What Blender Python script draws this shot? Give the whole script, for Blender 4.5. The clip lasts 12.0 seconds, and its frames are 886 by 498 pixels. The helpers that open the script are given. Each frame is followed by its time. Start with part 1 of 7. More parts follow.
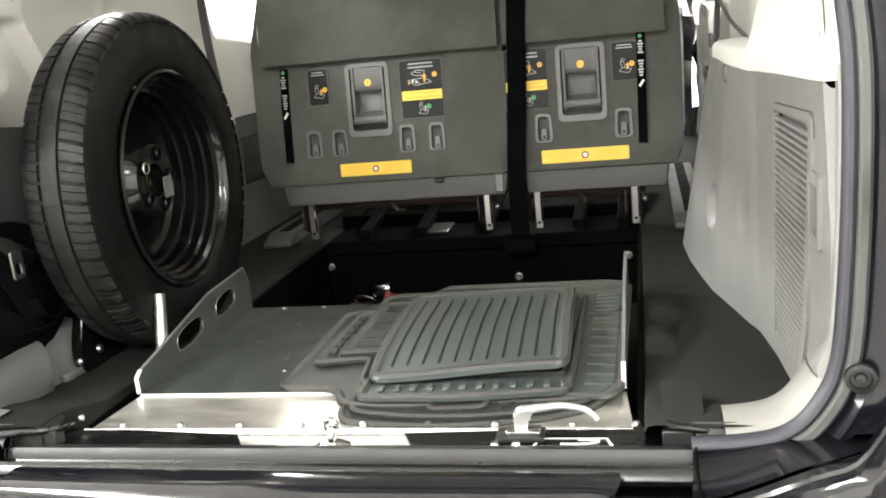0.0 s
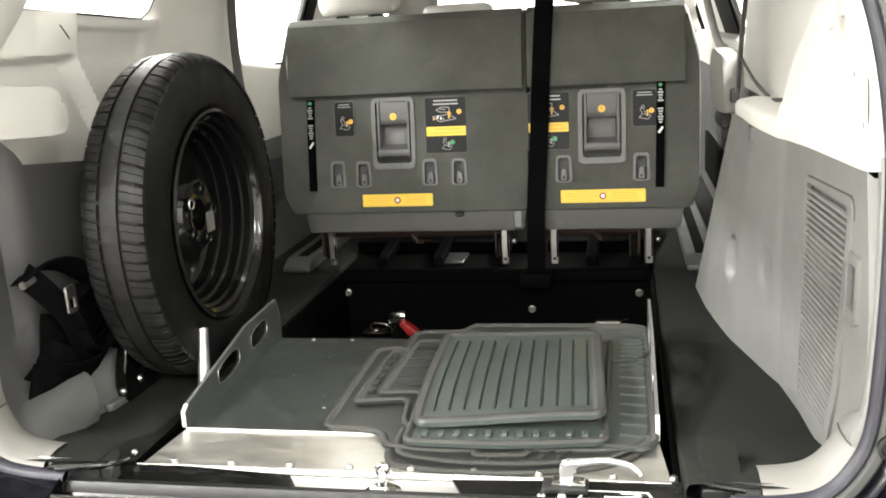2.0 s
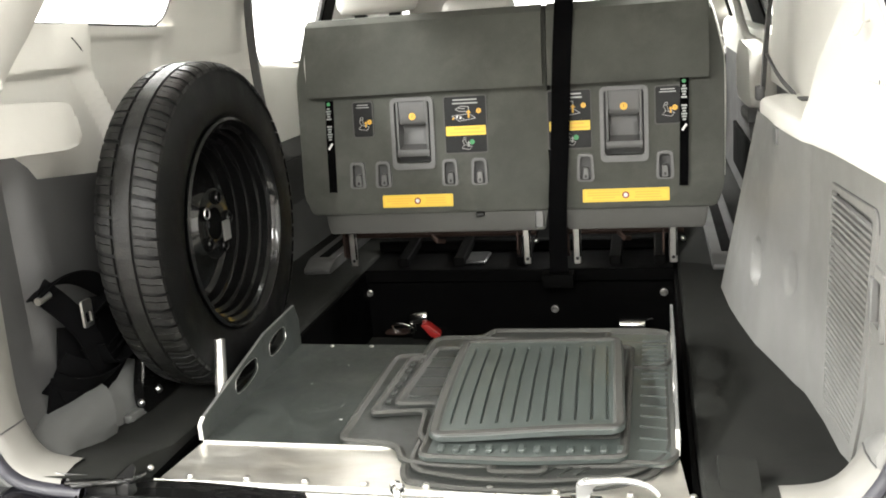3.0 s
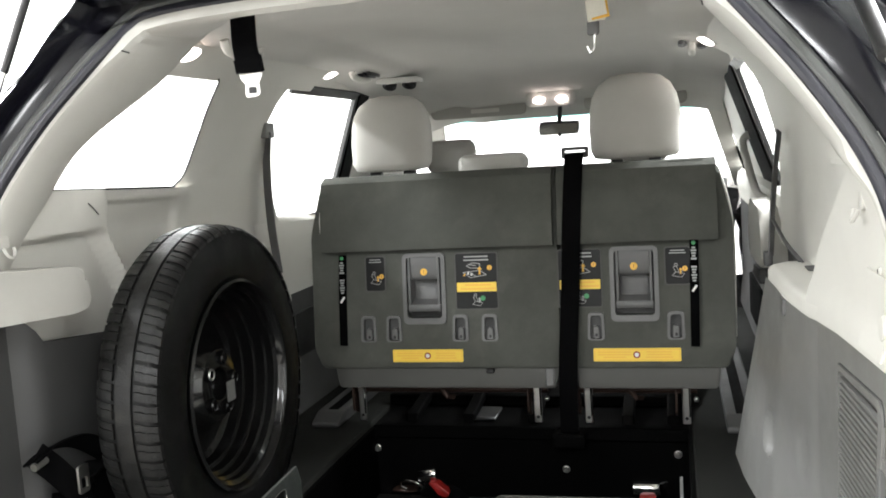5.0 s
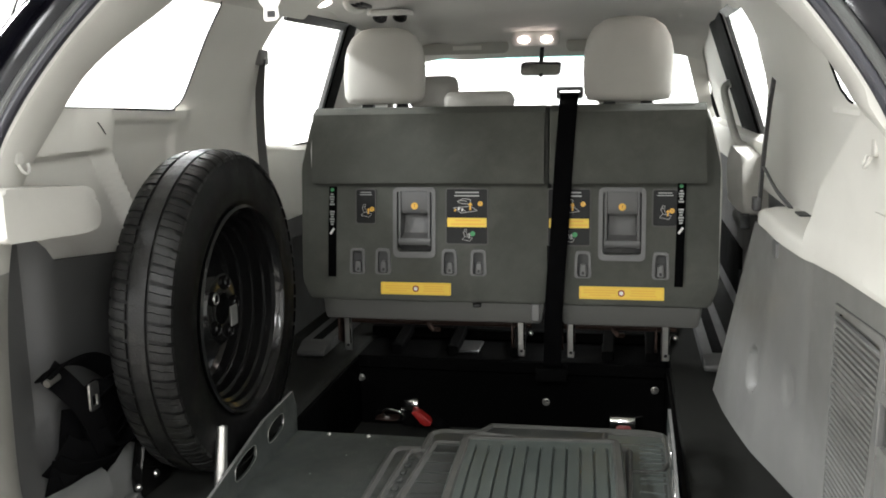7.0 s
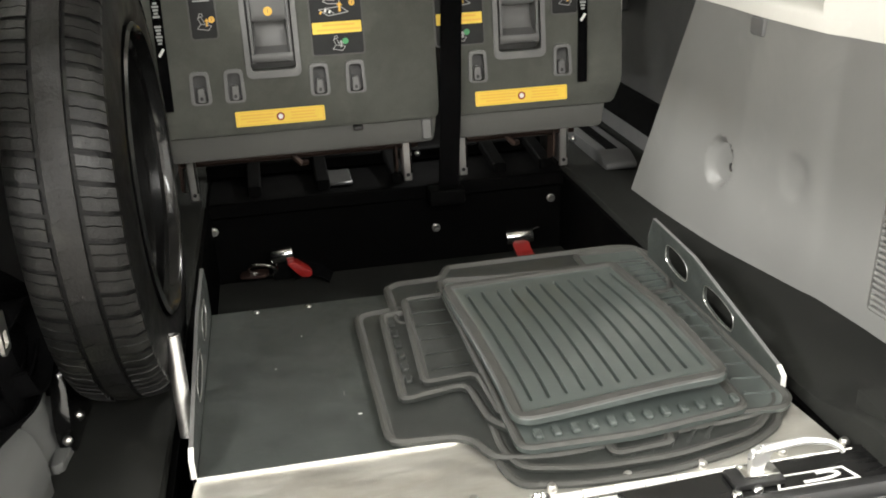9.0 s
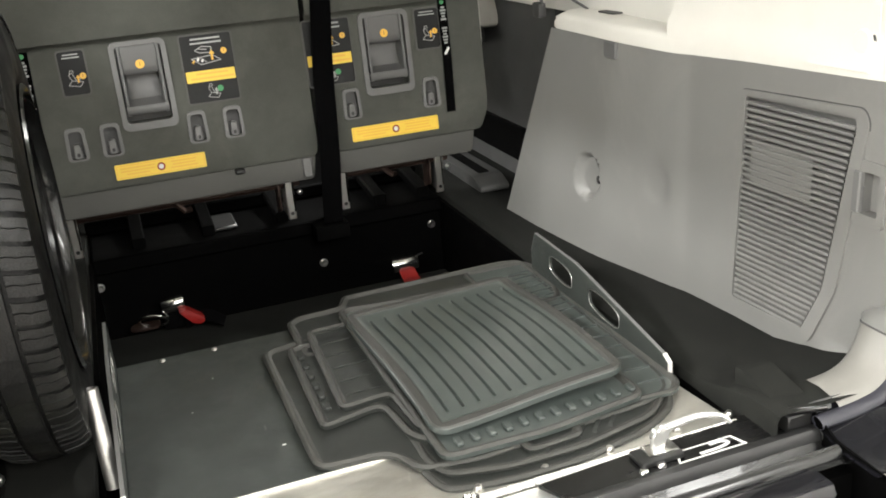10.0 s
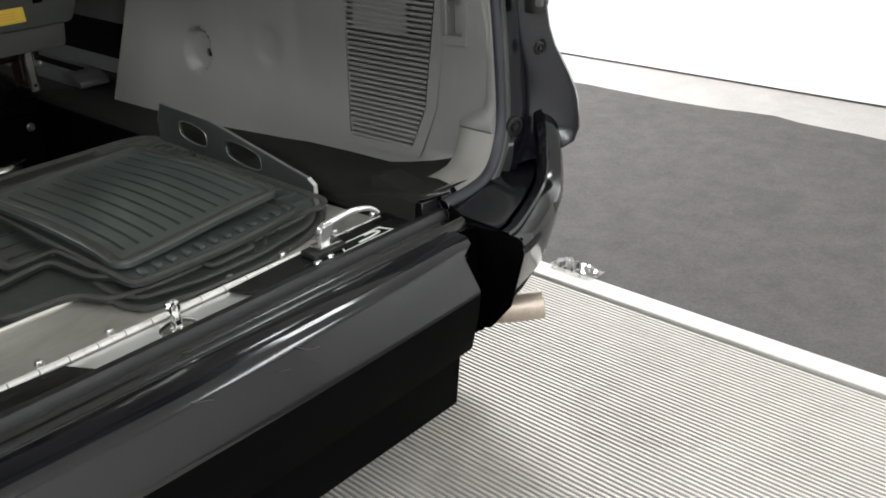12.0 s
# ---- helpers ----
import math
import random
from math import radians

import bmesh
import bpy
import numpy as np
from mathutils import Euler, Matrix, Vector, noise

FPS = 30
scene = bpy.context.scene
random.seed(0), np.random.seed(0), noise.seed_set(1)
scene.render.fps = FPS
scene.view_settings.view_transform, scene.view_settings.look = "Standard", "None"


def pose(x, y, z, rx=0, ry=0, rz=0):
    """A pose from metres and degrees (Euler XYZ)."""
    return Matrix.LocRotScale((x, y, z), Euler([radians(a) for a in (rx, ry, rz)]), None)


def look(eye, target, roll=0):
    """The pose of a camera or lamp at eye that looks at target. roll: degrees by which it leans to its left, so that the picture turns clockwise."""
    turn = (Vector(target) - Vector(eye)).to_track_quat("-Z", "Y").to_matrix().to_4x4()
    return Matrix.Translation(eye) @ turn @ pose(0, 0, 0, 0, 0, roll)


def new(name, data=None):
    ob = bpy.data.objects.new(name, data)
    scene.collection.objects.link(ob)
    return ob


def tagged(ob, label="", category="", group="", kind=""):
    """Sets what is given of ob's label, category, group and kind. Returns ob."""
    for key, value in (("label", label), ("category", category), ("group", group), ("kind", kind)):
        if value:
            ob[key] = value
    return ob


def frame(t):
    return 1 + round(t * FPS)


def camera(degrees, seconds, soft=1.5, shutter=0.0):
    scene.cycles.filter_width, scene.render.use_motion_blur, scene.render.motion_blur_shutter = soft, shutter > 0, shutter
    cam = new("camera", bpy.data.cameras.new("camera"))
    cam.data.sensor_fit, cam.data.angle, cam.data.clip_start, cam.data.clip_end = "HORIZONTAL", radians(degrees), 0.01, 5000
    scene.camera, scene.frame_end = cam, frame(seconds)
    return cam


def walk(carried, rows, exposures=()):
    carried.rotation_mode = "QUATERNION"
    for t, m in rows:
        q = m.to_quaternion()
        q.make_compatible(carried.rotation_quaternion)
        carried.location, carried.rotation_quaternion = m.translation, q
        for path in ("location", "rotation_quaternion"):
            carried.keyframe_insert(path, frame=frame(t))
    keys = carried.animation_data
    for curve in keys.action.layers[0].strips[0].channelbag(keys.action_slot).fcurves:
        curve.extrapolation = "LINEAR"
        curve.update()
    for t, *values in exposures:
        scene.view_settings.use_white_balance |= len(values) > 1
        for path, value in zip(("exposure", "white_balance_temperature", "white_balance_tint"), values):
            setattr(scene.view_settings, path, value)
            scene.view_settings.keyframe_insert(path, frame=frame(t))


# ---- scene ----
cam = camera(51.5, 12.0, soft=1.8)
PATH = [
    (0, (0.5, -1.223, 1.217), (0.062, 0.672, 0.749), -5.7),
    (0.5, (0.496, -1.297, 1.261), (-0.013, 0.589, 0.836), -4.6),
    (1, (0.43, -1.311, 1.295), (-0.013, 0.592, 0.869), -3.3),
    (1.5, (0.387, -1.316, 1.315), (0.002, 0.595, 0.868), -2.9),
    (2, (0.392, -1.297, 1.331), (0.008, 0.609, 0.863), -3.3),
    (2.5, (0.411, -1.266, 1.355), (-0.007, 0.626, 0.861), -4.2),
    (2.7, (0.413, -1.26, 1.364), (-0.019, 0.627, 0.862), -4.3),
    (4.3, (0.438, -1.238, 1.406), (-0.05, 0.666, 1.032), -4.3),
    (4.5, (0.441, -1.237, 1.417), (-0.047, 0.674, 1.087), -4.1),
    (5, (0.457, -1.23, 1.445), (-0.037, 0.696, 1.226), -3.6),
    (5.5, (0.446, -1.24, 1.463), (-0.028, 0.7, 1.347), -3.0),
    (6, (0.433, -1.257, 1.468), (-0.024, 0.688, 1.369), -2.4),
    (6.5, (0.4, -1.275, 1.465), (-0.03, 0.67, 1.283), -1.7),
    (7, (0.344, -1.289, 1.438), (-0.043, 0.641, 1.086), -1.2),
    (7.5, (0.256, -1.183, 1.392), (-0.112, 0.703, 0.836), -1.1),
    (7.7, (0.266, -1.105, 1.366), (-0.132, 0.748, 0.729), -1.6),
    (9.3, (-0.359, -0.884, 1.399), (0.11, 0.897, 0.618), -2.9),
    (9.5, (-0.368, -0.904, 1.405), (0.159, 0.872, 0.651), -3.4),
    (10, (-0.357, -0.951, 1.412), (0.256, 0.81, 0.688), -4.5),
    (10.5, (-0.402, -0.988, 1.402), (0.322, 0.722, 0.661), -5.9),
    (11, (-0.569, -1.032, 1.329), (0.443, 0.519, 0.573), -5.6),
    (11.3, (-0.655, -1.057, 1.292), (0.528, 0.356, 0.515), -4.8),
    (11.5, (-0.665, -1.065, 1.291), (0.592, 0.264, 0.483), -3.7),
    (12, (-0.61, -1.062, 1.285), (0.721, 0.153, 0.417), -1.9),
]
EXPOSURES = [
    (0.0, 0.30, 6500, 10), (2.7, 0.33, 6500, 10), (4.3, 0.44, 6400, 10), (4.6, 0.20, 6350, 10), (5.0, -0.30, 6200, 10), (5.6, -0.84, 5880, 10), (6.3, -1.00, 5860, 10), (7.0, -0.52, 6250, 10),
    (7.6, 0.2, 6500, 10), (9.3, -0.04, 6550, 10), (10.6, -0.06, 6500, 10), (11.2, -0.62, 6400, 10), (11.6, -1.12, 6250, 10), (12.0, -1.62, 6150, 10),
]
walk(cam, [(t, look(eye, target, roll)) for t, eye, target, roll in PATH], exposures=EXPOSURES)

# ---------------------------------------------------------------- world and light
world = bpy.data.worlds.new("world")
scene.world = world
world.use_nodes = True
wb = world.node_tree.nodes["Background"]
wb.inputs["Color"].default_value = (1.0, 1.0, 0.98, 1)
wb.inputs["Strength"].default_value = 0.25


def area_lamp(name, eye, target, sx, sy, watts, colour=(1.0, 0.995, 0.965)):
    data = bpy.data.lights.new(name, "AREA")
    data.shape, data.size, data.size_y, data.energy, data.color = "RECTANGLE", sx, sy, watts, colour
    ob = new(name, data)
    ob.matrix_basis = look(eye, target)
    return ob


# area lamps added under the workshop's ceiling, with no fixtures behind them
for lx, ly, watts in ((-2.9, -2.7, 480), (2.4, -3.6, 180), (0.0, -4.4, 220), (-3.4, 1.5, 900), (2.7, 3.2, 1100), (1.9, 1.0, 200), (-3.0, 5.4, 600), (0.6, 5.6, 340)):
    area_lamp("added_ceiling_light", (lx, ly, 3.35), (lx, ly + 0.001, 0), 0.5, 2.4, watts)


# ---------------------------------------------------------------- materials
def material(name, colour, rough=0.6, metal=0.0, vary=0.12, scale=6.0, bump=0.0, bump_scale=300.0, coat=0.0, spec=0.5, wear=0.0, stretch=(1, 1, 1), dust=None):
    m = bpy.data.materials.new(name)
    m.use_nodes = True
    nt = m.node_tree
    b = nt.nodes["Principled BSDF"]
    b.inputs["Roughness"].default_value = rough
    b.inputs["Metallic"].default_value = metal
    b.inputs["Coat Weight"].default_value = coat
    b.inputs["Specular IOR Level"].default_value = spec
    co = nt.nodes.new("ShaderNodeTexCoord")
    mp = nt.nodes.new("ShaderNodeMapping")
    mp.inputs["Scale"].default_value = stretch
    nt.links.new(co.outputs["Object"], mp.inputs["Vector"])
    n1 = nt.nodes.new("ShaderNodeTexNoise")
    n1.inputs["Scale"].default_value, n1.inputs["Detail"].default_value, n1.inputs["Roughness"].default_value = scale, 6, 0.65
    nt.links.new(mp.outputs["Vector"], n1.inputs["Vector"])
    n2 = nt.nodes.new("ShaderNodeTexNoise")
    n2.inputs["Scale"].default_value, n2.inputs["Detail"].default_value = bump_scale, 3
    nt.links.new(mp.outputs["Vector"], n2.inputs["Vector"])
    mix = nt.nodes.new("ShaderNodeMix")
    mix.data_type = "RGBA"
    lo = [max(0.0, c * (1 - vary)) for c in colour[:3]] + [1]
    hi = [min(1.0, c * (1 + vary)) for c in colour[:3]] + [1]
    mix.inputs[6].default_value, mix.inputs[7].default_value = lo, hi
    ramp = nt.nodes.new("ShaderNodeMapRange")
    ramp.inputs["From Min"].default_value, ramp.inputs["From Max"].default_value = 0.3, 0.7
    add = nt.nodes.new("ShaderNodeMath")
    add.operation = "MULTIPLY_ADD"
    add.inputs[1].default_value, add.inputs[2].default_value = 0.6, 0.0
    half = nt.nodes.new("ShaderNodeMath")
    half.operation = "MULTIPLY_ADD"
    half.inputs[1].default_value = 0.4
    nt.links.new(n1.outputs["Fac"], add.inputs[0])
    nt.links.new(n2.outputs["Fac"], half.inputs[0])
    nt.links.new(add.outputs[0], half.inputs[2])
    nt.links.new(half.outputs[0], ramp.inputs["Value"])
    nt.links.new(ramp.outputs[0], mix.inputs["Factor"])
    colour_out = mix.outputs[2]
    if dust:
        # blotches of dirt or bare wear: colour, amount, size, threshold
        dc, amount, dscale, lo_, hi_ = dust
        dn = nt.nodes.new("ShaderNodeTexNoise")
        dn.inputs["Scale"].default_value, dn.inputs["Detail"].default_value, dn.inputs["Roughness"].default_value, dn.inputs["Distortion"].default_value = dscale, 8, 0.7, 0.6
        nt.links.new(mp.outputs["Vector"], dn.inputs["Vector"])
        dr = nt.nodes.new("ShaderNodeMapRange")
        dr.inputs["From Min"].default_value, dr.inputs["From Max"].default_value, dr.inputs["To Max"].default_value = lo_, hi_, amount
        nt.links.new(dn.outputs["Fac"], dr.inputs["Value"])
        dm = nt.nodes.new("ShaderNodeMix")
        dm.data_type = "RGBA"
        dm.inputs[7].default_value = (*dc, 1)
        nt.links.new(dr.outputs[0], dm.inputs["Factor"])
        nt.links.new(colour_out, dm.inputs[6])
        colour_out = dm.outputs[2]
    nt.links.new(colour_out, b.inputs["Base Color"])
    rr = nt.nodes.new("ShaderNodeMapRange")
    rr.inputs["To Min"].default_value, rr.inputs["To Max"].default_value = max(0.02, rough - 0.08 - wear), min(1.0, rough + 0.08 + wear)
    rr.inputs["From Min"].default_value, rr.inputs["From Max"].default_value = 0.3, 0.7
    nt.links.new(n1.outputs["Fac"], rr.inputs["Value"])
    nt.links.new(rr.outputs[0], b.inputs["Roughness"])
    if bump:
        bp = nt.nodes.new("ShaderNodeBump")
        bp.inputs["Strength"].default_value, bp.inputs["Distance"].default_value = bump, 0.002
        nt.links.new(n2.outputs["Fac"], bp.inputs["Height"])
        nt.links.new(bp.outputs[0], b.inputs["Normal"])
    return m


def glow(name, colour, strength):
    m = bpy.data.materials.new(name)
    m.use_nodes = True
    b = m.node_tree.nodes["Principled BSDF"]
    b.inputs["Base Color"].default_value = (*colour, 1)
    b.inputs["Emission Color"].default_value = (*colour, 1)
    b.inputs["Emission Strength"].default_value = strength
    return m


def glass(name, colour=(0.95, 0.97, 0.96), gloss=0.05):
    """Thin pane: clear or tinted, with a weak mirror image."""
    m = bpy.data.materials.new(name)
    m.use_nodes = True
    nt = m.node_tree
    nt.nodes.remove(nt.nodes["Principled BSDF"])
    clear = nt.nodes.new("ShaderNodeBsdfTransparent")
    clear.inputs["Color"].default_value = (*colour, 1)
    shine = nt.nodes.new("ShaderNodeBsdfGlossy")
    shine.inputs["Roughness"].default_value = 0.02
    mix = nt.nodes.new("ShaderNodeMixShader")
    mix.inputs["Fac"].default_value = gloss
    nt.links.new(clear.outputs[0], mix.inputs[1])
    nt.links.new(shine.outputs[0], mix.inputs[2])
    nt.links.new(mix.outputs[0], nt.nodes["Material Output"].inputs["Surface"])
    return m


BEIGE = material("beige_trim_plastic", (0.60, 0.588, 0.545), 0.55, vary=0.05, bump=0.12, bump_scale=700, dust=((0.52, 0.51, 0.47), 0.35, 3.0, 0.5, 0.75))
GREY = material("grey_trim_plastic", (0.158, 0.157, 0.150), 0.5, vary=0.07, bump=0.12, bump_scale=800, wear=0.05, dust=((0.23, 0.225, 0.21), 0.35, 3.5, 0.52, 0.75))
DKGREY = material("dark_grey_plastic", (0.10, 0.10, 0.098), 0.5, vary=0.1, bump=0.1, bump_scale=700)
LINER = material("headliner_fabric", (0.56, 0.55, 0.52), 0.9, vary=0.06, bump=0.25, bump_scale=900)
SEATBACK = material("seatback_carpet", (0.077, 0.080, 0.070), 0.95, vary=0.26, scale=9, bump=0.6, bump_scale=900, spec=0.2, dust=((0.118, 0.118, 0.102), 0.48, 7.0, 0.51, 0.74))
SEATLIP = material("seat_lip_vinyl", (0.072, 0.072, 0.066), 0.7, vary=0.1, bump=0.2, bump_scale=500)
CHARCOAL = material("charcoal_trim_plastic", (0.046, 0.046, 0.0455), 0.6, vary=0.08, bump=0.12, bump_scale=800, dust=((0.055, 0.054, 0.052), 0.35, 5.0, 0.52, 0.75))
FABRIC = material("headrest_fabric", (0.40, 0.39, 0.36), 0.9, vary=0.08, bump=0.4, bump_scale=1100, spec=0.25)
CARPET = material("floor_carpet", (0.0115, 0.012, 0.0105), 0.95, vary=0.3, scale=12, bump=0.7, bump_scale=700, spec=0.15, dust=((0.030, 0.029, 0.025), 0.40, 16.0, 0.56, 0.75))
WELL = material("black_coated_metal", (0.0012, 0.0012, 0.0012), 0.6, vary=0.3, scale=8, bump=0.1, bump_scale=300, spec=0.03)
RUBBER = material("tyre_rubber", (0.0024, 0.0024, 0.0024), 0.5, vary=0.35, scale=14, bump=0.25, bump_scale=260, wear=0.06, spec=0.16, dust=((0.020, 0.022, 0.015), 0.45, 9.0, 0.58, 0.73))
TREAD = material("dusty_tread_rubber", (0.0034, 0.0034, 0.0032), 0.46, vary=0.4, scale=20, bump=0.3, bump_scale=260, wear=0.08, spec=0.30, dust=((0.024, 0.025, 0.019), 0.42, 12.0, 0.54, 0.72))
SEAL = material("rubber_seal", (0.062, 0.064, 0.060), 0.5, vary=0.15, bump=0.1)
SEALBULB = material("rubber_seal_bulb", (0.020, 0.020, 0.027), 0.5, vary=0.15, bump=0.1)
BLACKPAINT = material("wheel_black_paint", (0.004, 0.004, 0.004), 0.16, vary=0.3, coat=0.2, spec=0.35, wear=0.02)
PAINT = material("black_car_paint", (0.006, 0.006, 0.0075), 0.12, vary=0.1, coat=0.4, spec=0.45)
SCUFFED = material("scuffed_black_paint", (0.006, 0.006, 0.006), 0.24, vary=0.2, scale=30, coat=0.2, spec=0.4, wear=0.03, stretch=(0.2, 1, 1), dust=((0.035, 0.035, 0.033), 0.3, 22.0, 0.62, 0.78))
BLACK = material("black_plastic", (0.010, 0.010, 0.010), 0.45, vary=0.2, bump=0.1, bump_scale=500)
WEB = material("black_webbing", (0.0022, 0.0022, 0.0024), 0.9, vary=0.25, bump=0.4, bump_scale=700, spec=0.03)
GREYWEB = material("grey_belt_webbing", (0.10, 0.10, 0.10), 0.8, vary=0.1, bump=0.3, bump_scale=700)
BOARD = material("gritty_black_ramp", (0.025, 0.029, 0.026), 0.50, vary=0.22, scale=18, bump=0.4, bump_scale=1100, wear=0.06, dust=((0.085, 0.085, 0.08), 0.35, 8.0, 0.57, 0.8))
ALU = material("brushed_aluminium", (0.64, 0.625, 0.575), 0.44, metal=0.90, vary=0.07, scale=30, bump=0.05, bump_scale=160, stretch=(0.3, 1, 1), wear=0.06, dust=((0.40, 0.36, 0.28), 0.55, 9.0, 0.50, 0.74))
ALUEDGE = material("bare_aluminium_edge", (0.82, 0.80, 0.76), 0.4, metal=0.4, vary=0.05)
CHROME = material("chrome", (0.84, 0.84, 0.82), 0.14, metal=1.0, vary=0.03)
STEEL = material("zinc_steel", (0.55, 0.54, 0.52), 0.35, metal=1.0, vary=0.1)
RUST = material("rusty_seat_rail", (0.036, 0.020, 0.015), 0.55, metal=0.5, vary=0.4, scale=40)
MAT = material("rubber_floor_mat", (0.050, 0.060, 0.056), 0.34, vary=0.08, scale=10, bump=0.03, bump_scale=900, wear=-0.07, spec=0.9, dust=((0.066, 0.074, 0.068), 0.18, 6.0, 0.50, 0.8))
# Copy of MAT darkened for dirt and for the shade low in the stack.
MATDARK = material("dirty_shaded_floor_mat", (0.021, 0.023, 0.021), 0.46, vary=0.15, scale=10, bump=0.08, bump_scale=900, wear=0.05, spec=0.5, dust=((0.036, 0.036, 0.032), 0.25, 6.0, 0.50, 0.8))
MATRIM = material("worn_mat_rim_rubber", (0.042, 0.042, 0.038), 0.55, vary=0.12, scale=14, bump=0.08, bump_scale=900, spec=0.45, dust=((0.062, 0.061, 0.055), 0.3, 8.0, 0.50, 0.8))
YELLOW = material("yellow_label", (0.80, 0.55, 0.06), 0.5, vary=0.06)
ORANGE = material("orange_label", (0.75, 0.42, 0.05), 0.5, vary=0.05)
WHITE = material("white_label_print", (0.75, 0.75, 0.72), 0.5, vary=0.05)
RED = material("red_plastic", (0.25, 0.012, 0.010), 0.35, vary=0.1)
GREEN = material("green_print", (0.05, 0.28, 0.10), 0.5, vary=0.1)
LINEART = material("pale_line_print", (0.34, 0.34, 0.33), 0.5, vary=0.1)
SILVERTAG = material("silver_sticker", (0.30, 0.31, 0.30), 0.4, metal=0.3)
HANDLE = material("grey_handle_plastic", (0.118, 0.118, 0.115), 0.42, vary=0.08, bump=0.08)
GLASS = glass("clear_glass")
LAMP = glow("lit_lens", (1.0, 0.84, 0.76), 14.0)
STICKER = material("dark_sticker_print", (0.0085, 0.0085, 0.009), 0.5, vary=0.3, scale=60, spec=0.25)
COVER = material("mid_grey_plastic_cover", (0.078, 0.079, 0.077), 0.5, vary=0.08, bump=0.1, bump_scale=700)
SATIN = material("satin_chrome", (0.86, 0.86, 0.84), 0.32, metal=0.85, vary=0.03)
PAPER = material("folded_paper", (0.62, 0.60, 0.52), 0.8, vary=0.1, scale=30)
WALLPAINT = material("white_wall_paint", (0.86, 0.86, 0.84), 0.8, vary=0.03)
ROOMCARPET = material("charcoal_carpet", (0.074, 0.069, 0.066), 0.95, vary=0.30, scale=9.0, bump=0.9, bump_scale=110, spec=0.12, dust=((0.052, 0.049, 0.047), 0.5, 2.4, 0.54, 0.72))
GROUND = material("dusty_concrete", (0.30, 0.28, 0.265), 0.8, vary=0.16, scale=5, bump=0.2, bump_scale=120, dust=((0.20, 0.185, 0.17), 0.4, 3.0, 0.52, 0.75))
CONCRETE = material("pale_concrete", (0.50, 0.475, 0.445), 0.8, vary=0.16, scale=5, bump=0.2, bump_scale=120, dust=((0.30, 0.28, 0.25), 0.4, 3.0, 0.52, 0.75))
JOINT = material("grey_wall_joint", (0.24, 0.25, 0.25), 0.8, vary=0.1)
CONCRETE_WALL = material("grey_end_wall", (0.60, 0.59, 0.57), 0.85, vary=0.08)
TRIMBEIGE = material("darker_beige_trim_plastic", (0.48, 0.47, 0.435), 0.6, vary=0.06, bump=0.12, bump_scale=700, spec=0.3, dust=((0.38, 0.37, 0.34), 0.35, 4.0, 0.5, 0.75))
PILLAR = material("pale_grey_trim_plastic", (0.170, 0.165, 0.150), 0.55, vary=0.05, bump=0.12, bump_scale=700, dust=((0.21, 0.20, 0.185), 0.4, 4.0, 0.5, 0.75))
JAMB = material("jamb_black_paint", (0.005, 0.005, 0.008), 0.20, vary=0.1, scale=8, coat=0.05, spec=0.32)
MATTBLACK = material("matt_black_plastic", (0.0022, 0.0022, 0.0022), 0.75, vary=0.2, bump=0.2, bump_scale=500, spec=0.03)
RIBMAT = material("ribbed_pale_mat", (0.435, 0.412, 0.380), 0.6, vary=0.12, scale=4, bump=0.15, bump_scale=200, dust=((0.22, 0.20, 0.185), 0.5, 3.0, 0.56, 0.76))
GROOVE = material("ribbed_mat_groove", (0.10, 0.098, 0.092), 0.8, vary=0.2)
EXHAUST = material("exhaust_steel", (0.60, 0.51, 0.43), 0.4, metal=0.7, vary=0.25, scale=20)
PLASTICWRAP = glass("crumpled_clear_film", (0.90, 0.90, 0.89), 0.28)


# ---------------------------------------------------------------- builders
def thing(name, label, category, at=(0, 0, 0), group="", kind=""):
    ob = new(name)
    ob.empty_display_size = 0.05
    ob.matrix_basis = Matrix.Translation(at)
    return tagged(ob, label, category, group, kind)


def part(name, bm, mat, parent=None, label="", sharp=38.0, flat=False):
    bmesh.ops.remove_doubles(bm, verts=bm.verts, dist=1e-6)
    bmesh.ops.recalc_face_normals(bm, faces=bm.faces)
    me = bpy.data.meshes.new(name)
    bm.to_mesh(me)
    bm.free()
    me.materials.append(mat)
    if not flat:
        for p in me.polygons:
            p.use_smooth = True
        me.set_sharp_from_angle(angle=radians(sharp))
    ob = new(name, me)
    if parent is not None:
        ob.parent = parent
        if parent.parent is None:
            ob.matrix_parent_inverse = parent.matrix_basis.inverted()
    if label:
        ob["label"] = label
    return ob


def structure(name, bm, mat, label, category, kind="structure", **k):
    return tagged(part(name, bm, mat, **k), label, category, kind=kind)


def box(x0, x1, y0, y1, z0, z1, bev=0.0, seg=2, bm=None):
    bm = bm or bmesh.new()
    m = Matrix.Translation(((x0 + x1) / 2, (y0 + y1) / 2, (z0 + z1) / 2)) @ Matrix.Diagonal((x1 - x0, y1 - y0, z1 - z0, 1))
    vs = bmesh.ops.create_cube(bm, size=1.0, matrix=m)["verts"]
    if bev:
        es = list({e for v in vs for e in v.link_edges})
        bmesh.ops.bevel(bm, geom=es, offset=bev, segments=seg, profile=0.5, affect="EDGES", clamp_overlap=True)
    return bm


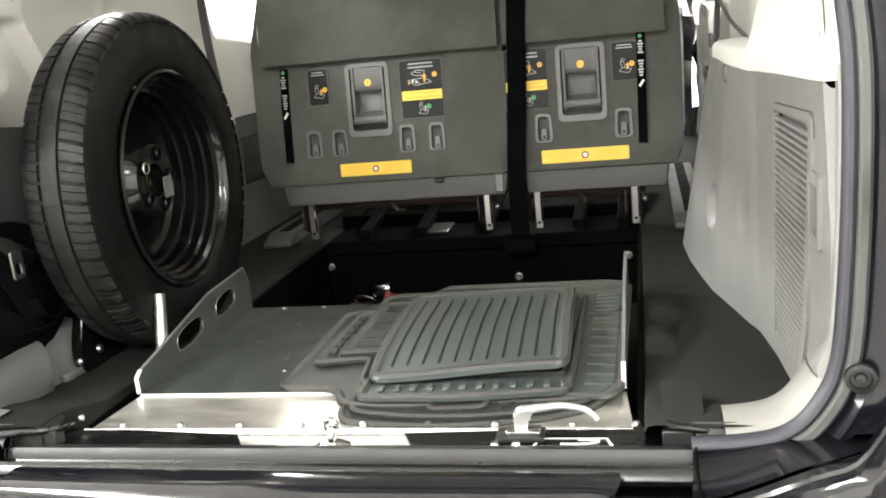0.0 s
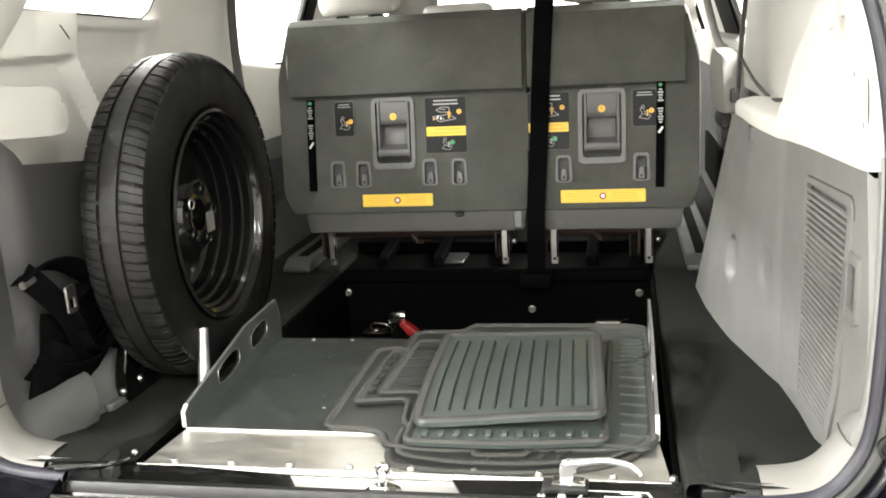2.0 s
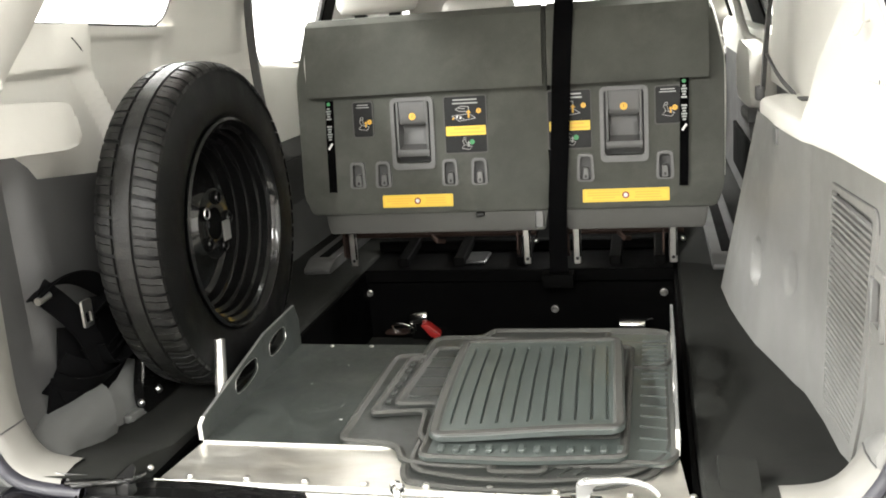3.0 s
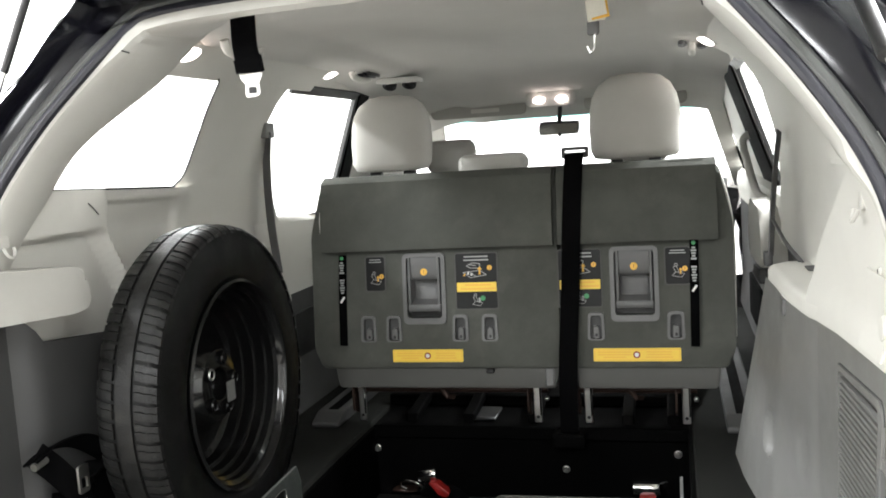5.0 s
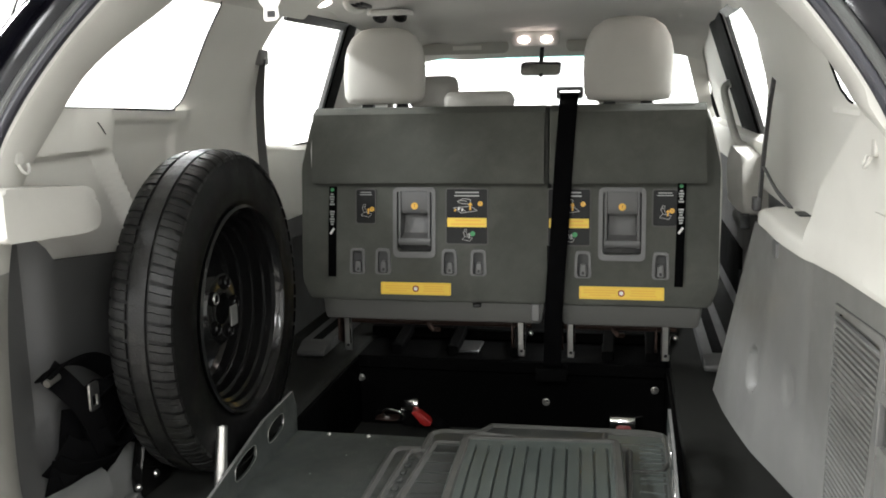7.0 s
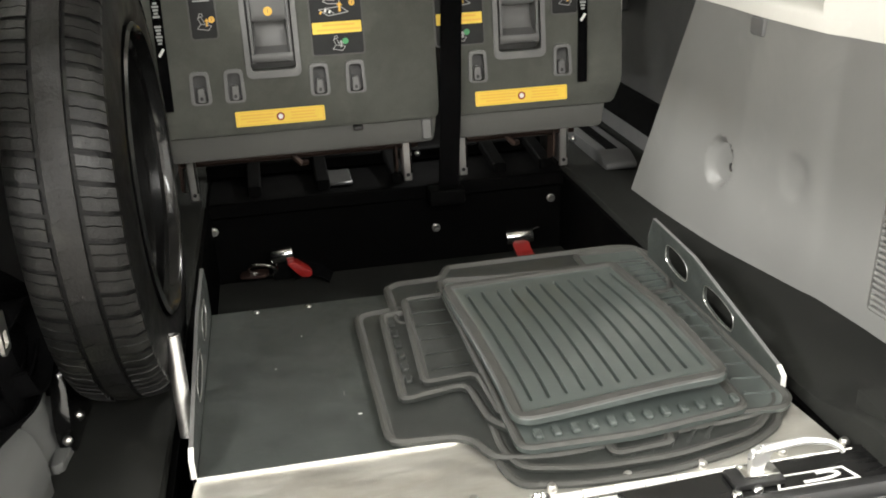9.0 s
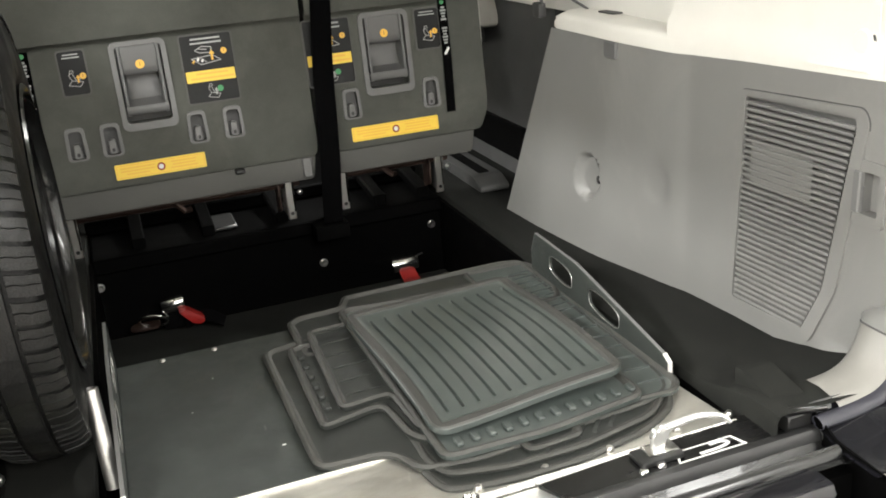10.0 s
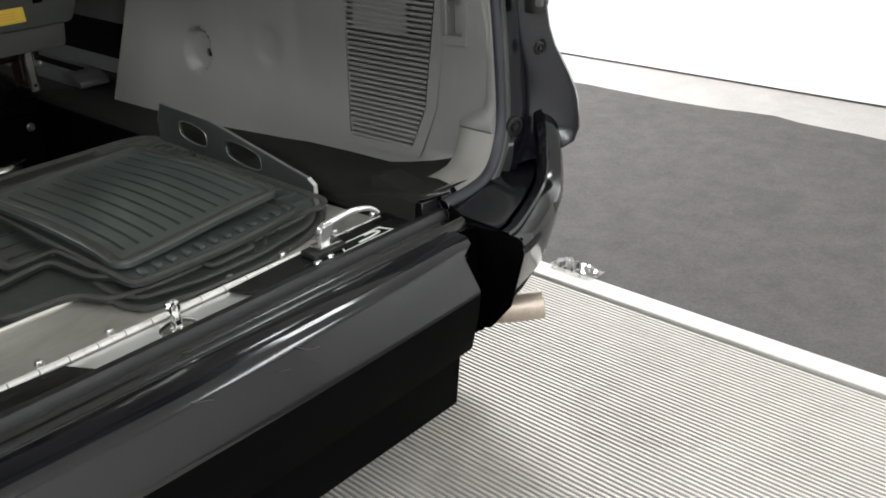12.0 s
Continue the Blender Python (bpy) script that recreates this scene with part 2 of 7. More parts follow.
def prism(pts, axis, a, b, bev=0.0, seg=2, bm=None):
    """Polygon pts in the plane across axis, pushed from a to b."""
    bm = bm or bmesh.new()

    def at(p, v):
        return {"x": (v, p[0], p[1]), "y": (p[0], v, p[1]), "z": (p[0], p[1], v)}[axis]
    lo = [bm.verts.new(at(p, a)) for p in pts]
    hi = [bm.verts.new(at(p, b)) for p in pts]
    n = len(pts)
    bm.faces.new(lo)
    top = bm.faces.new(hi[::-1])
    for i in range(n):
        bm.faces.new((lo[i], hi[i], hi[(i + 1) % n], lo[(i + 1) % n]))
    if bev:
        bmesh.ops.bevel(bm, geom=list({e for v in lo + hi for e in v.link_edges if (e.verts[0] in lo) == (e.verts[1] in lo)}), offset=bev, segments=seg, profile=0.5, affect="EDGES", clamp_overlap=True)
    return bm


def ring_prism(outer, inner, axis, a, b, bm=None):
    """A flat frame between two polygons with the same count of points."""
    bm = bm or bmesh.new()

    def at(p, v):
        return {"x": (v, p[0], p[1]), "y": (p[0], v, p[1]), "z": (p[0], p[1], v)}[axis]
    n = len(outer)
    q = [[bm.verts.new(at(p, v)) for p in ring] for ring, v in ((outer, a), (outer, b), (inner, b), (inner, a))]
    for k in range(4):
        r, s = q[k], q[(k + 1) % 4]
        for i in range(n):
            bm.faces.new((r[i], r[(i + 1) % n], s[(i + 1) % n], s[i]))
    return bm


def rrect(x0, x1, y0, y1, r, n=4):
    out = []
    for cx, cy, a0 in ((x1 - r, y1 - r, 0), (x0 + r, y1 - r, 90), (x0 + r, y0 + r, 180), (x1 - r, y0 + r, 270)):
        for i in range(n + 1):
            a = radians(a0 + 90 * i / n)
            out.append((cx + r * math.cos(a), cy + r * math.sin(a)))
    return out


def round_poly(pts, r, n=3):
    """Polygon with rounded corners; r may be a list."""
    out = []
    k = len(pts)
    for i in range(k):
        p, a, b = Vector(pts[i]), Vector(pts[i - 1]), Vector(pts[(i + 1) % k])
        rr = r[i] if isinstance(r, (list, tuple)) else r
        d1, d2 = (a - p), (b - p)
        rr = min(rr, d1.length * 0.45, d2.length * 0.45)
        if rr < 1e-5:
            out.append(tuple(p))
            continue
        q1, q2 = p + d1.normalized() * rr, p + d2.normalized() * rr
        for j in range(n + 1):
            t = j / n
            out.append(tuple((1 - t) ** 2 * q1 + 2 * t * (1 - t) * p + t * t * q2))
    return out


def spline(pts, n=6):
    """Catmull-Rom through points."""
    P = [Vector(p) for p in pts]
    P = [2 * P[0] - P[1]] + P + [2 * P[-1] - P[-2]]
    out = []
    for i in range(1, len(P) - 2):
        for j in range(n):
            t = j / n
            a, b, c, d = P[i - 1:i + 3]
            out.append(0.5 * ((2 * b) + (c - a) * t + (2 * a - 5 * b + 4 * c - d) * t * t + (3 * b - a - 3 * c + d) * t ** 3))
    out.append(P[-2])
    return out


def tube(pts, r, n=10, bm=None, closed=False):
    bm = bm or bmesh.new()
    P = [Vector(p) for p in pts]
    rings, up = [], None
    for i, p in enumerate(P):
        d = (P[min(i + 1, len(P) - 1)] - P[max(i - 1, 0)]).normalized()
        if up is None:
            up = d.orthogonal().normalized()
        up = (up - d * up.dot(d)).normalized()
        side = d.cross(up)
        rad = r(i / (len(P) - 1)) if callable(r) else r
        rings.append([bm.verts.new(p + rad * (math.cos(a) * up + math.sin(a) * side)) for a in (2 * math.pi * k / n for k in range(n))])
    for a, b in zip(rings, rings[1:]):
        for k in range(n):
            bm.faces.new((a[k], a[(k + 1) % n], b[(k + 1) % n], b[k]))
    bm.faces.new(rings[0][::-1])
    bm.faces.new(rings[-1])
    return bm


def strap(pts, side, w, t, bm=None):
    """A flat band along pts; side: the direction of its width."""
    bm = bm or bmesh.new()
    P = [Vector(p) for p in pts]
    rows = []
    for i, p in enumerate(P):
        d = (P[min(i + 1, len(P) - 1)] - P[max(i - 1, 0)]).normalized()
        s = Vector(side(i / (len(P) - 1)) if callable(side) else side)
        s = (s - d * s.dot(d)).normalized()
        n = d.cross(s)
        rows.append([bm.verts.new(p + s * a * w / 2 + n * b * t / 2) for a, b in ((-1, -1), (1, -1), (1, 1), (-1, 1))])
    for a, b in zip(rows, rows[1:]):
        for k in range(4):
            bm.faces.new((a[k], a[(k + 1) % 4], b[(k + 1) % 4], b[k]))
    bm.faces.new(rows[0][::-1])
    bm.faces.new(rows[-1])
    return bm


def lathe(profile, centre, axis, n=48, bm=None):
    """profile: (radius, along) pairs, turned round axis through centre."""
    bm = bm or bmesh.new()
    ax = Vector(axis).normalized()
    u = ax.orthogonal().normalized()
    v = ax.cross(u)
    c = Vector(centre)
    rings = []
    for r, h in profile:
        if r < 1e-5:
            rings.append([bm.verts.new(c + ax * h)] * n)
        else:
            rings.append([bm.verts.new(c + ax * h + r * (math.cos(a) * u + math.sin(a) * v)) for a in (2 * math.pi * k / n for k in range(n))])
    for a, b in zip(rings, rings[1:]):
        for k in range(n):
            f = [a[k], a[(k + 1) % n], b[(k + 1) % n], b[k]]
            f = [w for i, w in enumerate(f) if w not in f[:i]]
            if len(f) > 2:
                bm.faces.new(f)
    return bm


def sheet(rows, thick=0.0, bm=None, closed_v=False):
    """Grid surface from rows of points; thick pushes a back side along the normals."""
    bm = bm or bmesh.new()
    g = [[bm.verts.new(p) for p in row] for row in rows]
    fs = []
    for i in range(len(g) - 1):
        for j in range(len(g[0]) - 1):
            fs.append(bm.faces.new((g[i][j], g[i + 1][j], g[i + 1][j + 1], g[i][j + 1])))
    if thick:
        bmesh.ops.recalc_face_normals(bm, faces=fs)
        bm.normal_update()
        back = [[bm.verts.new(v.co - v.normal * thick) for v in row] for row in g]
        n, m = len(g), len(g[0])
        for i in range(n - 1):
            for j in range(m - 1):
                bm.faces.new((back[i][j], back[i][j + 1], back[i + 1][j + 1], back[i + 1][j]))
        for i in range(n - 1):
            bm.faces.new((g[i][0], back[i][0], back[i + 1][0], g[i + 1][0]))
            bm.faces.new((g[i][-1], g[i + 1][-1], back[i + 1][-1], back[i][-1]))
        for j in range(m - 1):
            bm.faces.new((g[0][j], g[0][j + 1], back[0][j + 1], back[0][j]))
            bm.faces.new((g[-1][j], back[-1][j], back[-1][j + 1], g[-1][j + 1]))
    return bm


def ball(c, r, sx=1, sy=1, sz=1, n=10, bm=None):
    bm = bm or bmesh.new()
    m = Matrix.Translation(c) @ Matrix.Diagonal((sx, sy, sz, 1))
    bmesh.ops.create_uvsphere(bm, u_segments=n, v_segments=max(4, n // 2), radius=r, matrix=m)
    return bm


def carve(ob, bm):
    """Take the solid bm away from ob's mesh."""
    me = bpy.data.meshes.new("cutter")
    bmesh.ops.recalc_face_normals(bm, faces=bm.faces)
    bm.to_mesh(me)
    bm.free()
    tool = new("cutter", me)
    mod = ob.modifiers.new("carve", "BOOLEAN")
    mod.operation, mod.object, mod.solver = "DIFFERENCE", tool, "EXACT"
    done = bpy.data.meshes.new_from_object(ob.evaluated_get(bpy.context.evaluated_depsgraph_get()))
    ob.modifiers.remove(mod)
    ob.data = done
    bpy.data.objects.remove(tool)
    return ob


def interp(x, xs, ys):
    return float(np.interp(x, xs, ys))


def smooth(a, b, x):
    t = min(1.0, max(0.0, (x - a) / (b - a)))
    return t * t * (3 - 2 * t)


def line(a, b, n):
    return [a + (b - a) * i / (n - 1) for i in range(n)]


# ---------------------------------------------------------------- workshop round the van
ROOM = (-5.0, 3.72, -6.0, 8.0, 3.4)
bm = bmesh.new()
box(-6.0, 6.0, -8.0, 10.0, -0.30, -0.012, bm=bm)
structure("ground", bm, GROUND, "pale dusty concrete workshop floor", "floor")
structure("wall_east", box(3.72, 3.9, -6.0, 8.0, 0.0, 3.4), WALLPAINT, "bright white painted workshop wall", "wall")
structure("wall_west", box(-5.2, -5.0, -6.0, 8.0, 0.0, 3.4), WALLPAINT, "bright white painted workshop wall", "wall")
structure("wall_north", box(-5.2, 3.9, 8.0, 8.2, 0.0, 3.4), WALLPAINT, "bright white painted workshop wall", "wall")
bm = bmesh.new()
for k in range(13):
    box(-3.0, 2.6, 7.994, 8.0, 1.15 + 0.118 * k, 1.162 + 0.118 * k, bm=bm)
structure("trim_wall_north", bm, JOINT, "thin grey joints across the white workshop wall", "trim")
# Unseen wall; its grey sets how much light bounces into the van.
structure("wall_south", box(-5.2, 3.9, -6.2, -6.0, 0.0, 3.4), CONCRETE_WALL, "unseen grey end wall, toned to set the light bounced into the van", "wall")
structure("ceiling_workshop", box(-5.2, 3.9, -6.2, 8.2, 3.4, 3.5), WALLPAINT, "white painted workshop ceiling", "ceiling")
rnd = random.Random(21)
far_edge = [(3.215 + 0.020 * math.sin(1.9 * y + 0.7) + 0.012 * math.sin(5.3 * y) + (0.03 if 0.4 < y % 1.7 < 0.62 else 0.0) + rnd.uniform(-0.006, 0.006), y) for y in line(-5.5, 7.5, 110)]
structure("carpet_strip", prism([(1.475, -5.5)] + far_edge + [(1.475, 7.5)], "z", -0.011, 0.006), ROOMCARPET, "charcoal needle-felt carpet laid on the floor", "carpet")
structure("floor_edge_strip", box(1.400, 1.472, -5.5, 7.5, -0.011, 0.010, 0.003, 1), CONCRETE, "pale edging strip beside the ribbed mat", "trim")
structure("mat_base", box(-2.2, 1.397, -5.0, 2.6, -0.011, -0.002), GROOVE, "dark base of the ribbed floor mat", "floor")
bm = bmesh.new()
x = -2.19
while x < 1.386:
    vs = [bm.verts.new((x + a, yy, zz)) for yy in (-5.0, 2.6) for a, zz in ((0.0, -0.003), (0.0015, 0.004), (0.0078, 0.004), (0.0093, -0.003))]
    for k in range(3):
        bm.faces.new((vs[k], vs[k + 1], vs[k + 5], vs[k + 4]))
    x += 0.0135
structure("mat_ribs", bm, RIBMAT, "pale ribbed rubber matting under the van", "floor", kind="stuff")

# ---------------------------------------------------------------- van shell: opening, trim, seal, body
HALF = [(0.545, 0.0, 0.632), (0.62, 0.0, 0.637), (0.668, 0.0, 0.650), (0.702, 0.006, 0.681), (0.728, 0.015, 0.735), (0.740, 0.028, 0.84), (0.749, 0.05, 1.0), (0.752, 0.085, 1.15),
        (0.735, 0.128, 1.30), (0.702, 0.162, 1.40), (0.634, 0.207, 1.515), (0.558, 0.266, 1.621), (0.526, 0.298, 1.665), (0.503, 0.326, 1.698), (0.466, 0.338, 1.716), (0.32, 0.342, 1.728), (0.0, 0.345, 1.735)]
LOOP = spline(HALF, 5)
LOOP = [Vector(p) for p in LOOP] + [Vector((-p.x, p.y, p.z)) for p in LOOP[-2::-1]]
# outward direction across the opening's own plane, for every point of the loop
OUT = []
for i, p in enumerate(LOOP):
    d = (LOOP[min(i + 1, len(LOOP) - 1)] - LOOP[max(i - 1, 0)]).normalized()
    o = d.cross(Vector((0, -1, 0.25)).normalized())
    if o.dot(p - Vector((0, 0.1, 1.15))) < 0:
        o = -o
    OUT.append(o.normalized())


def band(offsets, i0=0, i1=None):
    """Rows along the loop; offsets: (outward, back) pairs or a function of the point giving them."""
    rows = []
    for i in range(i0, i1 if i1 is not None else len(LOOP)):
        p, o = LOOP[i], OUT[i]
        offs = offsets(p, i) if callable(offsets) else offsets
        rows.append([p + o * a + Vector((0, b, 0)) for a, b in offs])
    return rows


seal = thing("door_seal", "dark grey rubber weatherstrip round the tailgate opening", "door seal", (0, 0, 0.66), kind="structure")
ang = [2 * math.pi * k / 10 for k in range(11)]
part("rubber_strip", sheet(band([(0.009 + 0.010 * math.cos(a), -0.010 + 0.012 * math.sin(a)) for a in ang])), SEALBULB, seal, "dark hollow rubber bulb")
part("rubber_lip", sheet(band([(0.017, 0.002), (0.019, -0.013), (0.024, -0.016), (0.034, -0.014), (0.040, -0.006), (0.041, 0.004), (0.030, 0.012)])), SEAL, seal, "grey-green rubber lip")


def jamb(p, i):
    side = smooth(0.675, 0.73, p.z)
    w = 0.062 + side * (interp(p.z, (0.70, 0.745, 0.79, 0.87, 1.0, 1.3, 1.56, 1.7), (0.150, 0.150, 0.145, 0.125, 0.115, 0.155, 0.165, 0.15) if p.x > 0 else (0.150, 0.150, 0.145, 0.125, 0.110, 0.105, 0.088, 0.12)) - 0.062)
    low = smooth(0.92, 0.76, p.z) * side
    hi = smooth(1.20, 1.36, p.z)
    b = 0.02 + 0.035 * side + 0.045 * low
    return [(0.028, 0.012), (0.046, 0.006), (0.058, -0.002 - 0.01 * (1 - side)), (0.062 + (w - 0.062) * 0.35, -0.006), (0.062 + (w - 0.062) * 0.55, -b * 0.55), (0.062 + (w - 0.062) * 0.75, -b * 0.9), (w - 0.012 * side, -b), (w, -b + 0.006), (w + 0.012 * side, -b + 0.03 * side), (w + 0.03 * side, 0.03 * side), (w + (0.03 + 0.02 * (1 - hi)) * side, (0.06 + 0.14 * (1 - hi)) * side), (w + (0.03 + 0.03 * (1 - hi)) * side, (0.075 + 0.475 * (1 - hi)) * side)]


body = thing("van_body", "glossy black minivan body round the open tailgate", "van", (0, 0, 0.3), kind="structure")
part("rear_frame", sheet(band(jamb)), JAMB, body, "glossy black painted door jamb")


# beige trim that lines the opening, from the seal inwards to the side panels
def ring(p, i):
    s = 1 if p.x >= 0 else -1
    lo = smooth(0.78, 0.66, p.z)
    wide = smooth(0.30, 0.5, abs(p.x))
    deep = 0.10 - 0.02 * lo + (0.05 * smooth(1.25, 1.40, p.z) + 0.11 * smooth(1.45, 1.64, p.z)) * wide
    o = 0.012 * (1 - lo)
    e = 0.024 * smooth(1.43, 1.55, p.z) * smooth(1.70, 1.64, p.z) * wide
    far = 0.10 * smooth(1.36, 1.5, p.z) * wide + e
    if s > 0 and p.z > 1.2:
        g = smooth(1.2, 1.35, p.z) * smooth(1.66, 1.56, p.z)
        tail = [(0.0 + o, deep), (0.02 + o - 0.008 * g, deep + 0.008 + 0.04 * g), (0.02 + o + 0.035 * g, deep + 0.01 + 0.11 * g), (0.02 + o + 0.085 * g, deep + 0.01 + 0.17 * g)]
    else:
        tail = [(0.0 + o, deep), (0.02 + o, deep + 0.008), (0.02 + o + far * 0.5, deep + 0.009), (0.02 + o + far, deep + 0.01)]
    hd = smooth(1.60, 1.69, p.z)
    if s > 0 and 0.72 < p.z < 1.40:
        g = smooth(0.72, 0.76, p.z) * smooth(1.40, 1.33, p.z)
        full = [(0.002, -0.006), (-0.012, -0.002), (-0.016, 0.012), (-0.014 + o * 0.4, deep * 0.45), (-0.012 + o * 0.6, deep * 0.8)] + tail
        slim = [(0.002, -0.006), (-0.003, -0.003), (-0.005, 0.004), (-0.004, 0.012), (0.002, 0.022), (0.012, 0.03), (0.02, 0.04), (0.03, 0.05), (0.04, 0.06)]
        return [(a + (c - a) * g, b + (d - b) * g) for (a, b), (c, d) in zip(full, slim)]
    return [(0.002, -0.006 - 0.010 * hd), (-0.005 - 0.013 * hd, -0.002 - 0.012 * hd), (-0.010 - 0.016 * hd, 0.012 - 0.010 * hd), (-0.014 + o * 0.4 - 0.008 * hd, deep * 0.45), (-0.012 + o * 0.6, deep * 0.8)] + tail


trim = thing("opening_trim", "beige moulded plastic trim lining the tailgate opening", "trim", (0, 0, 0.66), kind="structure")
n = len(LOOP)
k0 = next(i for i, p in enumerate(LOOP) if p.z > 0.70)
k1 = next(i for i, p in enumerate(LOOP) if p.z > 1.66)
km = next(i for i, p in enumerate(LOOP) if p.z > 1.10)
ks = next(i for i, p in enumerate(LOOP) if p.x > 0.578)
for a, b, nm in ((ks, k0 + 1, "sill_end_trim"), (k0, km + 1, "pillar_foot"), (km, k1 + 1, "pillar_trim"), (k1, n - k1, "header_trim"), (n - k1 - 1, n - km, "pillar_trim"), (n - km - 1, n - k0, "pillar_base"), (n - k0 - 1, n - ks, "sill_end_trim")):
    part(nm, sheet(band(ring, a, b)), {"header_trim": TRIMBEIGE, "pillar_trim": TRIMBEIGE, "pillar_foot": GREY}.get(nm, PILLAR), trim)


for i in (k1, n - 1 - k1, k0, n - 1 - k0):
    P = [LOOP[i] + OUT[i] * a + Vector((0, c, 0)) for a, c in ring(LOOP[i], i)[1:4 if i == k1 else 3 if i == n - 1 - k1 else 6]]
    part("seam", tube([p - OUT[i] * 0.0005 for p in P], 0.0016, 6), CHARCOAL, trim)


# side panels
def wall_x(y, z, side):
    """Inner face of the side panel, distance from the middle."""
    if side > 0:
        base = interp(y, (0.0, 0.10, 0.20, 0.42, 0.555, 0.59, 0.80, 1.05, 1.22, 1.4), (0.738, 0.731, 0.727, 0.717, 0.703, 0.693, 0.650, 0.622, 0.612, 0.61))
        base += 0.13 * smooth(0.5, 1.05, y) * (z - 0.80) if z < 1.12 else 0.13 * smooth(0.5, 1.05, y) * 0.32
        base -= 0.030 * smooth(0.640, 0.60, z) * smooth(0.22, 0.12, y)
    else:
        base = interp(y, (0.0, 0.2, 0.42, 1.4), (0.745, 0.735, 0.73, 0.735))
        base -= 0.05 * smooth(0.72, 0.60, z) * smooth(0.42, 0.22, y)
    return base


def upper_x(y, z):
    return interp(z, (1.0, 1.12, 1.30, 1.40, 1.55, 1.66, 1.72), (0.76, 0.765, 0.765, 0.75, 0.70, 0.63, 0.55))


def mouth(z):
    """How far in the opening's rim lies at a height."""
    return interp(z, (0.9, 1.0, 1.15, 1.30, 1.47, 1.60, 1.668, 1.695), (0.03, 0.05, 0.085, 0.128, 0.185, 0.25, 0.30, 0.325))


def split_z(y):
    """Height of the line between the grey panel and the beige one above it, right side."""
    return interp(y, (0.0, 0.14, 0.35, 0.6, 1.05), (1.103, 1.097, 1.091, 1.083, 1.091))


# right side: grey lower panel
rp = thing("wall_right", "grey and beige moulded side panel with a louvred vent", "side panel", (0.72, 0.5, 0.6), kind="structure")
rows = []
def dish(y, z, cy, cz, ry, rz):
    """1 inside an oval, 0 outside, with a soft edge."""
    return smooth(1.0, 0.62, math.hypot((y - cy) / ry, (z - cz) / rz))


for f_ in line(0.0, 1.0, 60):
    z = 0.56 + (1.09 - 0.56) * f_
    yend = interp(z, (0.585, 1.11), (1.215, 1.05))
    row = []
    y0 = mouth(z) + 0.008
    row.append((wall_x(0.085, z, 1) + 0.05, y0 - 0.004, z))
    row.append((wall_x(0.085, z, 1) + 0.010, y0 - 0.003, z))
    for k in range(120):
        y = y0 + (yend - y0) * k / 119
        # teardrop pocket, sharp towards the front, and a shallow dimple
        w_ = math.hypot((y - 0.862) / (0.046 + 0.12 * max(0.0, z - 0.79)), (z - 0.772) / 0.054)
        cup = 0.026 * smooth(1.0, 0.80, w_) * interp(y, (0.83, 0.92), (1.0, 0.35)) + 0.0045 * dish(y, z, 0.640, 0.805, 0.040, 0.050)
        row.append((wall_x(y, z, 1) + cup, y, z + (split_z(y) - 1.09) * smooth(0.9, 1.09, z)))
    # turned edge towards the door
    row += [(row[-1][0] + 0.02, row[-1][1] + 0.012, row[-1][2]), (row[-1][0] + 0.12, row[-1][1] + 0.03, row[-1][2])]
    rows.append(row)
part("lower_panel", sheet(rows), GREY, rp, "grey textured plastic lower panel")
# beige skin over the rear pillar, from the split line to a leaning crease
def crease(z):
    """Where the pillar skin ends: x and y at a height."""
    return interp(z, (1.08, 1.14, 1.232, 1.31, 1.366, 1.42, 1.70), (0.689, 0.703, 0.718, 0.722, 0.720, 0.700, 0.60)), interp(z, (1.08, 1.14, 1.232, 1.31, 1.366, 1.42, 1.70), (0.60, 0.635, 0.60, 0.46, 0.335, 0.26, 0.40))


rows = []
for q in range(30):
    t = q / 29
    row = []
    for k in range(26):
        w_ = k / 25
        z = 1.085 + (1.43 - 1.085) * t
        xc, yc = crease(z)
        y0 = mouth(z) + 0.003
        y = y0 + (yc - y0) * w_
        zz = split_z(y) + (z - 1.085) * (1.43 - split_z(y)) / (1.43 - 1.085)
        x0 = interp(z, (1.085, 1.15, 1.30, 1.40, 1.43), (0.744, 0.748, 0.738, 0.708, 0.694))
        flat = wall_x(y, 1.085, 1) - 0.001
        bow = x0 + (xc - x0) * (0.30 * w_ + 0.70 * w_ * w_)
        row.append((flat + (bow - flat) * smooth(0.0, 0.22, t), y, zz))
    x, y, zz = row[0]
    row = [(x + 0.04, y - 0.002, zz)] + row
    # turned back round the crease
    x, y, zz = row[-1]
    row += [(x + 0.004, y + 0.005, zz), (x + 0.03, y + 0.012, zz), (x + 0.08, y + 0.016, zz)]
    rows.append(row)
part("pillar_skin", sheet(rows), BEIGE, rp, "beige plastic skin over the rear pillar")
# ledge behind the pillar skin
rows = []
for y in line(0.55, 1.06, 18):
    x = wall_x(y, 1.085, 1)
    z = split_z(y)
    end = 0.012 * smooth(1.02, 1.06, y)
    rows.append([(x - 0.001 + end, y, z), (x - 0.001 + end, y, z + 0.024 - end), (x + 0.004 + end, y, z + 0.032 - end), (x + 0.014, y, z + 0.036 - end), (x + 0.05, y, z + 0.036), (0.80, y, z + 0.036)])
rows.append([(p[0] + 0.02, p[1] + 0.006, p[2] - 0.02) for p in rows[-1]])
part("ledge", sheet(rows), BEIGE, rp, "beige plastic ledge")
part("ledge_slot", prism(rrect(0.735, 0.765, 0.90, 0.97, 0.006), "z", 1.1255, 1.1285), CHARCOAL, rp)
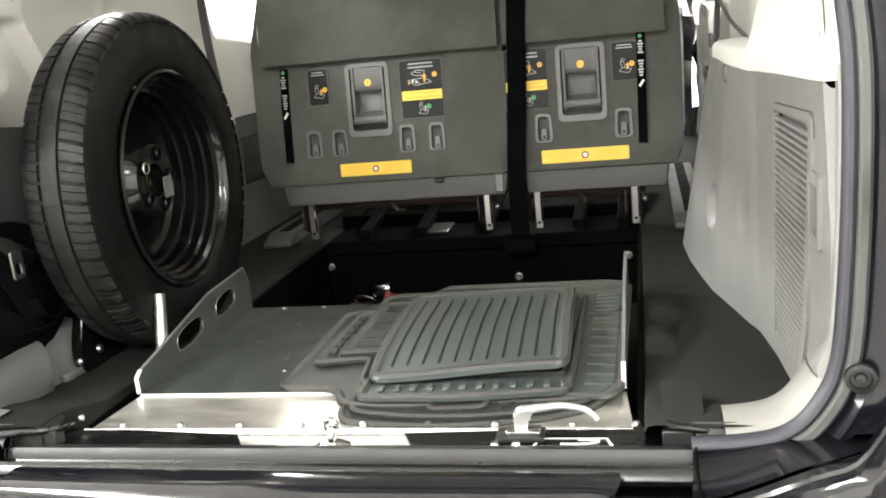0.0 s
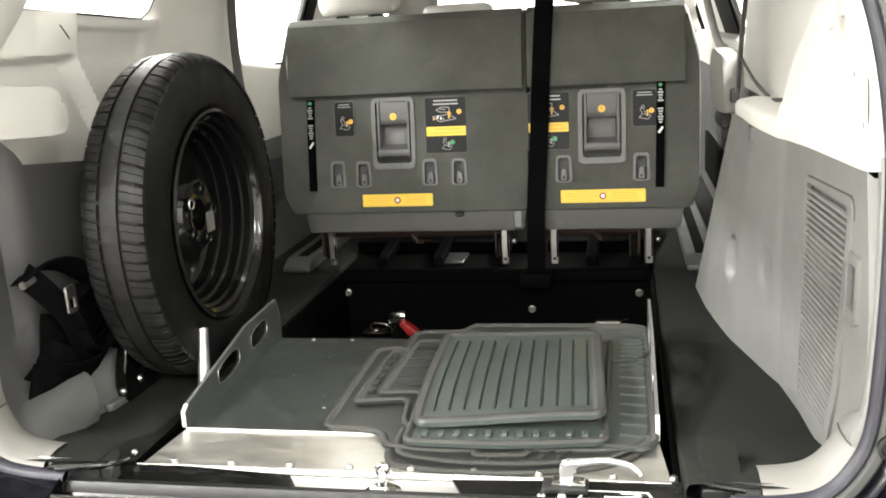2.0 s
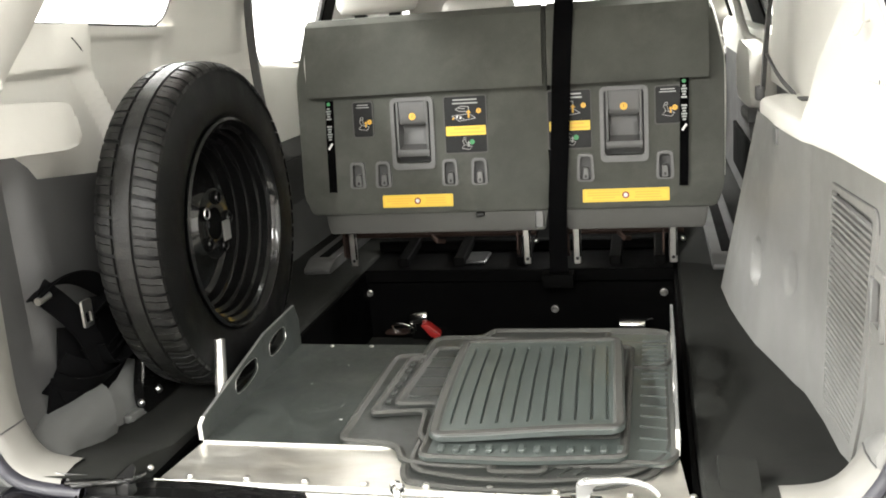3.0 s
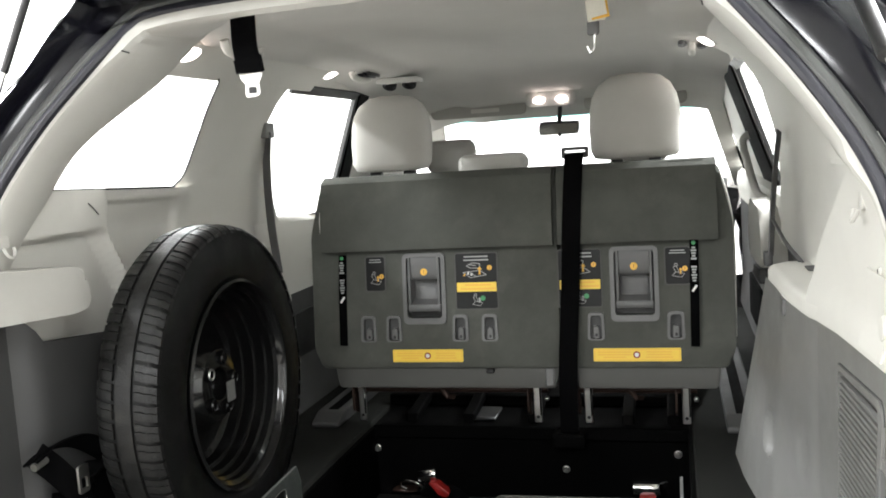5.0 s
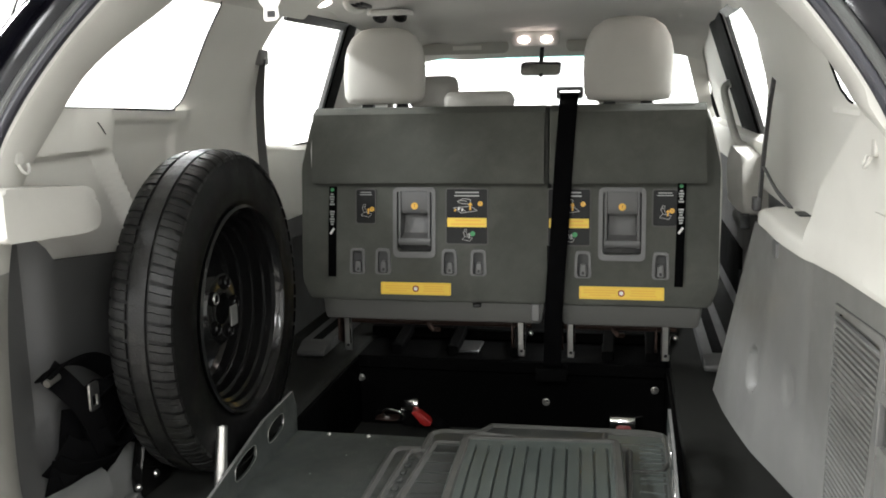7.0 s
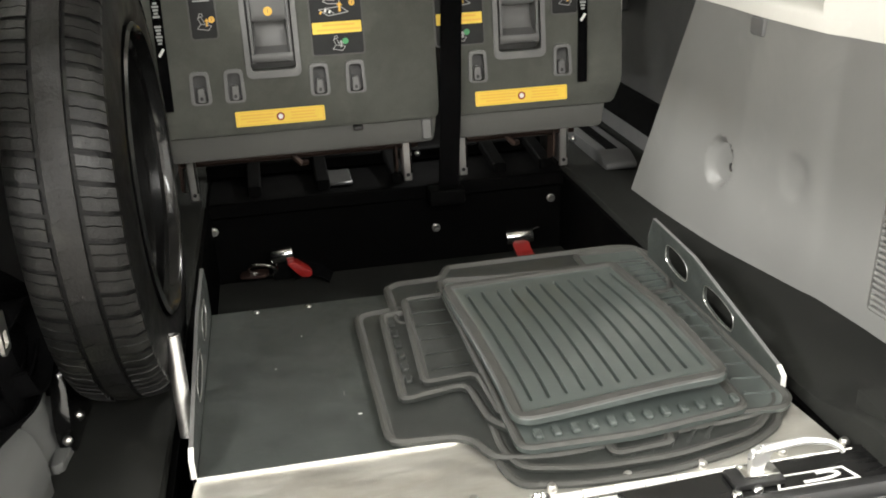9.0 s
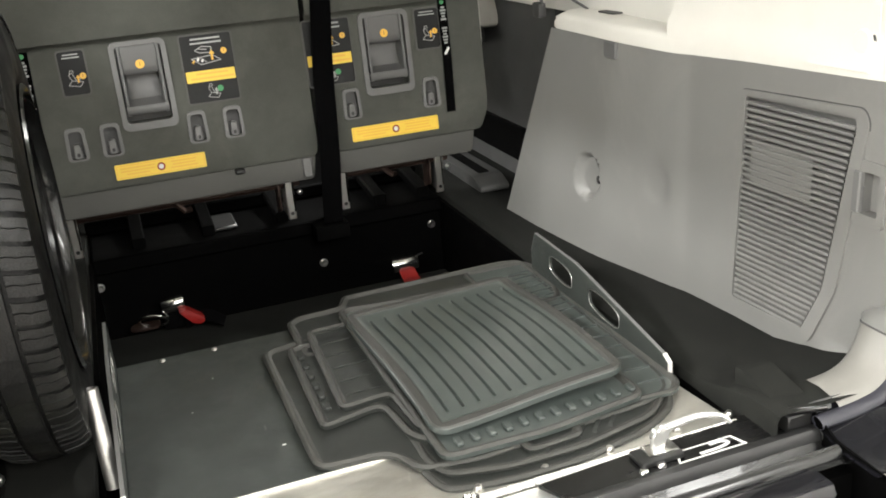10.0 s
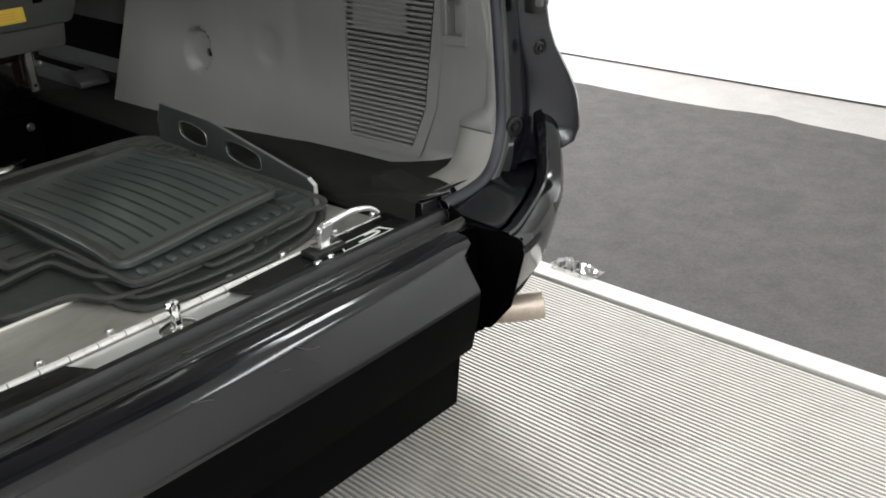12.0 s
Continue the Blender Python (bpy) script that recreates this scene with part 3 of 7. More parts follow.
# inner wall above the ledge
rows = []
def quarter_edge(z):
    """Rear edge of the right inner wall: the pillar below, the quarter window above its sill."""
    return interp(z, (1.11, 1.30, 1.376, 1.386, 1.394, 1.412, 1.433, 1.46, 1.60, 1.63, 1.645, 1.70), (0.55, 0.42, 0.27, 0.50, 0.555, 0.598, 0.612, 0.622, 0.67, 0.64, 0.36, 0.38))


for z in line(1.11, 1.37, 12) + [1.376, 1.386, 1.394, 1.403, 1.412, 1.422, 1.433, 1.46] + line(1.49, 1.70, 12):
    y0 = quarter_edge(z)
    y1 = interp(z, (1.10, 1.27, 1.36, 1.412, 1.454, 1.527, 1.587, 1.62, 1.70), (1.60, 1.60, 1.54, 1.47, 1.43, 1.40, 1.34, 1.34, 1.45))
    rows.append([(upper_x(0, z) - 0.012 * smooth(0.7, 1.2, y), y, z) for y in line(y0, y1, 30)])
part("upper_panel", sheet(rows), BEIGE, rp, "beige plastic inner wall")
part("window_ledge", sheet([[(x, y, z) for y in line(0.20, 0.70, 8)] for x, z in ((0.752, 1.368), (0.753, 1.377), (0.758, 1.381), (0.83, 1.384))]), BEIGE, rp, "beige ledge under the quarter window")
wq = thing("window_5", "fixed rear quarter window behind the pillar trim", "window", (0.74, 0.45, 1.40), kind="structure")
pane = part("pane", sheet([[(upper_x(0, z) + 0.03, y, z) for y in line(0.15, 0.74, 4)] for z in line(1.375, 1.68, 5)]), GLASS, wq)
pane.visible_shadow = False
part("gasket", tube([(upper_x(0, z) - 0.001, quarter_edge(z) - 0.001, z) for z in (1.390, 1.394, 1.403, 1.412, 1.422, 1.433, 1.46, 1.52, 1.60)], 0.0026, 6), MATTBLACK, wq, "thin black rubber gasket")

# left side: mirrored shell with a storage recess and the window
lp = thing("wall_left", "grey and beige moulded side panel with a storage recess", "side panel", (-0.72, 0.5, 0.6), kind="structure")
rows = []
def left_split(y):
    """Height of the line between the charcoal panel and the beige one above it, left side."""
    return interp(y, (0.0, 0.24, 0.26, 1.54), (1.168, 1.166, 1.118, 0.978))


for f_ in line(0.0, 1.0, 18):
    row = []
    for y in line(0.085, 1.30, 60):
        z = 0.585 + (left_split(y) + 0.004 - 0.585) * f_
        row.append((-wall_x(y, z, -1) - 0.03 * smooth(0.24, 0.21, y) * smooth(0.70, 0.80, z), y, z))
    rows.append(row)
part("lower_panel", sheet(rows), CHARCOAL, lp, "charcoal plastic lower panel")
rows = []
for f_ in line(0.0, 1.0, 64):
    row = []
    for k in range(170):
        z = 1.10 + 0.295 * f_
        y = 0.085 + (interp(z, (1.10, 1.264, 1.362, 1.395), (1.50, 1.475, 1.415, 1.390)) - 0.085) * k / 169
        y = max(y, mouth(z) + 0.03)
        z = left_split(y) + (z - 1.10) * (1.395 - left_split(y)) / 0.295
        edge = 0.462 + 0.60 * (1.376 - z)
        rec = smooth(1.322, 1.304, z) * smooth(edge + 0.004, edge - 0.022, y) * smooth(0.10, 0.16, y)
        X = upper_x(y, z) - 0.026 * smooth(1.31, 1.395, z) * smooth(0.93, 0.84, y) * smooth(0.36, 0.46, y) - 0.032 * smooth(edge + 0.042, edge + 0.006, y) + 0.040 * rec
        X += 0.012 * smooth(1.374, 1.364, z) * smooth(0.850, 0.825, y + 0.5 * max(0.0, z - 1.33)) * smooth(edge + 0.03, edge + 0.05, y) * smooth(1.12, 1.16, z)
        row.append((-X, y, z + (0.0135 - 0.041 * (min(y, 0.80) - 0.33)) * smooth(1.33, 1.395, z)))
    rows.append(row)
part("waist_panel", sheet(rows), BEIGE, lp, "beige plastic panel under the window")
part("slit", tube(spline([(-0.690, 0.392, 1.378), (-0.702, 0.424, 1.366), (-0.7145, 0.456, 1.352), (-0.7235, 0.480, 1.337)], 3), 0.0012, 6), MATTBLACK, lp)
pod = [(y, z) for y, z in round_poly([(0.05, 1.190), (0.280, 1.173), (0.338, 1.178), (0.328, 1.238), (0.300, 1.263), (0.05, 1.282)], [0.01, 0.02, 0.02, 0.03, 0.03, 0.01], 4)]
# Darker beige than the panel round it, standing in for shade on the armrest.
part("armrest", prism(pod, "x", -0.664, -0.78, 0.014, 3), TRIMBEIGE, lp, "beige moulded armrest")
rows = []
for z in [1.386, 1.390, 1.396, 1.406, 1.418, 1.43, 1.45] + line(1.48, 1.63, 7) + [1.642, 1.650, 1.657, 1.664, 1.72]:
    near = interp(z, (1.386, 1.390, 1.396, 1.406, 1.418, 1.43, 1.53, 1.60, 1.642, 1.650, 1.657, 1.664), (0.76, 0.81, 0.835, 0.855, 0.867, 0.874, 0.905, 0.904, 0.899, 0.890, 0.868, 0.82))
    far = interp(z, (1.386, 1.458, 1.50, 1.548, 1.60, 1.64, 1.72), (1.395, 1.340, 1.312, 1.296, 1.297, 1.32, 1.45))
    rows.append([(-upper_x(y, z), y, z) for y in line(near, far, 10)])
part("pillar_panel", sheet(rows), BEIGE, lp, "beige pillar trim between the windows")

rows = [[(-x, y, z) for y in line(0.40, 1.50, 8)] for x, z in ((0.660, 1.648), (0.640, 1.646), (0.61, 1.672), (0.55, 1.705))]
part("cant_panel", sheet(rows), BEIGE, lp, "beige trim above the window")
rows = [[(x, y, z) for y in line(0.55, 1.62, 8)] for x, z in ((0.668, 1.640), (0.650, 1.643), (0.615, 1.668), (0.55, 1.703))]
part("cant_panel", sheet(rows), BEIGE, rp, "beige trim under the headliner")

# quarter window glass and frame, left
wl = thing("window_1", "fixed rear quarter window, white glare behind it", "window", (-0.74, 0.6, 1.40), kind="structure")
rows = [[(-upper_x(0, z) - 0.03, y, z) for y in line(0.2, 0.92, 4)] for z in line(1.37, 1.70, 5)]
gasket = [(-0.7215, 0.30, 1.4105), (-0.7215, 0.55, 1.4005), (-0.7215, 0.76, 1.392), (-0.744, 0.815, 1.393)] + [(-upper_x(0, z) + 0.002, interp(z, (1.396, 1.406, 1.418, 1.43, 1.53, 1.60, 1.642, 1.650, 1.657), (0.835, 0.855, 0.867, 0.874, 0.905, 0.904, 0.899, 0.890, 0.868)) - 0.002, z) for z in (1.398, 1.406, 1.418, 1.44, 1.48, 1.53, 1.58, 1.63, 1.642, 1.650)]
part("gasket", tube(spline(gasket, 4), 0.0022, 6), MATTBLACK, wl, "thin black rubber gasket")
pane = part("pane", sheet(rows), GLASS, wl)
pane.visible_shadow = False

# ceiling
rows = []
for y in [0.34, 0.40, 0.48, 0.56, 0.66, 0.78, 0.9, 1.05, 1.2, 1.35, 1.5, 1.62, 1.72, 1.78, 1.84, 1.90, 1.96, 2.02, 2.1, 2.2, 2.35, 2.5, 2.65, 2.8, 2.95, 3.05, 3.10]:
    zc = interp(y, (0.34, 0.42, 0.6, 1.2, 1.75, 2.4, 2.6, 2.95, 3.05, 3.10), (1.737, 1.742, 1.746, 1.752, 1.748, 1.705, 1.668, 1.640, 1.605, 1.58))
    wid = interp(y, (0.34, 0.7, 3.5), (0.52, 0.60, 0.60))
    row = []
    for k in range(49):
        u = -1.0 + k / 24
        X = wid * 1.12 * u
        duct = smooth(0.40, 0.47, abs(X)) * smooth(0.55, 0.9, y) * smooth(2.5, 2.2, y)
        step = smooth(1.74, 1.98, y) * smooth(0.52, 0.40, abs(X)) * 0.022
        row.append((X, y, zc - 0.055 * abs(u) ** 4 - 0.024 * duct - step))
    rows.append(row)
structure("ceiling", sheet(rows, 0.0), LINER, "light grey fabric headliner", "headliner")
# roof skin, keeps the light out
rows = []
for y in line(0.30, 3.25, 12):
    zc = interp(y, (0.30, 0.6, 1.9, 3.0, 3.25), (1.735, 1.80, 1.82, 1.70, 1.62))
    rows.append([(0.74 * u, y, zc - 0.10 * abs(u) ** 4) for u in line(-1.0, 1.0, 13)])
part("roof", sheet(rows), PAINT, body, "black roof skin")

# outer skin, closing the van towards the workshop
for sgn in (-1, 1):
    rows = []
    for y in (0.30, 0.6, 1.2, 2.0, 3.0, 3.8, 4.3, 4.6):
        nose = smooth(3.6, 4.6, y)
        rows.append([(sgn * (0.955 - 0.10 * nose), y, 0.30), (sgn * (0.975 - 0.14 * nose), y, 0.55), (sgn * (0.97 - 0.16 * nose), y, 0.85), (sgn * (0.93 - 0.18 * nose), y, 1.15 - 0.12 * nose), (sgn * (0.88 - 0.20 * nose), y, 1.235 - 0.18 * nose), (sgn * (0.79 - 0.2 * nose), y, 1.245 - 0.17 * nose)])
    part("side_skin", sheet(rows), PAINT, body, "black body side")
part("nose", sheet([[(0.80 * v_, y, z - 0.05 * v_ ** 4) for v_ in line(-1, 1, 9)] for y, z in ((3.72, 1.19), (4.1, 1.12), (4.5, 0.98), (4.66, 0.80), (4.70, 0.55), (4.60, 0.30))]), PAINT, body, "black bonnet and nose")
for sgn in (-1, 1):
    for y in (0.85, 3.75):
        w_ = part("road_wheel", lathe([(0.0, 0.02), (0.10, 0.03), (0.20, 0.0), (0.215, 0.03), (0.23, 0.05), (0.30, 0.06), (0.335, 0.05), (0.345, 0.02), (0.345, -0.12), (0.30, -0.15), (0.0, -0.15)], (sgn * 0.88, y, 0.345), (sgn, 0, 0), 40), RUBBER, body, "road wheel with black tyre")

# floor of the van: carpet on both sides of the channel, rising to the sill
def side_floor(sgn, inner):
    rows = []
    for y in (0.0, 0.03, 0.07, 0.12, 0.2, 0.3, 0.45, 0.7, 1.0, 1.3, 1.7, 2.3, 3.4):
        z = 0.606 + 0.04 * smooth(0.24, 0.05, y)
        dip = 0.024 * smooth(0.18, 0.32, y) if sgn > 0 else 0.0
        x1 = inner
        rows.append([(sgn * (x1 + 0.003), y, 0.50), (sgn * x1, y, z - 0.012), (sgn * (x1 + 0.004), y, z - 0.003), (sgn * (x1 + 0.014), y, z), (sgn * (x1 + 0.10), y, z - 0.004 + 0.002 * math.sin(7 * y)), (sgn * (x1 + 0.2), y, z - dip * 0.8), (sgn * 0.80, y, z - dip * 1.1)])
    return sheet(rows)


structure("floor", side_floor(1, 0.482), CARPET, "dark grey carpeted floor beside the lowered channel", "floor")
structure("floor_left", side_floor(-1, 0.490), CARPET, "dark carpeted floor under the spare wheel", "floor")
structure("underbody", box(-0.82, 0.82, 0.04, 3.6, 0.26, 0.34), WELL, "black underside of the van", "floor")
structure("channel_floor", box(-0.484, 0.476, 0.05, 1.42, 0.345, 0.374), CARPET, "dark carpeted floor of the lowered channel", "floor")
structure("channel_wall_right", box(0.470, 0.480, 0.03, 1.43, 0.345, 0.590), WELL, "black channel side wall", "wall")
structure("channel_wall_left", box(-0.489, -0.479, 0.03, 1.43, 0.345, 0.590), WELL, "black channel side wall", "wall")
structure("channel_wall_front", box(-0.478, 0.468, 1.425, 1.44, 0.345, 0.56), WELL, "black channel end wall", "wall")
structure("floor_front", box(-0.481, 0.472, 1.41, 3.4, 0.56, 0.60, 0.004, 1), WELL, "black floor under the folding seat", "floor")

# ---------------------------------------------------------------- folding rear seat
SY = 1.345


def board_outline(x0, x1, l, r):
    c = 0.035
    pts = [(x0 + (0.02 if l else 0), 0.795), (x1 - (0.02 if r else 0), 0.795), (x1, 0.86), (x1, 1.20), (x1 - (0.035 if r else 0), 1.345), (x1 - (0.06 if r else 0.0), 1.37),
           (x0 + (0.06 if l else 0.0), 1.37), (x0 + (0.035 if l else 0), 1.345), (x0, 1.20), (x0, 0.86)]
    return round_poly(pts, 0.02, 3)


def print_bars(parent, x0, x1, z0, z1, n, y, mat, seed=1):
    rnd = random.Random(seed)
    bm = bmesh.new()
    h = (z1 - z0) / n
    for i in range(n):
        w = (x1 - x0) * rnd.uniform(0.65, 1.0)
        zc = z1 - h * (i + 0.5)
        box((x0 + x1) / 2 - w / 2, (x0 + x1) / 2 + w / 2, y - 0.0006, y, zc - h * 0.2, zc + h * 0.2, bm=bm)
    return part("print", bm, mat, parent, flat=True)


def seat(name, label, x0, x1, l, r, flap, lip, handle, small, big, hooks, yellow, tag, legs, rest):
    s = thing(name, label, "car seat", ((x0 + x1) / 2, 1.42, 0.62), group="folding rear seats")
    back = part("backrest", prism(board_outline(x0, x1, l, r), "y", SY, SY + 0.15, 0.012, 2), SEATBACK, s, "dark grey carpeted seat back")
    part("lip", prism(round_poly([(lip[0], 0.735), (lip[1], 0.735), (lip[1] + 0.012, 0.80), (lip[0] - 0.012, 0.80)], 0.012), "y", SY + 0.012, SY + 0.14, 0.006), SEATLIP, s, "grey vinyl lower lip")
    if l:
        part("lip_clip", box(-0.102, -0.078, SY - 0.004, SY + 0.02, 0.783, 0.795, 0.003, 1), BLACK, s)
        part("lip_tab", box(0.070, 0.097, SY + 0.006, SY + 0.03, 0.742, 0.796, 0.004, 1), HANDLE, s)
    f0, f1 = flap
    rows = [[(x, interp(z, (1.155, 1.17, 1.30, 1.362, 1.372), (1.312, 1.306, 1.312, 1.325, 1.36)) + 0.004 * math.sin(9 * x + 3 * z), z) for x in line(f0, f1, 18)] for z in (1.153, 1.16, 1.19, 1.24, 1.29, 1.33, 1.355, 1.366, 1.374)]
    part("flap", sheet(rows, 0.022), SEATBACK, s, "carpeted fold-over flap")
    if l:
        part("piping", tube([(f0, 1.316, 1.16), (f0 - 0.003, 1.313, 1.25), (f0 + 0.003, 1.335, 1.365)], 0.003, 6), BEIGE, s)
    if r:
        part("piping", tube(spline([(x1 - 0.002, SY + 0.012, 0.88), (x1, SY + 0.01, 1.18), (x1 - 0.03, SY + 0.012, 1.33), (x1 - 0.05, SY + 0.02, 1.36)], 5), 0.004, 6), BEIGE, s)
    # release handle in its frame, sunk into the seat back
    h0, h1 = handle
    cutter = prism(rrect(h0 + 0.010, h1 - 0.010, 0.944, 1.130, 0.010), "y", SY - 0.03, SY + 0.045)
    for c in hooks:
        prism(round_poly([(c - 0.018, 0.879), (c + 0.018, 0.879), (c + 0.016, 0.948), (c - 0.016, 0.948)], 0.009), "y", SY - 0.03, SY + 0.018, bm=cutter)
    carve(back, cutter)
    for p in back.data.polygons:
        p.use_smooth = True
    back.data.set_sharp_from_angle(angle=radians(38))
    o, i_ = rrect(h0, h1, 0.928, 1.138, 0.016), rrect(h0 + 0.012, h1 - 0.012, 0.946, 1.127, 0.010)
    fr = part("handle_frame", ring_prism(o, i_, "y", SY + 0.004, SY - 0.006), HANDLE, s, "grey plastic handle surround")
    part("recess", prism(rrect(h0 + 0.008, h1 - 0.008, 0.942, 1.132, 0.010), "y", SY + 0.040, SY + 0.043), BLACK, fr)
    prof = ((1.127, 0.012), (1.126, 0.0), (1.120, -0.001), (1.075, 0.002), (1.062, 0.005), (1.057, 0.010), (1.054, 0.034), (1.040, 0.037), (1.015, 0.036), (0.998, 0.028), (0.990, 0.008), (0.986, -0.004), (0.982, -0.006), (0.970, -0.006), (0.966, -0.003), (0.964, 0.03))
    xs = (0.0, 0.001, 0.007, 0.009, 0.014, 0.03)
    rows = []
    for z, d in prof:
        row = [(h0 + 0.0165 + e, SY + ((0.02 if q == 0 else -0.005 if q < 3 else d + (0.004 if q == 3 and d > 0.006 else 0)) if d > -0.003 else d), z) for q, e in enumerate(xs)]
        rows.append(row + [(h0 + h1 - x, y, zz) for x, y, zz in row[::-1]])
    part("handle", sheet(rows), DKGREY, fr, "dark grey plastic pull handle")
    hx = (h0 + h1) / 2
    dot = part("number_dot", prism([(hx + 0.0105 * math.cos(a), 1.082 + 0.0105 * math.sin(a)) for a in (2 * math.pi * k / 18 for k in range(18))], "y", SY + 0.004, SY - 0.0005), ORANGE, fr, "orange round sticker")
    digit("1", hx, 1.082, SY - 0.0010, 0.013, dot)
    # small instruction sticker
    a, b = small
    st = part("sticker", prism(rrect(a, b, 1.030, 1.130, 0.006), "y", SY + 0.001, SY - 0.0015), STICKER, s, "black pictogram sticker")
    part("sticker_edge", ring_prism(rrect(a - 0.004, b + 0.004, 1.026, 1.134, 0.009), rrect(a, b, 1.030, 1.130, 0.006), "y", SY + 0.002, SY - 0.003), SEATLIP, st)
    print_bars(st, a + 0.006, b - 0.006, 1.112, 1.126, 2, SY - 0.0016, SILVERTAG, 3)
    picto(st, (a + b) / 2, 1.066, 0.024, False)
    # large instruction sticker with a yellow band
    a, b = big
    st = part("sticker", prism(rrect(a, b, 0.972, 1.132, 0.005), "y", SY + 0.001, SY - 0.0015), STICKER, s, "black and yellow instruction sticker")
    part("sticker_edge", ring_prism(rrect(a - 0.004, b + 0.004, 0.968, 1.136, 0.008), rrect(a, b, 0.972, 1.132, 0.005), "y", SY + 0.002, SY - 0.003), SEATLIP, st)
    part("yellow_band", prism(rrect(a + 0.002, b - 0.002, 1.021, 1.048, 0.002), "y", SY - 0.001, SY - 0.0025), YELLOW, st)
    print_bars(st, a + 0.012, b - 0.004, 1.024, 1.046, 2, SY - 0.0026, ORANGE, 8)
    print_bars(st, a + 0.02, b - 0.02, 1.108, 1.128, 2, SY - 0.0016, SILVERTAG, 5)
    picto(st, (a + b) / 2, 1.082, 0.032, True)
    picto(st, (a + b) / 2, 0.996, 0.022, False, GREEN)
    # recessed belt hooks
    for c in hooks:
        hk = part("belt_hook", ring_prism(round_poly([(c - 0.025, 0.876), (c + 0.025, 0.876), (c + 0.022, 0.955), (c - 0.022, 0.955)], 0.012), round_poly([(c - 0.017, 0.880), (c + 0.017, 0.880), (c + 0.015, 0.947), (c - 0.015, 0.947)], 0.009), "y", SY + 0.003, SY - 0.006), HANDLE, s, "grey plastic hook surround")
        part("hook_recess", prism(round_poly([(c - 0.018, 0.879), (c + 0.018, 0.879), (c + 0.016, 0.948), (c - 0.016, 0.948)], 0.009), "y", SY + 0.016, SY + 0.019), CHARCOAL, hk)
        part("hook_tongue", prism(round_poly([(c - 0.010, 0.880), (c + 0.010, 0.880), (c + 0.008, 0.915), (c - 0.008, 0.915)], 0.006), "y", SY + 0.017, SY + 0.002, 0.002, 1), HANDLE, hk)
        part("hook_slot", prism([(c + 0.004 * math.cos(k), 0.890 + 0.005 * math.sin(k)) for k in (0, 0.8, 1.6, 2.4, 3.2, 4, 4.8, 5.6)], "y", SY + 0.0025, SY + 0.0012), BLACK, hk)
    # yellow warning label
    a, b = yellow
    lb = part("warning_label", prism(rrect(a, b, 0.816, 0.853, 0.003), "y", SY + 0.001, SY - 0.0018), YELLOW, s, "yellow warning label")
    part("label_line", ring_prism(rrect(a + 0.003, b - 0.003, 0.819, 0.850, 0.002), rrect(a + 0.0045, b - 0.0045, 0.8205, 0.8485, 0.001), "y", SY - 0.0015, SY - 0.0022), ORANGE, lb)
    cx = (a + b) / 2
    part("label_mark", prism([(cx + 0.010 * math.cos(k * math.pi / 8), 0.8345 + 0.010 * math.sin(k * math.pi / 8)) for k in range(16)], "y", SY - 0.0015, SY - 0.0023), RED, lb)
    part("label_mark", prism([(cx + 0.006 * math.cos(k * math.pi / 8), 0.8345 + 0.006 * math.sin(k * math.pi / 8)) for k in range(16)], "y", SY - 0.0020, SY - 0.0026), WHITE, lb)
    print_bars(lb, a + 0.012, cx - 0.014, 0.824, 0.846, 3, SY - 0.0020, ORANGE, 2)
    print_bars(lb, cx + 0.014, b - 0.012, 0.824, 0.846, 3, SY - 0.0020, ORANGE, 4)
    # hanging pull tag
    c, zt, zb = tag
    tg = part("pull_tag", strap([(c + 0.002, SY - 0.006, zt), (c, SY - 0.012, (zt + zb) / 2 + 0.02), (c - 0.003, SY - 0.008, zb)], (1, 0, 0), 0.024, 0.003), WEB, s, "black webbing pull tag")
    rows = bmesh.new()
    for q in range(13):
        w_ = 0.0045 + 0.0015 * ((q * 5) % 3)
        if q not in (5, 6):
            box(c - w_, c + w_, SY - 0.0140, SY - 0.0125, zt - 0.020 - 0.0075 * q - 0.0048, zt - 0.020 - 0.0075 * q, bm=rows)
    part("tag_print", rows, SILVERTAG, tg)
    part("tag_mark", prism([(c + 0.0055 * math.cos(k * math.pi / 8), zt - 0.009 + 0.0055 * math.sin(k * math.pi / 8)) for k in range(16)], "y", SY - 0.009, SY - 0.0105), GREEN, tg)
    part("tag_mark", strap([(c + 0.006, SY - 0.0145, zt - 0.125), (c - 0.006, SY - 0.0145, zt - 0.142)], (1, 0, 0.6), 0.006, 0.0012), WHITE, tg)
    # legs, rail and feet
    for c in legs:
        lg = part("leg", box(c - 0.012, c + 0.012, 1.400, 1.408, 0.618, 0.735, 0.003, 1), STEEL, s, "worn steel mounting leg")
        part("leg_hole", lathe([(0.0, 0), (0.005, 0.0), (0.005, 0.002), (0, 0.002)], (c, 1.3985, 0.636), (0, -1, 0), 10), BLACK, lg)
        part("leg_flange", box(c - 0.0125, c - 0.009, 1.408, 1.45, 0.63, 0.73), STEEL, lg)
        part("leg_bracket", prism(round_poly([(1.396, 0.650), (1.450, 0.628), (1.450, 0.725), (1.396, 0.725)], 0.006, 2), "x", c - 0.031, c - 0.025, 0.001, 1), RUST, lg, "rusty brown bracket")
        part("leg_ridge", box(c + 0.006, c + 0.0115, 1.394, 1.4005, 0.640, 0.725, 0.002, 1), CHROME, lg)
    part("rail", tube([(legs[0] - 0.03, 1.415, 0.716), (legs[-1] + 0.03, 1.415, 0.716)], 0.011, 8), RUST, s, "rusty steel cross rail")
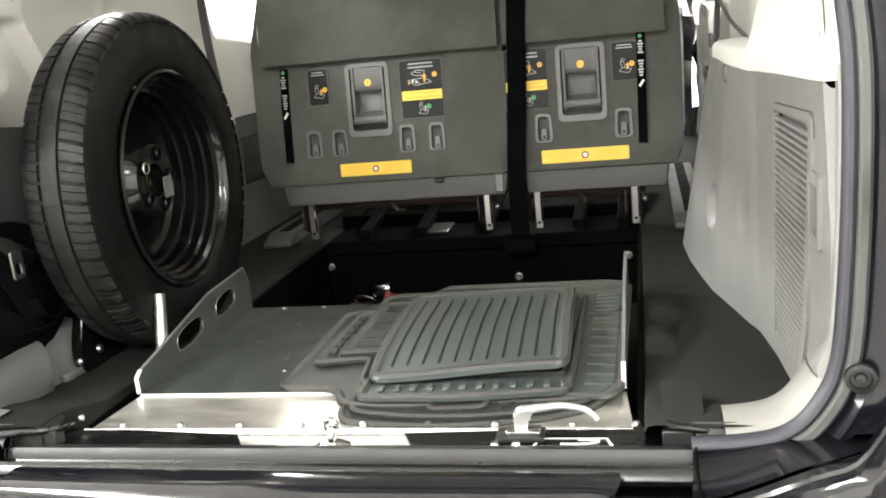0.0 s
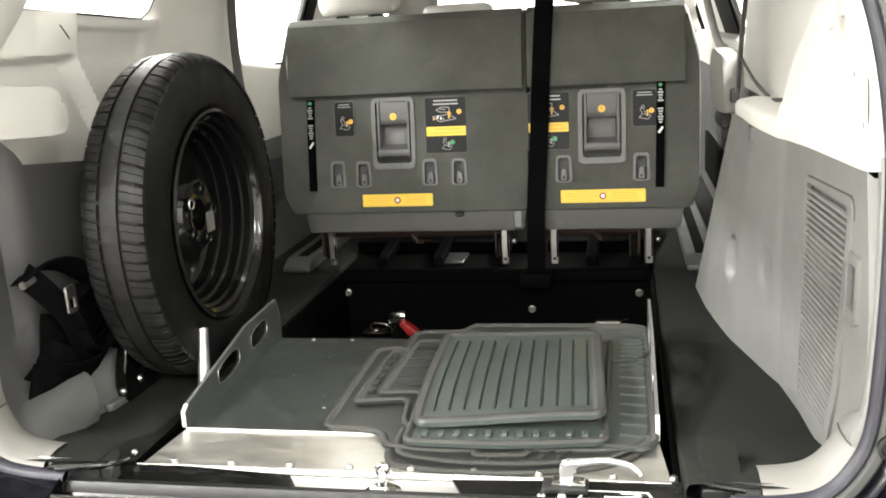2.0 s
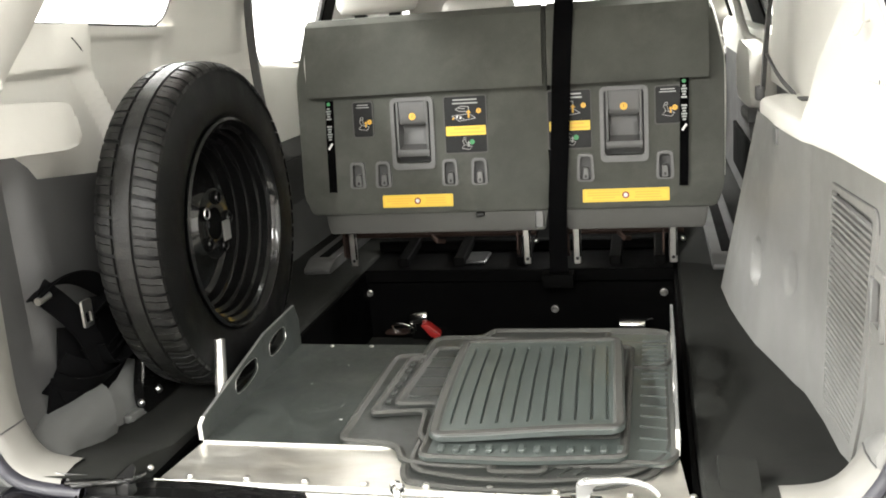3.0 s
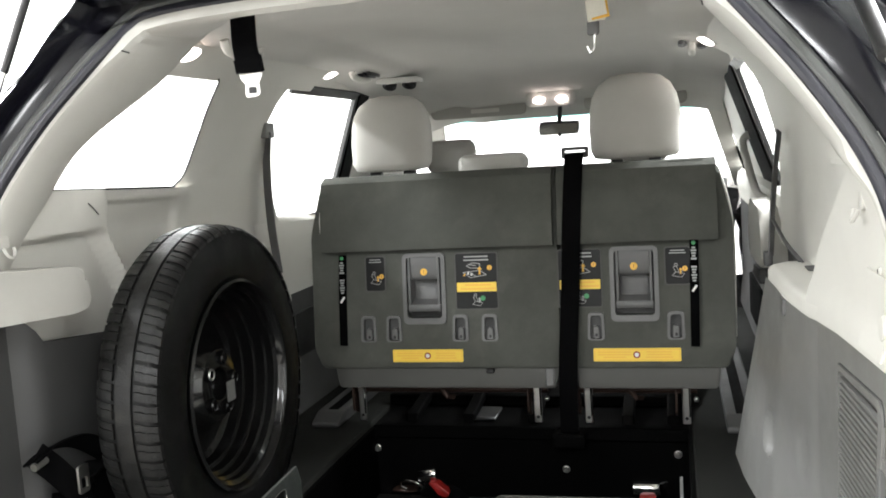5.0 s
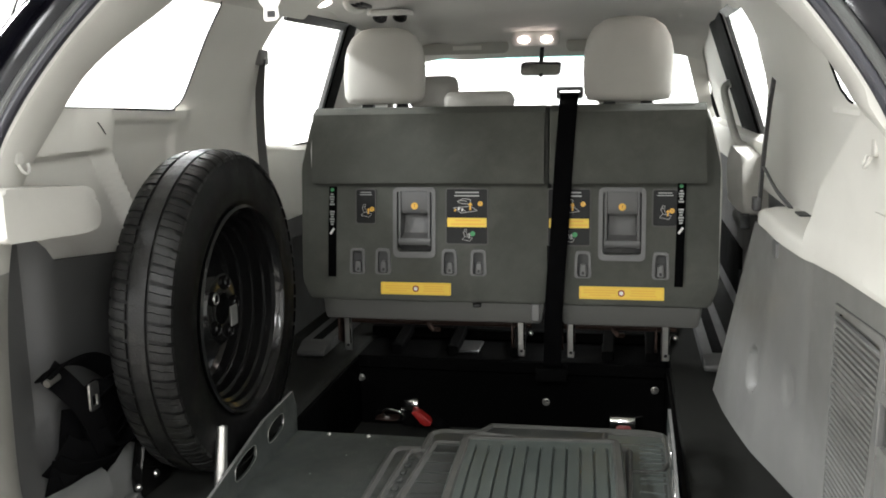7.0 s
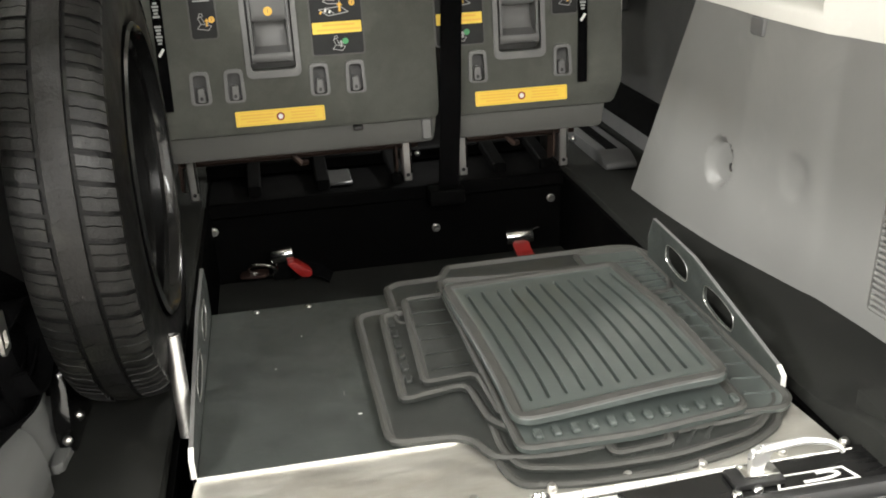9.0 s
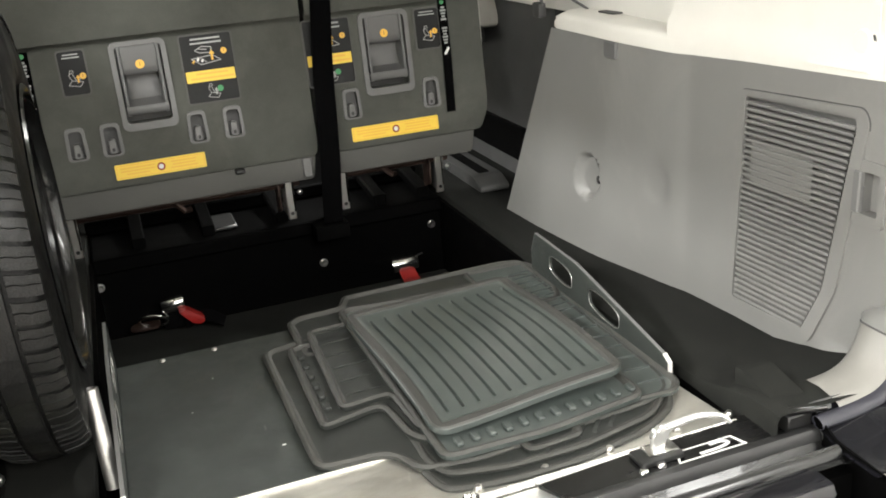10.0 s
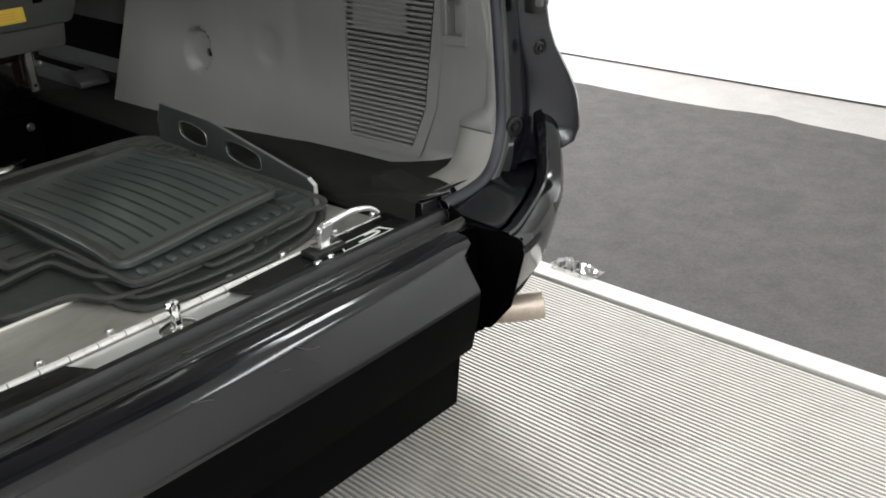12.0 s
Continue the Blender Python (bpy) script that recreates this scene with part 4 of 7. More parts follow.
    if len(legs) > 1:
        mx = (legs[0] + legs[-1]) / 2
        part("rail_bracket", tube([(mx - 0.02, 1.41, 0.715), (mx, 1.40, 0.695), (mx + 0.015, 1.42, 0.69)], 0.008, 6), RUST, s)
        part("bolt", ball((legs[-1] + 0.028, 1.405, 0.690), 0.008), STEEL, s)
    # headrest
    c, w = rest
    prof = [(0.0, -0.112), (0.6, -0.112), (0.88, -0.107), (0.965, -0.088), (0.99, -0.03), (0.97, 0.02), (0.91, 0.055), (0.78, 0.085), (0.54, 0.106), (0.25, 0.113), (0.0, 0.114)]
    hb = bmesh.new()
    rings = []
    for rr, h in prof:
        ring_ = []
        for k in range(24):
            a = 2 * math.pi * k / 24
            e = 2.6
            cx_, cy_ = math.copysign(abs(math.cos(a)) ** (2 / e), math.cos(a)), math.copysign(abs(math.sin(a)) ** (2 / e), math.sin(a))
            ring_.append(hb.verts.new((c + w * rr * cx_, 1.470 + 0.058 * (rr ** 0.7) * cy_, (1.502 if c > 0 else 1.498) + (1.10 if c > 0 else 1.04) * h)))
        rings.append(ring_)
    for p, q in zip(rings, rings[1:]):
        for k in range(24):
            hb.faces.new((p[k], p[(k + 1) % 24], q[(k + 1) % 24], q[k]))
    part("headrest", hb, FABRIC, s, "beige fabric headrest", sharp=60)
    for d in (-0.055, 0.055):
        part("headrest_post", tube([(c + d, 1.475, 1.34), (c + d, 1.475, 1.40)], 0.006, 8), CHROME, s)
        part("post_collar", box(c + d - 0.018, c + d + 0.018, 1.460, 1.490, 1.366, 1.382, 0.003, 1), BLACK, s)
    return s


def digit(text, x, z, y, size, parent, mat=None):
    cu = bpy.data.curves.new("digit", "FONT")
    cu.body, cu.size, cu.align_x, cu.align_y, cu.extrude = text, size, "CENTER", "CENTER", 0.0003
    ob = new("digit", cu)
    dg = bpy.context.evaluated_depsgraph_get()
    me = bpy.data.meshes.new_from_object(ob.evaluated_get(dg))
    bpy.data.objects.remove(ob)
    me.transform(Matrix.Translation((x, y, z)) @ Euler((radians(90), 0, 0)).to_matrix().to_4x4())
    me.materials.append(mat or BLACK)
    d = new("digit", me)
    d.parent = parent
    return d


def picto(parent, x, z, s, wide, dotmat=None):
    """Seat pictogram: pale line drawing of a folding seat, an arrow and a coloured dot."""
    y = SY - 0.0018

    def stroke(pts, w, mat):
        for (a, b), (c, d) in zip(pts, pts[1:]):
            n = Vector((c - a, 0, d - b)).normalized()
            part("pictogram", strap([(x + a * s, y, z + b * s), (x + c * s, y, z + d * s)], (-n.z, 0, n.x), w, 0.0006), mat, parent, flat=True)

    w = 0.062 * s
    if wide:
        drawing = ([(-1.25, -0.15), (-0.55, -0.62), (0.95, -0.40), (0.35, 0.02), (-1.25, -0.15)], [(-0.9, 0.45), (-0.35, 0.72), (0.35, 0.62), (0.30, 0.22), (-0.55, 0.25), (-0.9, 0.45)], [(-0.6, 0.55), (0.0, 0.46)], [(-0.75, -0.02), (-0.1, -0.48)])
    else:
        drawing = ([(-0.62, -0.55), (0.42, -0.75), (0.75, -0.32), (-0.25, -0.12), (-0.62, -0.55)], [(-0.25, -0.12), (-0.5, 0.42), (-0.18, 0.62), (0.14, -0.18)], [(-0.42, 0.5), (-0.3, 0.85), (-0.05, 0.85), (-0.02, 0.58)], [(0.2, -0.4), (0.55, 0.05)])
    for pts in drawing:
        stroke(pts, w, LINEART)
    if wide:
        stroke([(-1.18, -0.45), (-1.02, -0.25)], 0.15 * s, ORANGE)
        stroke([(-0.80, -0.35), (-0.72, -0.12)], 0.15 * s, WHITE)
        stroke([(-0.50, -0.42), (-0.36, -0.22)], 0.15 * s, WHITE)
    part("pictogram_arrow", prism([(x + a * s, z + b * s) for a, b in ((0.24, -0.35), (0.40, -0.35), (0.40, 0.10), (0.54, 0.08), (0.34, 0.38), (0.10, 0.12), (0.24, 0.12))], "y", y + 0.0002, y - 0.0010), ORANGE if dotmat is None else LINEART, parent, flat=True)
    dx, r = (1.25 * s if wide else 0.80 * s), 0.0074
    dot = part("pictogram_dot", prism([(x + dx + r * math.cos(k * math.pi / 7), z + 0.25 * s + r * math.sin(k * math.pi / 7)) for k in range(14)], "y", y + 0.0004, y - 0.0008), dotmat or ORANGE, parent)
    if dotmat is None:
        digit("1", x + dx, z + 0.25 * s, y - 0.0010, 0.010, dot)


def lean(s, shift):
    """Tips a seat forward about its lower edge and sets it sideways; legs and rails stay."""
    m = Matrix(((1, 0, 0, shift), (0, 1, 0.105, -0.084), (0, 0, 1, 0), (0, 0, 0, 1)))
    for ob in s.children_recursive:
        if not ob.name.startswith(("leg", "rail", "bolt")):
            ob.data.transform(m)


wide_seat = seat("folding_seat", "wide dark grey carpet-backed folding seat, upright", -0.634, 0.117, True, False, (-0.588, 0.110), (-0.564, 0.100), (-0.346, -0.215), (-0.460, -0.402),
     (-0.182, -0.060), (-0.458, -0.378, -0.174, -0.086), (-0.385, -0.169), (-0.534, 1.140, 0.868), (-0.506, 0.042), (-0.403, 0.131))
narrow_seat = seat("folding_seat", "narrow dark grey carpet-backed folding seat beside a strap", 0.124, 0.597, False, True, (0.120, 0.556), (0.160, 0.545), (0.260, 0.394), (0.414, 0.479),
     (0.116, 0.235), (0.217, 0.437), (0.207, 0.448), (0.490, 1.152, 0.858), (0.191, 0.468), (0.339, 0.134))
lean(wide_seat, 0.006)
lean(narrow_seat, 0.010)

# black strap over the seat
st = thing("tie_strap", "black webbing strap hanging over the seat joint", "strap", (0.15, 1.3, 0.60))
part("webbing", strap(spline([(0.190, 1.47, 1.396), (0.187, 1.405, 1.402), (0.184, 1.362, 1.384), (0.172, 1.338, 1.21), (0.160, 1.346, 1.02), (0.147, 1.322, 0.82), (0.140, 1.345, 0.63), (0.140, 1.358, 0.602)], 5), (1, 0, 0), 0.052, 0.004), WEB, st)
part("buckle", ring_prism(rrect(0.146, 0.222, 1.392, 1.424, 0.006), rrect(0.155, 0.213, 1.402, 1.414, 0.003), "y", 1.405, 1.428), BLACK, st, "black plastic ladder buckle")
part("buckle_bar", box(0.150, 0.218, 1.402, 1.412, 1.403, 1.409, 0.002, 1), BLACK, st)
part("anchor_block", box(0.088, 0.182, 1.340, 1.40, 0.560, 0.602, 0.006, 2), MATTBLACK, st, "black anchor block")

# cross member and seat rails below the seat
cm = thing("seat_base_frame", "dark steel frame on the floor under the seats", "seat frame", (0, 1.6, 0.6))
for c in (-0.36, -0.18, 0.02, 0.30, 0.43):
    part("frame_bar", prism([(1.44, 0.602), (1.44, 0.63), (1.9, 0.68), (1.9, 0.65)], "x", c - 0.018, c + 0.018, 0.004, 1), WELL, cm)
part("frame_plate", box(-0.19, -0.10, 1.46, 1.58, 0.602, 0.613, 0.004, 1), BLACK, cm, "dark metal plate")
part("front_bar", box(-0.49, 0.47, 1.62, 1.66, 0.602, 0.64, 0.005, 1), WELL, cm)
for sgn in (-1, 1):
    rl = thing("seat_rail", "dark grey plastic floor rail cover", "rail", (sgn * 0.62, 1.7, 0.605), group="floor rails")
    part("rail_cover", prism(round_poly([(1.36, 0.604), (2.3, 0.604), (2.3, 0.64), (1.42, 0.64), (1.36, 0.622)], 0.012), "x", sgn * 0.62 - 0.045, sgn * 0.62 + 0.045, 0.006, 2), CHARCOAL, rl)
    part("rail_slot", box(sgn * 0.62 - 0.016, sgn * 0.62 + 0.016, 1.44, 2.28, 0.6385, 0.6425), MATTBLACK, rl)

# bolts in the channel's end wall
for c, z in ((-0.475, 0.522), (0.114, 0.468), (0.440, 0.52)):
    bo = thing("wall_bolt", "small zinc bolt in the black channel wall", "bolt", (c, 1.42, z), group="channel bolts")
    part("bolt_head", lathe([(0, -0.012), (0.007, -0.012), (0.009, -0.007), (0.009, 0.0), (0.012, 0.0), (0.012, 0.004), (0, 0.004)], (c, 1.424, z), (0, 1, 0), 12), STEEL, bo)

# ---------------------------------------------------------------- ramp in the channel
rampb = thing("wheelchair_ramp", "black grit-coated folding ramp with bare aluminium edges", "ramp", (0, 0.4, 0.59))
part("deck", box(-0.446, 0.446, 0.236, 0.766, 0.588, 0.600, 0.0015, 1), BOARD, rampb, "black gritty ramp deck")
part("front_edge", box(-0.446, 0.446, 0.2325, 0.2355, 0.5980, 0.6022), ALUEDGE, rampb, "bare aluminium edge")
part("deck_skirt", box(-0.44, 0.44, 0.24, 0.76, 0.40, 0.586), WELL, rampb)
for cx_, cy_, dx_, dy_ in ((-0.205, 0.345, 0.006, 0.003), (-0.222, 0.405, 0.002, 0.014), (-0.33, 0.52, 0.003, 0.002), (-0.28, 0.63, 0.002, 0.003), (-0.10, 0.30, 0.003, 0.002)):
    part("paint_chip", box(cx_, cx_ + dx_, cy_, cy_ + dy_, 0.5996, 0.6006), HANDLE if dy_ > 0.01 else WHITE, rampb)
for sgn in (-1, 1):
    bm = bmesh.new()
    X0, X1 = sgn * 0.446, sgn * 0.452
    # plate built from strips so that two oval slots stay open
    def top(y):
        return interp(y, (0.234, 0.25, 0.56, 0.745, 0.7651), (0.634, 0.643, 0.700, 0.706, 0.66))
    holes = ((0.452, 0.058, 0.647, 0.022), (0.628, 0.050, 0.659, 0.022))
    for xx in (X0, X1):
        ys = sorted(set([0.234, 0.24, 0.25, 0.32, 0.38, 0.56, 0.70, 0.745, 0.765] + [h[0] + h[1] * math.cos(a * math.pi / 8) for h in holes for a in range(9)]))
        for a, b in zip(ys, ys[1:]):
            m_ = (a + b) / 2
            hh = [h for h in holes if abs(m_ - h[0]) < h[1]]
            spans = [(lambda y: 0.590, top)]
            if hh:
                h = hh[0]

                def lower(y, h=h):
                    t = max(0.0, 1 - ((y - h[0]) / h[1]) ** 2)
                    return h[2] + 0.09 * (y - h[0]) - h[3] * t ** 0.24

                def upper(y, h=h):
                    t = max(0.0, 1 - ((y - h[0]) / h[1]) ** 2)
                    return h[2] + 0.09 * (y - h[0]) + h[3] * t ** 0.24
                spans = [(lambda y: 0.590, lower), (upper, top)]
            for lo_, hi_ in spans:
                bm.faces.new([bm.verts.new((xx, a, lo_(a))), bm.verts.new((xx, b, lo_(b))), bm.verts.new((xx, b, hi_(b))), bm.verts.new((xx, a, hi_(a)))])
    bmesh.ops.remove_doubles(bm, verts=bm.verts, dist=1e-5)
    # rims of the plate and its slots
    for h in holes:
        k = 20
        ring_ = []
        for j in range(k):
            a = 2 * math.pi * j / k
            y = h[0] + h[1] * math.cos(a)
            t = max(0.0, 1 - math.cos(a) ** 2)
            z = h[2] + 0.09 * (y - h[0]) + math.copysign(h[3] * t ** 0.24, math.sin(a))
            ring_.append((bm.verts.new((X0, y, z)), bm.verts.new((X1, y, z))))
        for j in range(k):
            p, q = ring_[j], ring_[(j + 1) % k]
            bm.faces.new((p[0], p[1], q[1], q[0]))
    rims = []
    for h in holes:
        P = []
        for j in range(25):
            a = 2 * math.pi * j / 24
            y = h[0] + h[1] * math.cos(a)
            P.append((sgn * 0.4462, y, h[2] + 0.09 * (y - h[0]) + math.copysign(h[3] * max(0.0, 1 - math.cos(a) ** 2) ** 0.24, math.sin(a))))
        rims.append(P)
    pl = part("side_plate", bm, BOARD, rampb, "black ramp side plate with two slots", flat=True)
    for P in rims:
        part("slot_rim", tube(P, 0.0010, 6), STEEL, pl)
    edge = [(0.234, 0.604), (0.234, 0.634), (0.25, 0.643), (0.56, 0.700), (0.745, 0.706), (0.765, 0.66)]
    part("plate_edge", strap([(sgn * 0.449, y - (0.001 if i < 2 else 0), z + (0.0012 if i > 1 else 0)) for i, (y, z) in enumerate(edge[:3])], (1, 0, 0), 0.0075, 0.003), ALUEDGE, pl, "bare aluminium edge")
    part("plate_edge", strap([(sgn * 0.449, y, z + 0.001) for y, z in edge[2:]], (1, 0, 0), 0.0062, 0.002), HANDLE, pl)
for c in (-0.36, -0.26):
    part("rivet", lathe([(0, 0.0035), (0.004, 0.003), (0.006, 0.0)], (c, 0.752, 0.600), (0, 0, 1), 10), STEEL, rampb)

# aluminium threshold with a piano hinge
th = thing("threshold_plate", "scuffed brushed aluminium threshold plate with piano hinge", "threshold", (0, 0.1, 0.59), kind="structure")
part("plate", prism([(-0.462, 0.082), (0.466, 0.082), (0.452, 0.232), (-0.448, 0.232)], "z", 0.585, 0.5985), ALU, th)
# Paler, smoother metal than ALU stands in for bright light on this plate.
part("sill_plate", prism([(-0.462, -0.02), (0.47, -0.02), (0.466, 0.066), (-0.462, 0.066)], "z", 0.585, 0.5975), SATIN, th, "aluminium sill plate, paler for the bright light on it")
for k in range(42):
    a = -0.462 + k * 0.0221
    part("hinge_knuckle", tube([(a, 0.074, 0.601), (a + (0.0215 if k % 2 == 0 else 0.0205), 0.074, 0.601)], 0.0062 if k % 2 == 0 else 0.0058, 8), ALUEDGE, th)
for k in range(9):
    a = -0.403 + 0.109 * k
    if abs(a - 0.361) < 0.02:
        a = 0.372
    part("bolt_head", lathe([(0, 0.009), (0.005, 0.008), (0.0075, 0.004), (0.0075, 0.0)], (a, 0.097, 0.5985), (0, 0, 1), 12), STEEL, th)

# black sill cover, with a cut-out in the middle
sc = thing("sill_cover", "scratched black sill cover with a cut-out in the middle", "sill", (0, 0, 0.6), kind="structure")
part("cover", prism([(0.140, 0.004), (0.545, 0.004), (0.55, 0.075), (0.47, 0.080), (0.235, 0.066), (0.112, 0.060)], "z", 0.5985, 0.606, 0.001, 1), SCUFFED, sc, "glossy black metal sill cover")
part("cover", prism([(-0.545, 0.004), (-0.138, 0.004), (-0.168, 0.055), (-0.47, 0.082), (-0.55, 0.075)], "z", 0.5985, 0.606, 0.001, 1), SCUFFED, sc, "glossy black metal sill cover")
part("sill_lip", sheet([[(xx, y, z) for xx in line(-0.545, 0.548, 12)] for y, z in ((0.006, 0.600), (0.004, 0.612), (-0.002, 0.615), (-0.012, 0.614), (-0.018, 0.606), (-0.022, 0.592))]), BLACK, sc, "black rubber sill lip")
part("sill_channel", sheet([[(xx, y, z) for xx in line(-0.55, 0.545, 12)] for y, z in ((-0.018, 0.60), (-0.030, 0.588), (-0.042, 0.590), (-0.048, 0.606), (-0.056, 0.612), (-0.064, 0.608), (-0.070, 0.596), (-0.082, 0.594), (-0.090, 0.606))]), SCUFFED, sc, "black painted sill channel")
part("lower_skin", box(-0.55, 0.545, -0.09, 0.0, 0.42, 0.585), WELL, sc)

# chrome ring latch
rg = thing("ring_latch", "chrome lashing ring on an oval base", "latch", (0.0, 0.03, 0.598))
part("base", lathe([(0, 0.006), (0.018, 0.005), (0.030, 0.002), (0.032, 0.0)], (0.0, 0.030, 0.5985), (0, 0, 1), 24), CHROME, rg)
part("post", tube([(0.0, 0.034, 0.603), (0.0, 0.036, 0.614), (0.0, 0.040, 0.622)], 0.008, 10), CHROME, rg)
part("ring", tube([(0.0 + 0.0085 * math.sin(a), 0.040, 0.628 + 0.009 * math.cos(a)) for a in (2 * math.pi * k / 16 for k in range(17))], 0.0055, 8), CHROME, rg)

# chrome lever handle on a black block
lv = thing("lever_handle", "polished chrome lever handle on a black block", "handle", (0.33, 0.04, 0.606))
part("block", box(0.262, 0.335, 0.022, 0.062, 0.606, 0.616, 0.003, 2), BLACK, lv)
part("rose", box(0.278, 0.330, 0.028, 0.058, 0.616, 0.622, 0.004, 2), CHROME, lv)
part("neck", prism(round_poly([(0.290, 0.620), (0.310, 0.620), (0.313, 0.640), (0.324, 0.650), (0.320, 0.657), (0.298, 0.656), (0.290, 0.648)], 0.004), "y", 0.037, 0.049, 0.003, 2), SATIN, lv)
lev = spline([(0.305, 0.043, 0.651), (0.335, 0.042, 0.655), (0.365, 0.039, 0.659), (0.395, 0.034, 0.656), (0.410, 0.029, 0.649), (0.416, 0.026, 0.642)], 6)
part("lever", tube(lev, lambda t: 0.0068 - 0.0034 * t, 12), SATIN, lv)
stk = thing("sticker_plate", "dark sticker with a white outline and printed curve", "sticker", (0.37, 0.03, 0.606))
part("outline", ring_prism([(0.318, 0.012), (0.438, 0.012), (0.428, 0.040), (0.330, 0.040)], [(0.322, 0.0145), (0.433, 0.0145), (0.425, 0.0378), (0.334, 0.0378)], "z", 0.6062, 0.6070), WHITE, stk)
part("curve", strap(spline([(0.360, 0.020, 0.6069), (0.395, 0.021, 0.6069), (0.415, 0.027, 0.6069), (0.405, 0.034, 0.6069), (0.385, 0.034, 0.6069)], 5), (0.0, 1, 0), 0.005, 0.0008), WHITE, stk)
for k, c in enumerate((0.262, 0.294)):
    bo = thing("sill_bolt", "small bright bolt in the sill cover", "bolt", (c, 0.018, 0.606), group="sill bolts")
    part("bolt_head", lathe([(0, 0.005), (0.006, 0.004), (0.008, 0.0)], (c, 0.018 + 0.004 * k, 0.606), (0, 0, 1), 12), CHROME, bo)

# ---------------------------------------------------------------- spare wheel
R = 0.350
WC = Vector((-0.546, 0.575, 0.606 + R))
AX = Euler((0, radians(-0.5), radians(0.5))).to_matrix() @ Vector((1, 0, 0))
wheel = thing("spare_wheel", "worn spare tyre on a black steel wheel, standing upright", "wheel", (WC.x, WC.y, 0.604))
tprof = [(0.226, 0.056), (0.232, 0.066), (0.245, 0.072), (0.275, 0.078), (0.305, 0.077), (0.325, 0.071), (0.338, 0.064), (0.345, 0.056), (0.3485, 0.046), (0.3500, 0.030), (0.3505, 0.0)]
inner = [(0.226, 0.052), (0.232, 0.061), (0.245, 0.0665), (0.275, 0.067), (0.305, 0.0645), (0.325, 0.060), (0.338, 0.056), (0.345, 0.050)] + [(r, h * 0.93) for r, h in tprof[8:]]
tprof = inner + [(r, -h) for r, h in tprof[-2::-1]]
ty = part("tyre", lathe(tprof, WC, AX, 96), RUBBER, wheel, "worn black tyre with scuffed tread")
# tread: grooves between blocks, laid on as raised ribs and angled blocks
u = AX.orthogonal().normalized()
v = AX.cross(u)


def on_tyre(r, h, a):
    return WC + AX * h + r * (math.cos(a) * u + math.sin(a) * v)


# worn centre rib with short sipes at its edges
bm = bmesh.new()
nb = 60
for k in range(nb):
    step = 2 * math.pi / nb
    for t0, t1, dip in ((0.0, 0.06, 0.0012), (0.06, 1.0, 0.0)):
        cross = ((0.349, -0.0195), (0.3540 - dip, -0.0180), (0.3546 - dip, -0.010), (0.3548, -0.001), (0.3544 - dip, 0.0145), (0.349, 0.0160))
        p, q = [[bm.verts.new(on_tyre(r, h, (k + t) * step + 0.25 * step * abs(h) / 0.03)) for r, h in cross] for t in (t0, t1)]
        for e in range(5):
            bm.faces.new((p[e], p[e + 1], q[e + 1], q[e]))
tb = part("tread_rib", bm, TREAD, ty, "worn smooth centre rib", sharp=25)
tb["kind"] = "stuff"
# shoulder blocks, parted by slanting slots, with a zigzag sipe in each
for sgn, h_in, h_out, sk in ((1, 0.0205, 0.061, 0.024), (-1, 0.0240, 0.066, -0.024)):
    bm = bmesh.new()
    for k in range(nb):
        step = 2 * math.pi / nb
        w = 0.82 if k % 3 else 0.77
        cross = [(0.3480, h_in, 0.0), (0.3542, h_in + 0.001, 0.0)] + [(interp(e, (0, 0.4, 0.75, 1), (0.3542, 0.3522, 0.3480, 0.3400)), h_in + (h_out - h_in) * e, e) for e in (0.25, 0.5, 0.75, 1.0)] + [(0.333, h_out + 0.001, 1.0)]
        slices = []
        for t, dip in ((0.0, 0.006), (0.0, 0.0), (0.42, 0.0), (0.45, 0.0022), (0.48, 0.0), (1.0, 0.0), (1.0, 0.006)):
            slices.append([bm.verts.new(on_tyre(r - dip * (0.5 if e > 0.95 else 1), sgn * h, (k + w * t) * step + sk * e + (0.0022 * (1 if q % 2 else -1) if 0.3 < t < 0.6 else 0))) for q, (r, h, e) in enumerate(cross)])
        for p, q in zip(slices, slices[1:]):
            for e in range(len(cross) - 1):
                bm.faces.new((p[e], p[e + 1], q[e + 1], q[e]))
    tb = part("shoulder_tread", bm, TREAD, ty, "slotted shoulder blocks", sharp=25)
    tb["kind"] = "stuff"
rim = part("rim", lathe([(0.228, 0.060), (0.2315, 0.068), (0.226, 0.072), (0.220, 0.066), (0.217, 0.052), (0.208, 0.046), (0.207, 0.030), (0.200, 0.026), (0.199, 0.006), (0.190, 0.002), (0.189, -0.020), (0.180, -0.024), (0.176, -0.046), (0.165, -0.055), (0.13, -0.050), (0.105, -0.030), (0.09, -0.004), (0.078, 0.010), (0.05, 0.012), (0.036, 0.010), (0.034, -0.02), (0.0, -0.02)], WC, AX, 64), BLACKPAINT, wheel, "glossy black steel rim")
for k in range(5):
    a = 2 * math.pi * k / 5 + 0.5
    c = on_tyre(0.058, 0.012, a)
    part("lug_boss", lathe([(0.017, -0.002), (0.015, 0.006), (0.009, 0.008), (0.008, 0.002), (0, 0.0)], c, AX, 12), BLACKPAINT, rim)
    # One rim is bright steel, standing in for a glint on the hub.
    part("lug_rim", lathe([(0.0095, 0.008), (0.0115, 0.0092), (0.0135, 0.007)], c, AX, 12), STEEL if k == 1 else BLACKPAINT, rim)
part("wheel_tag", box(-0.514, -0.511, 0.565, 0.597, 0.918, 0.962), HANDLE, rim, "dull grey paper tag on the rim")

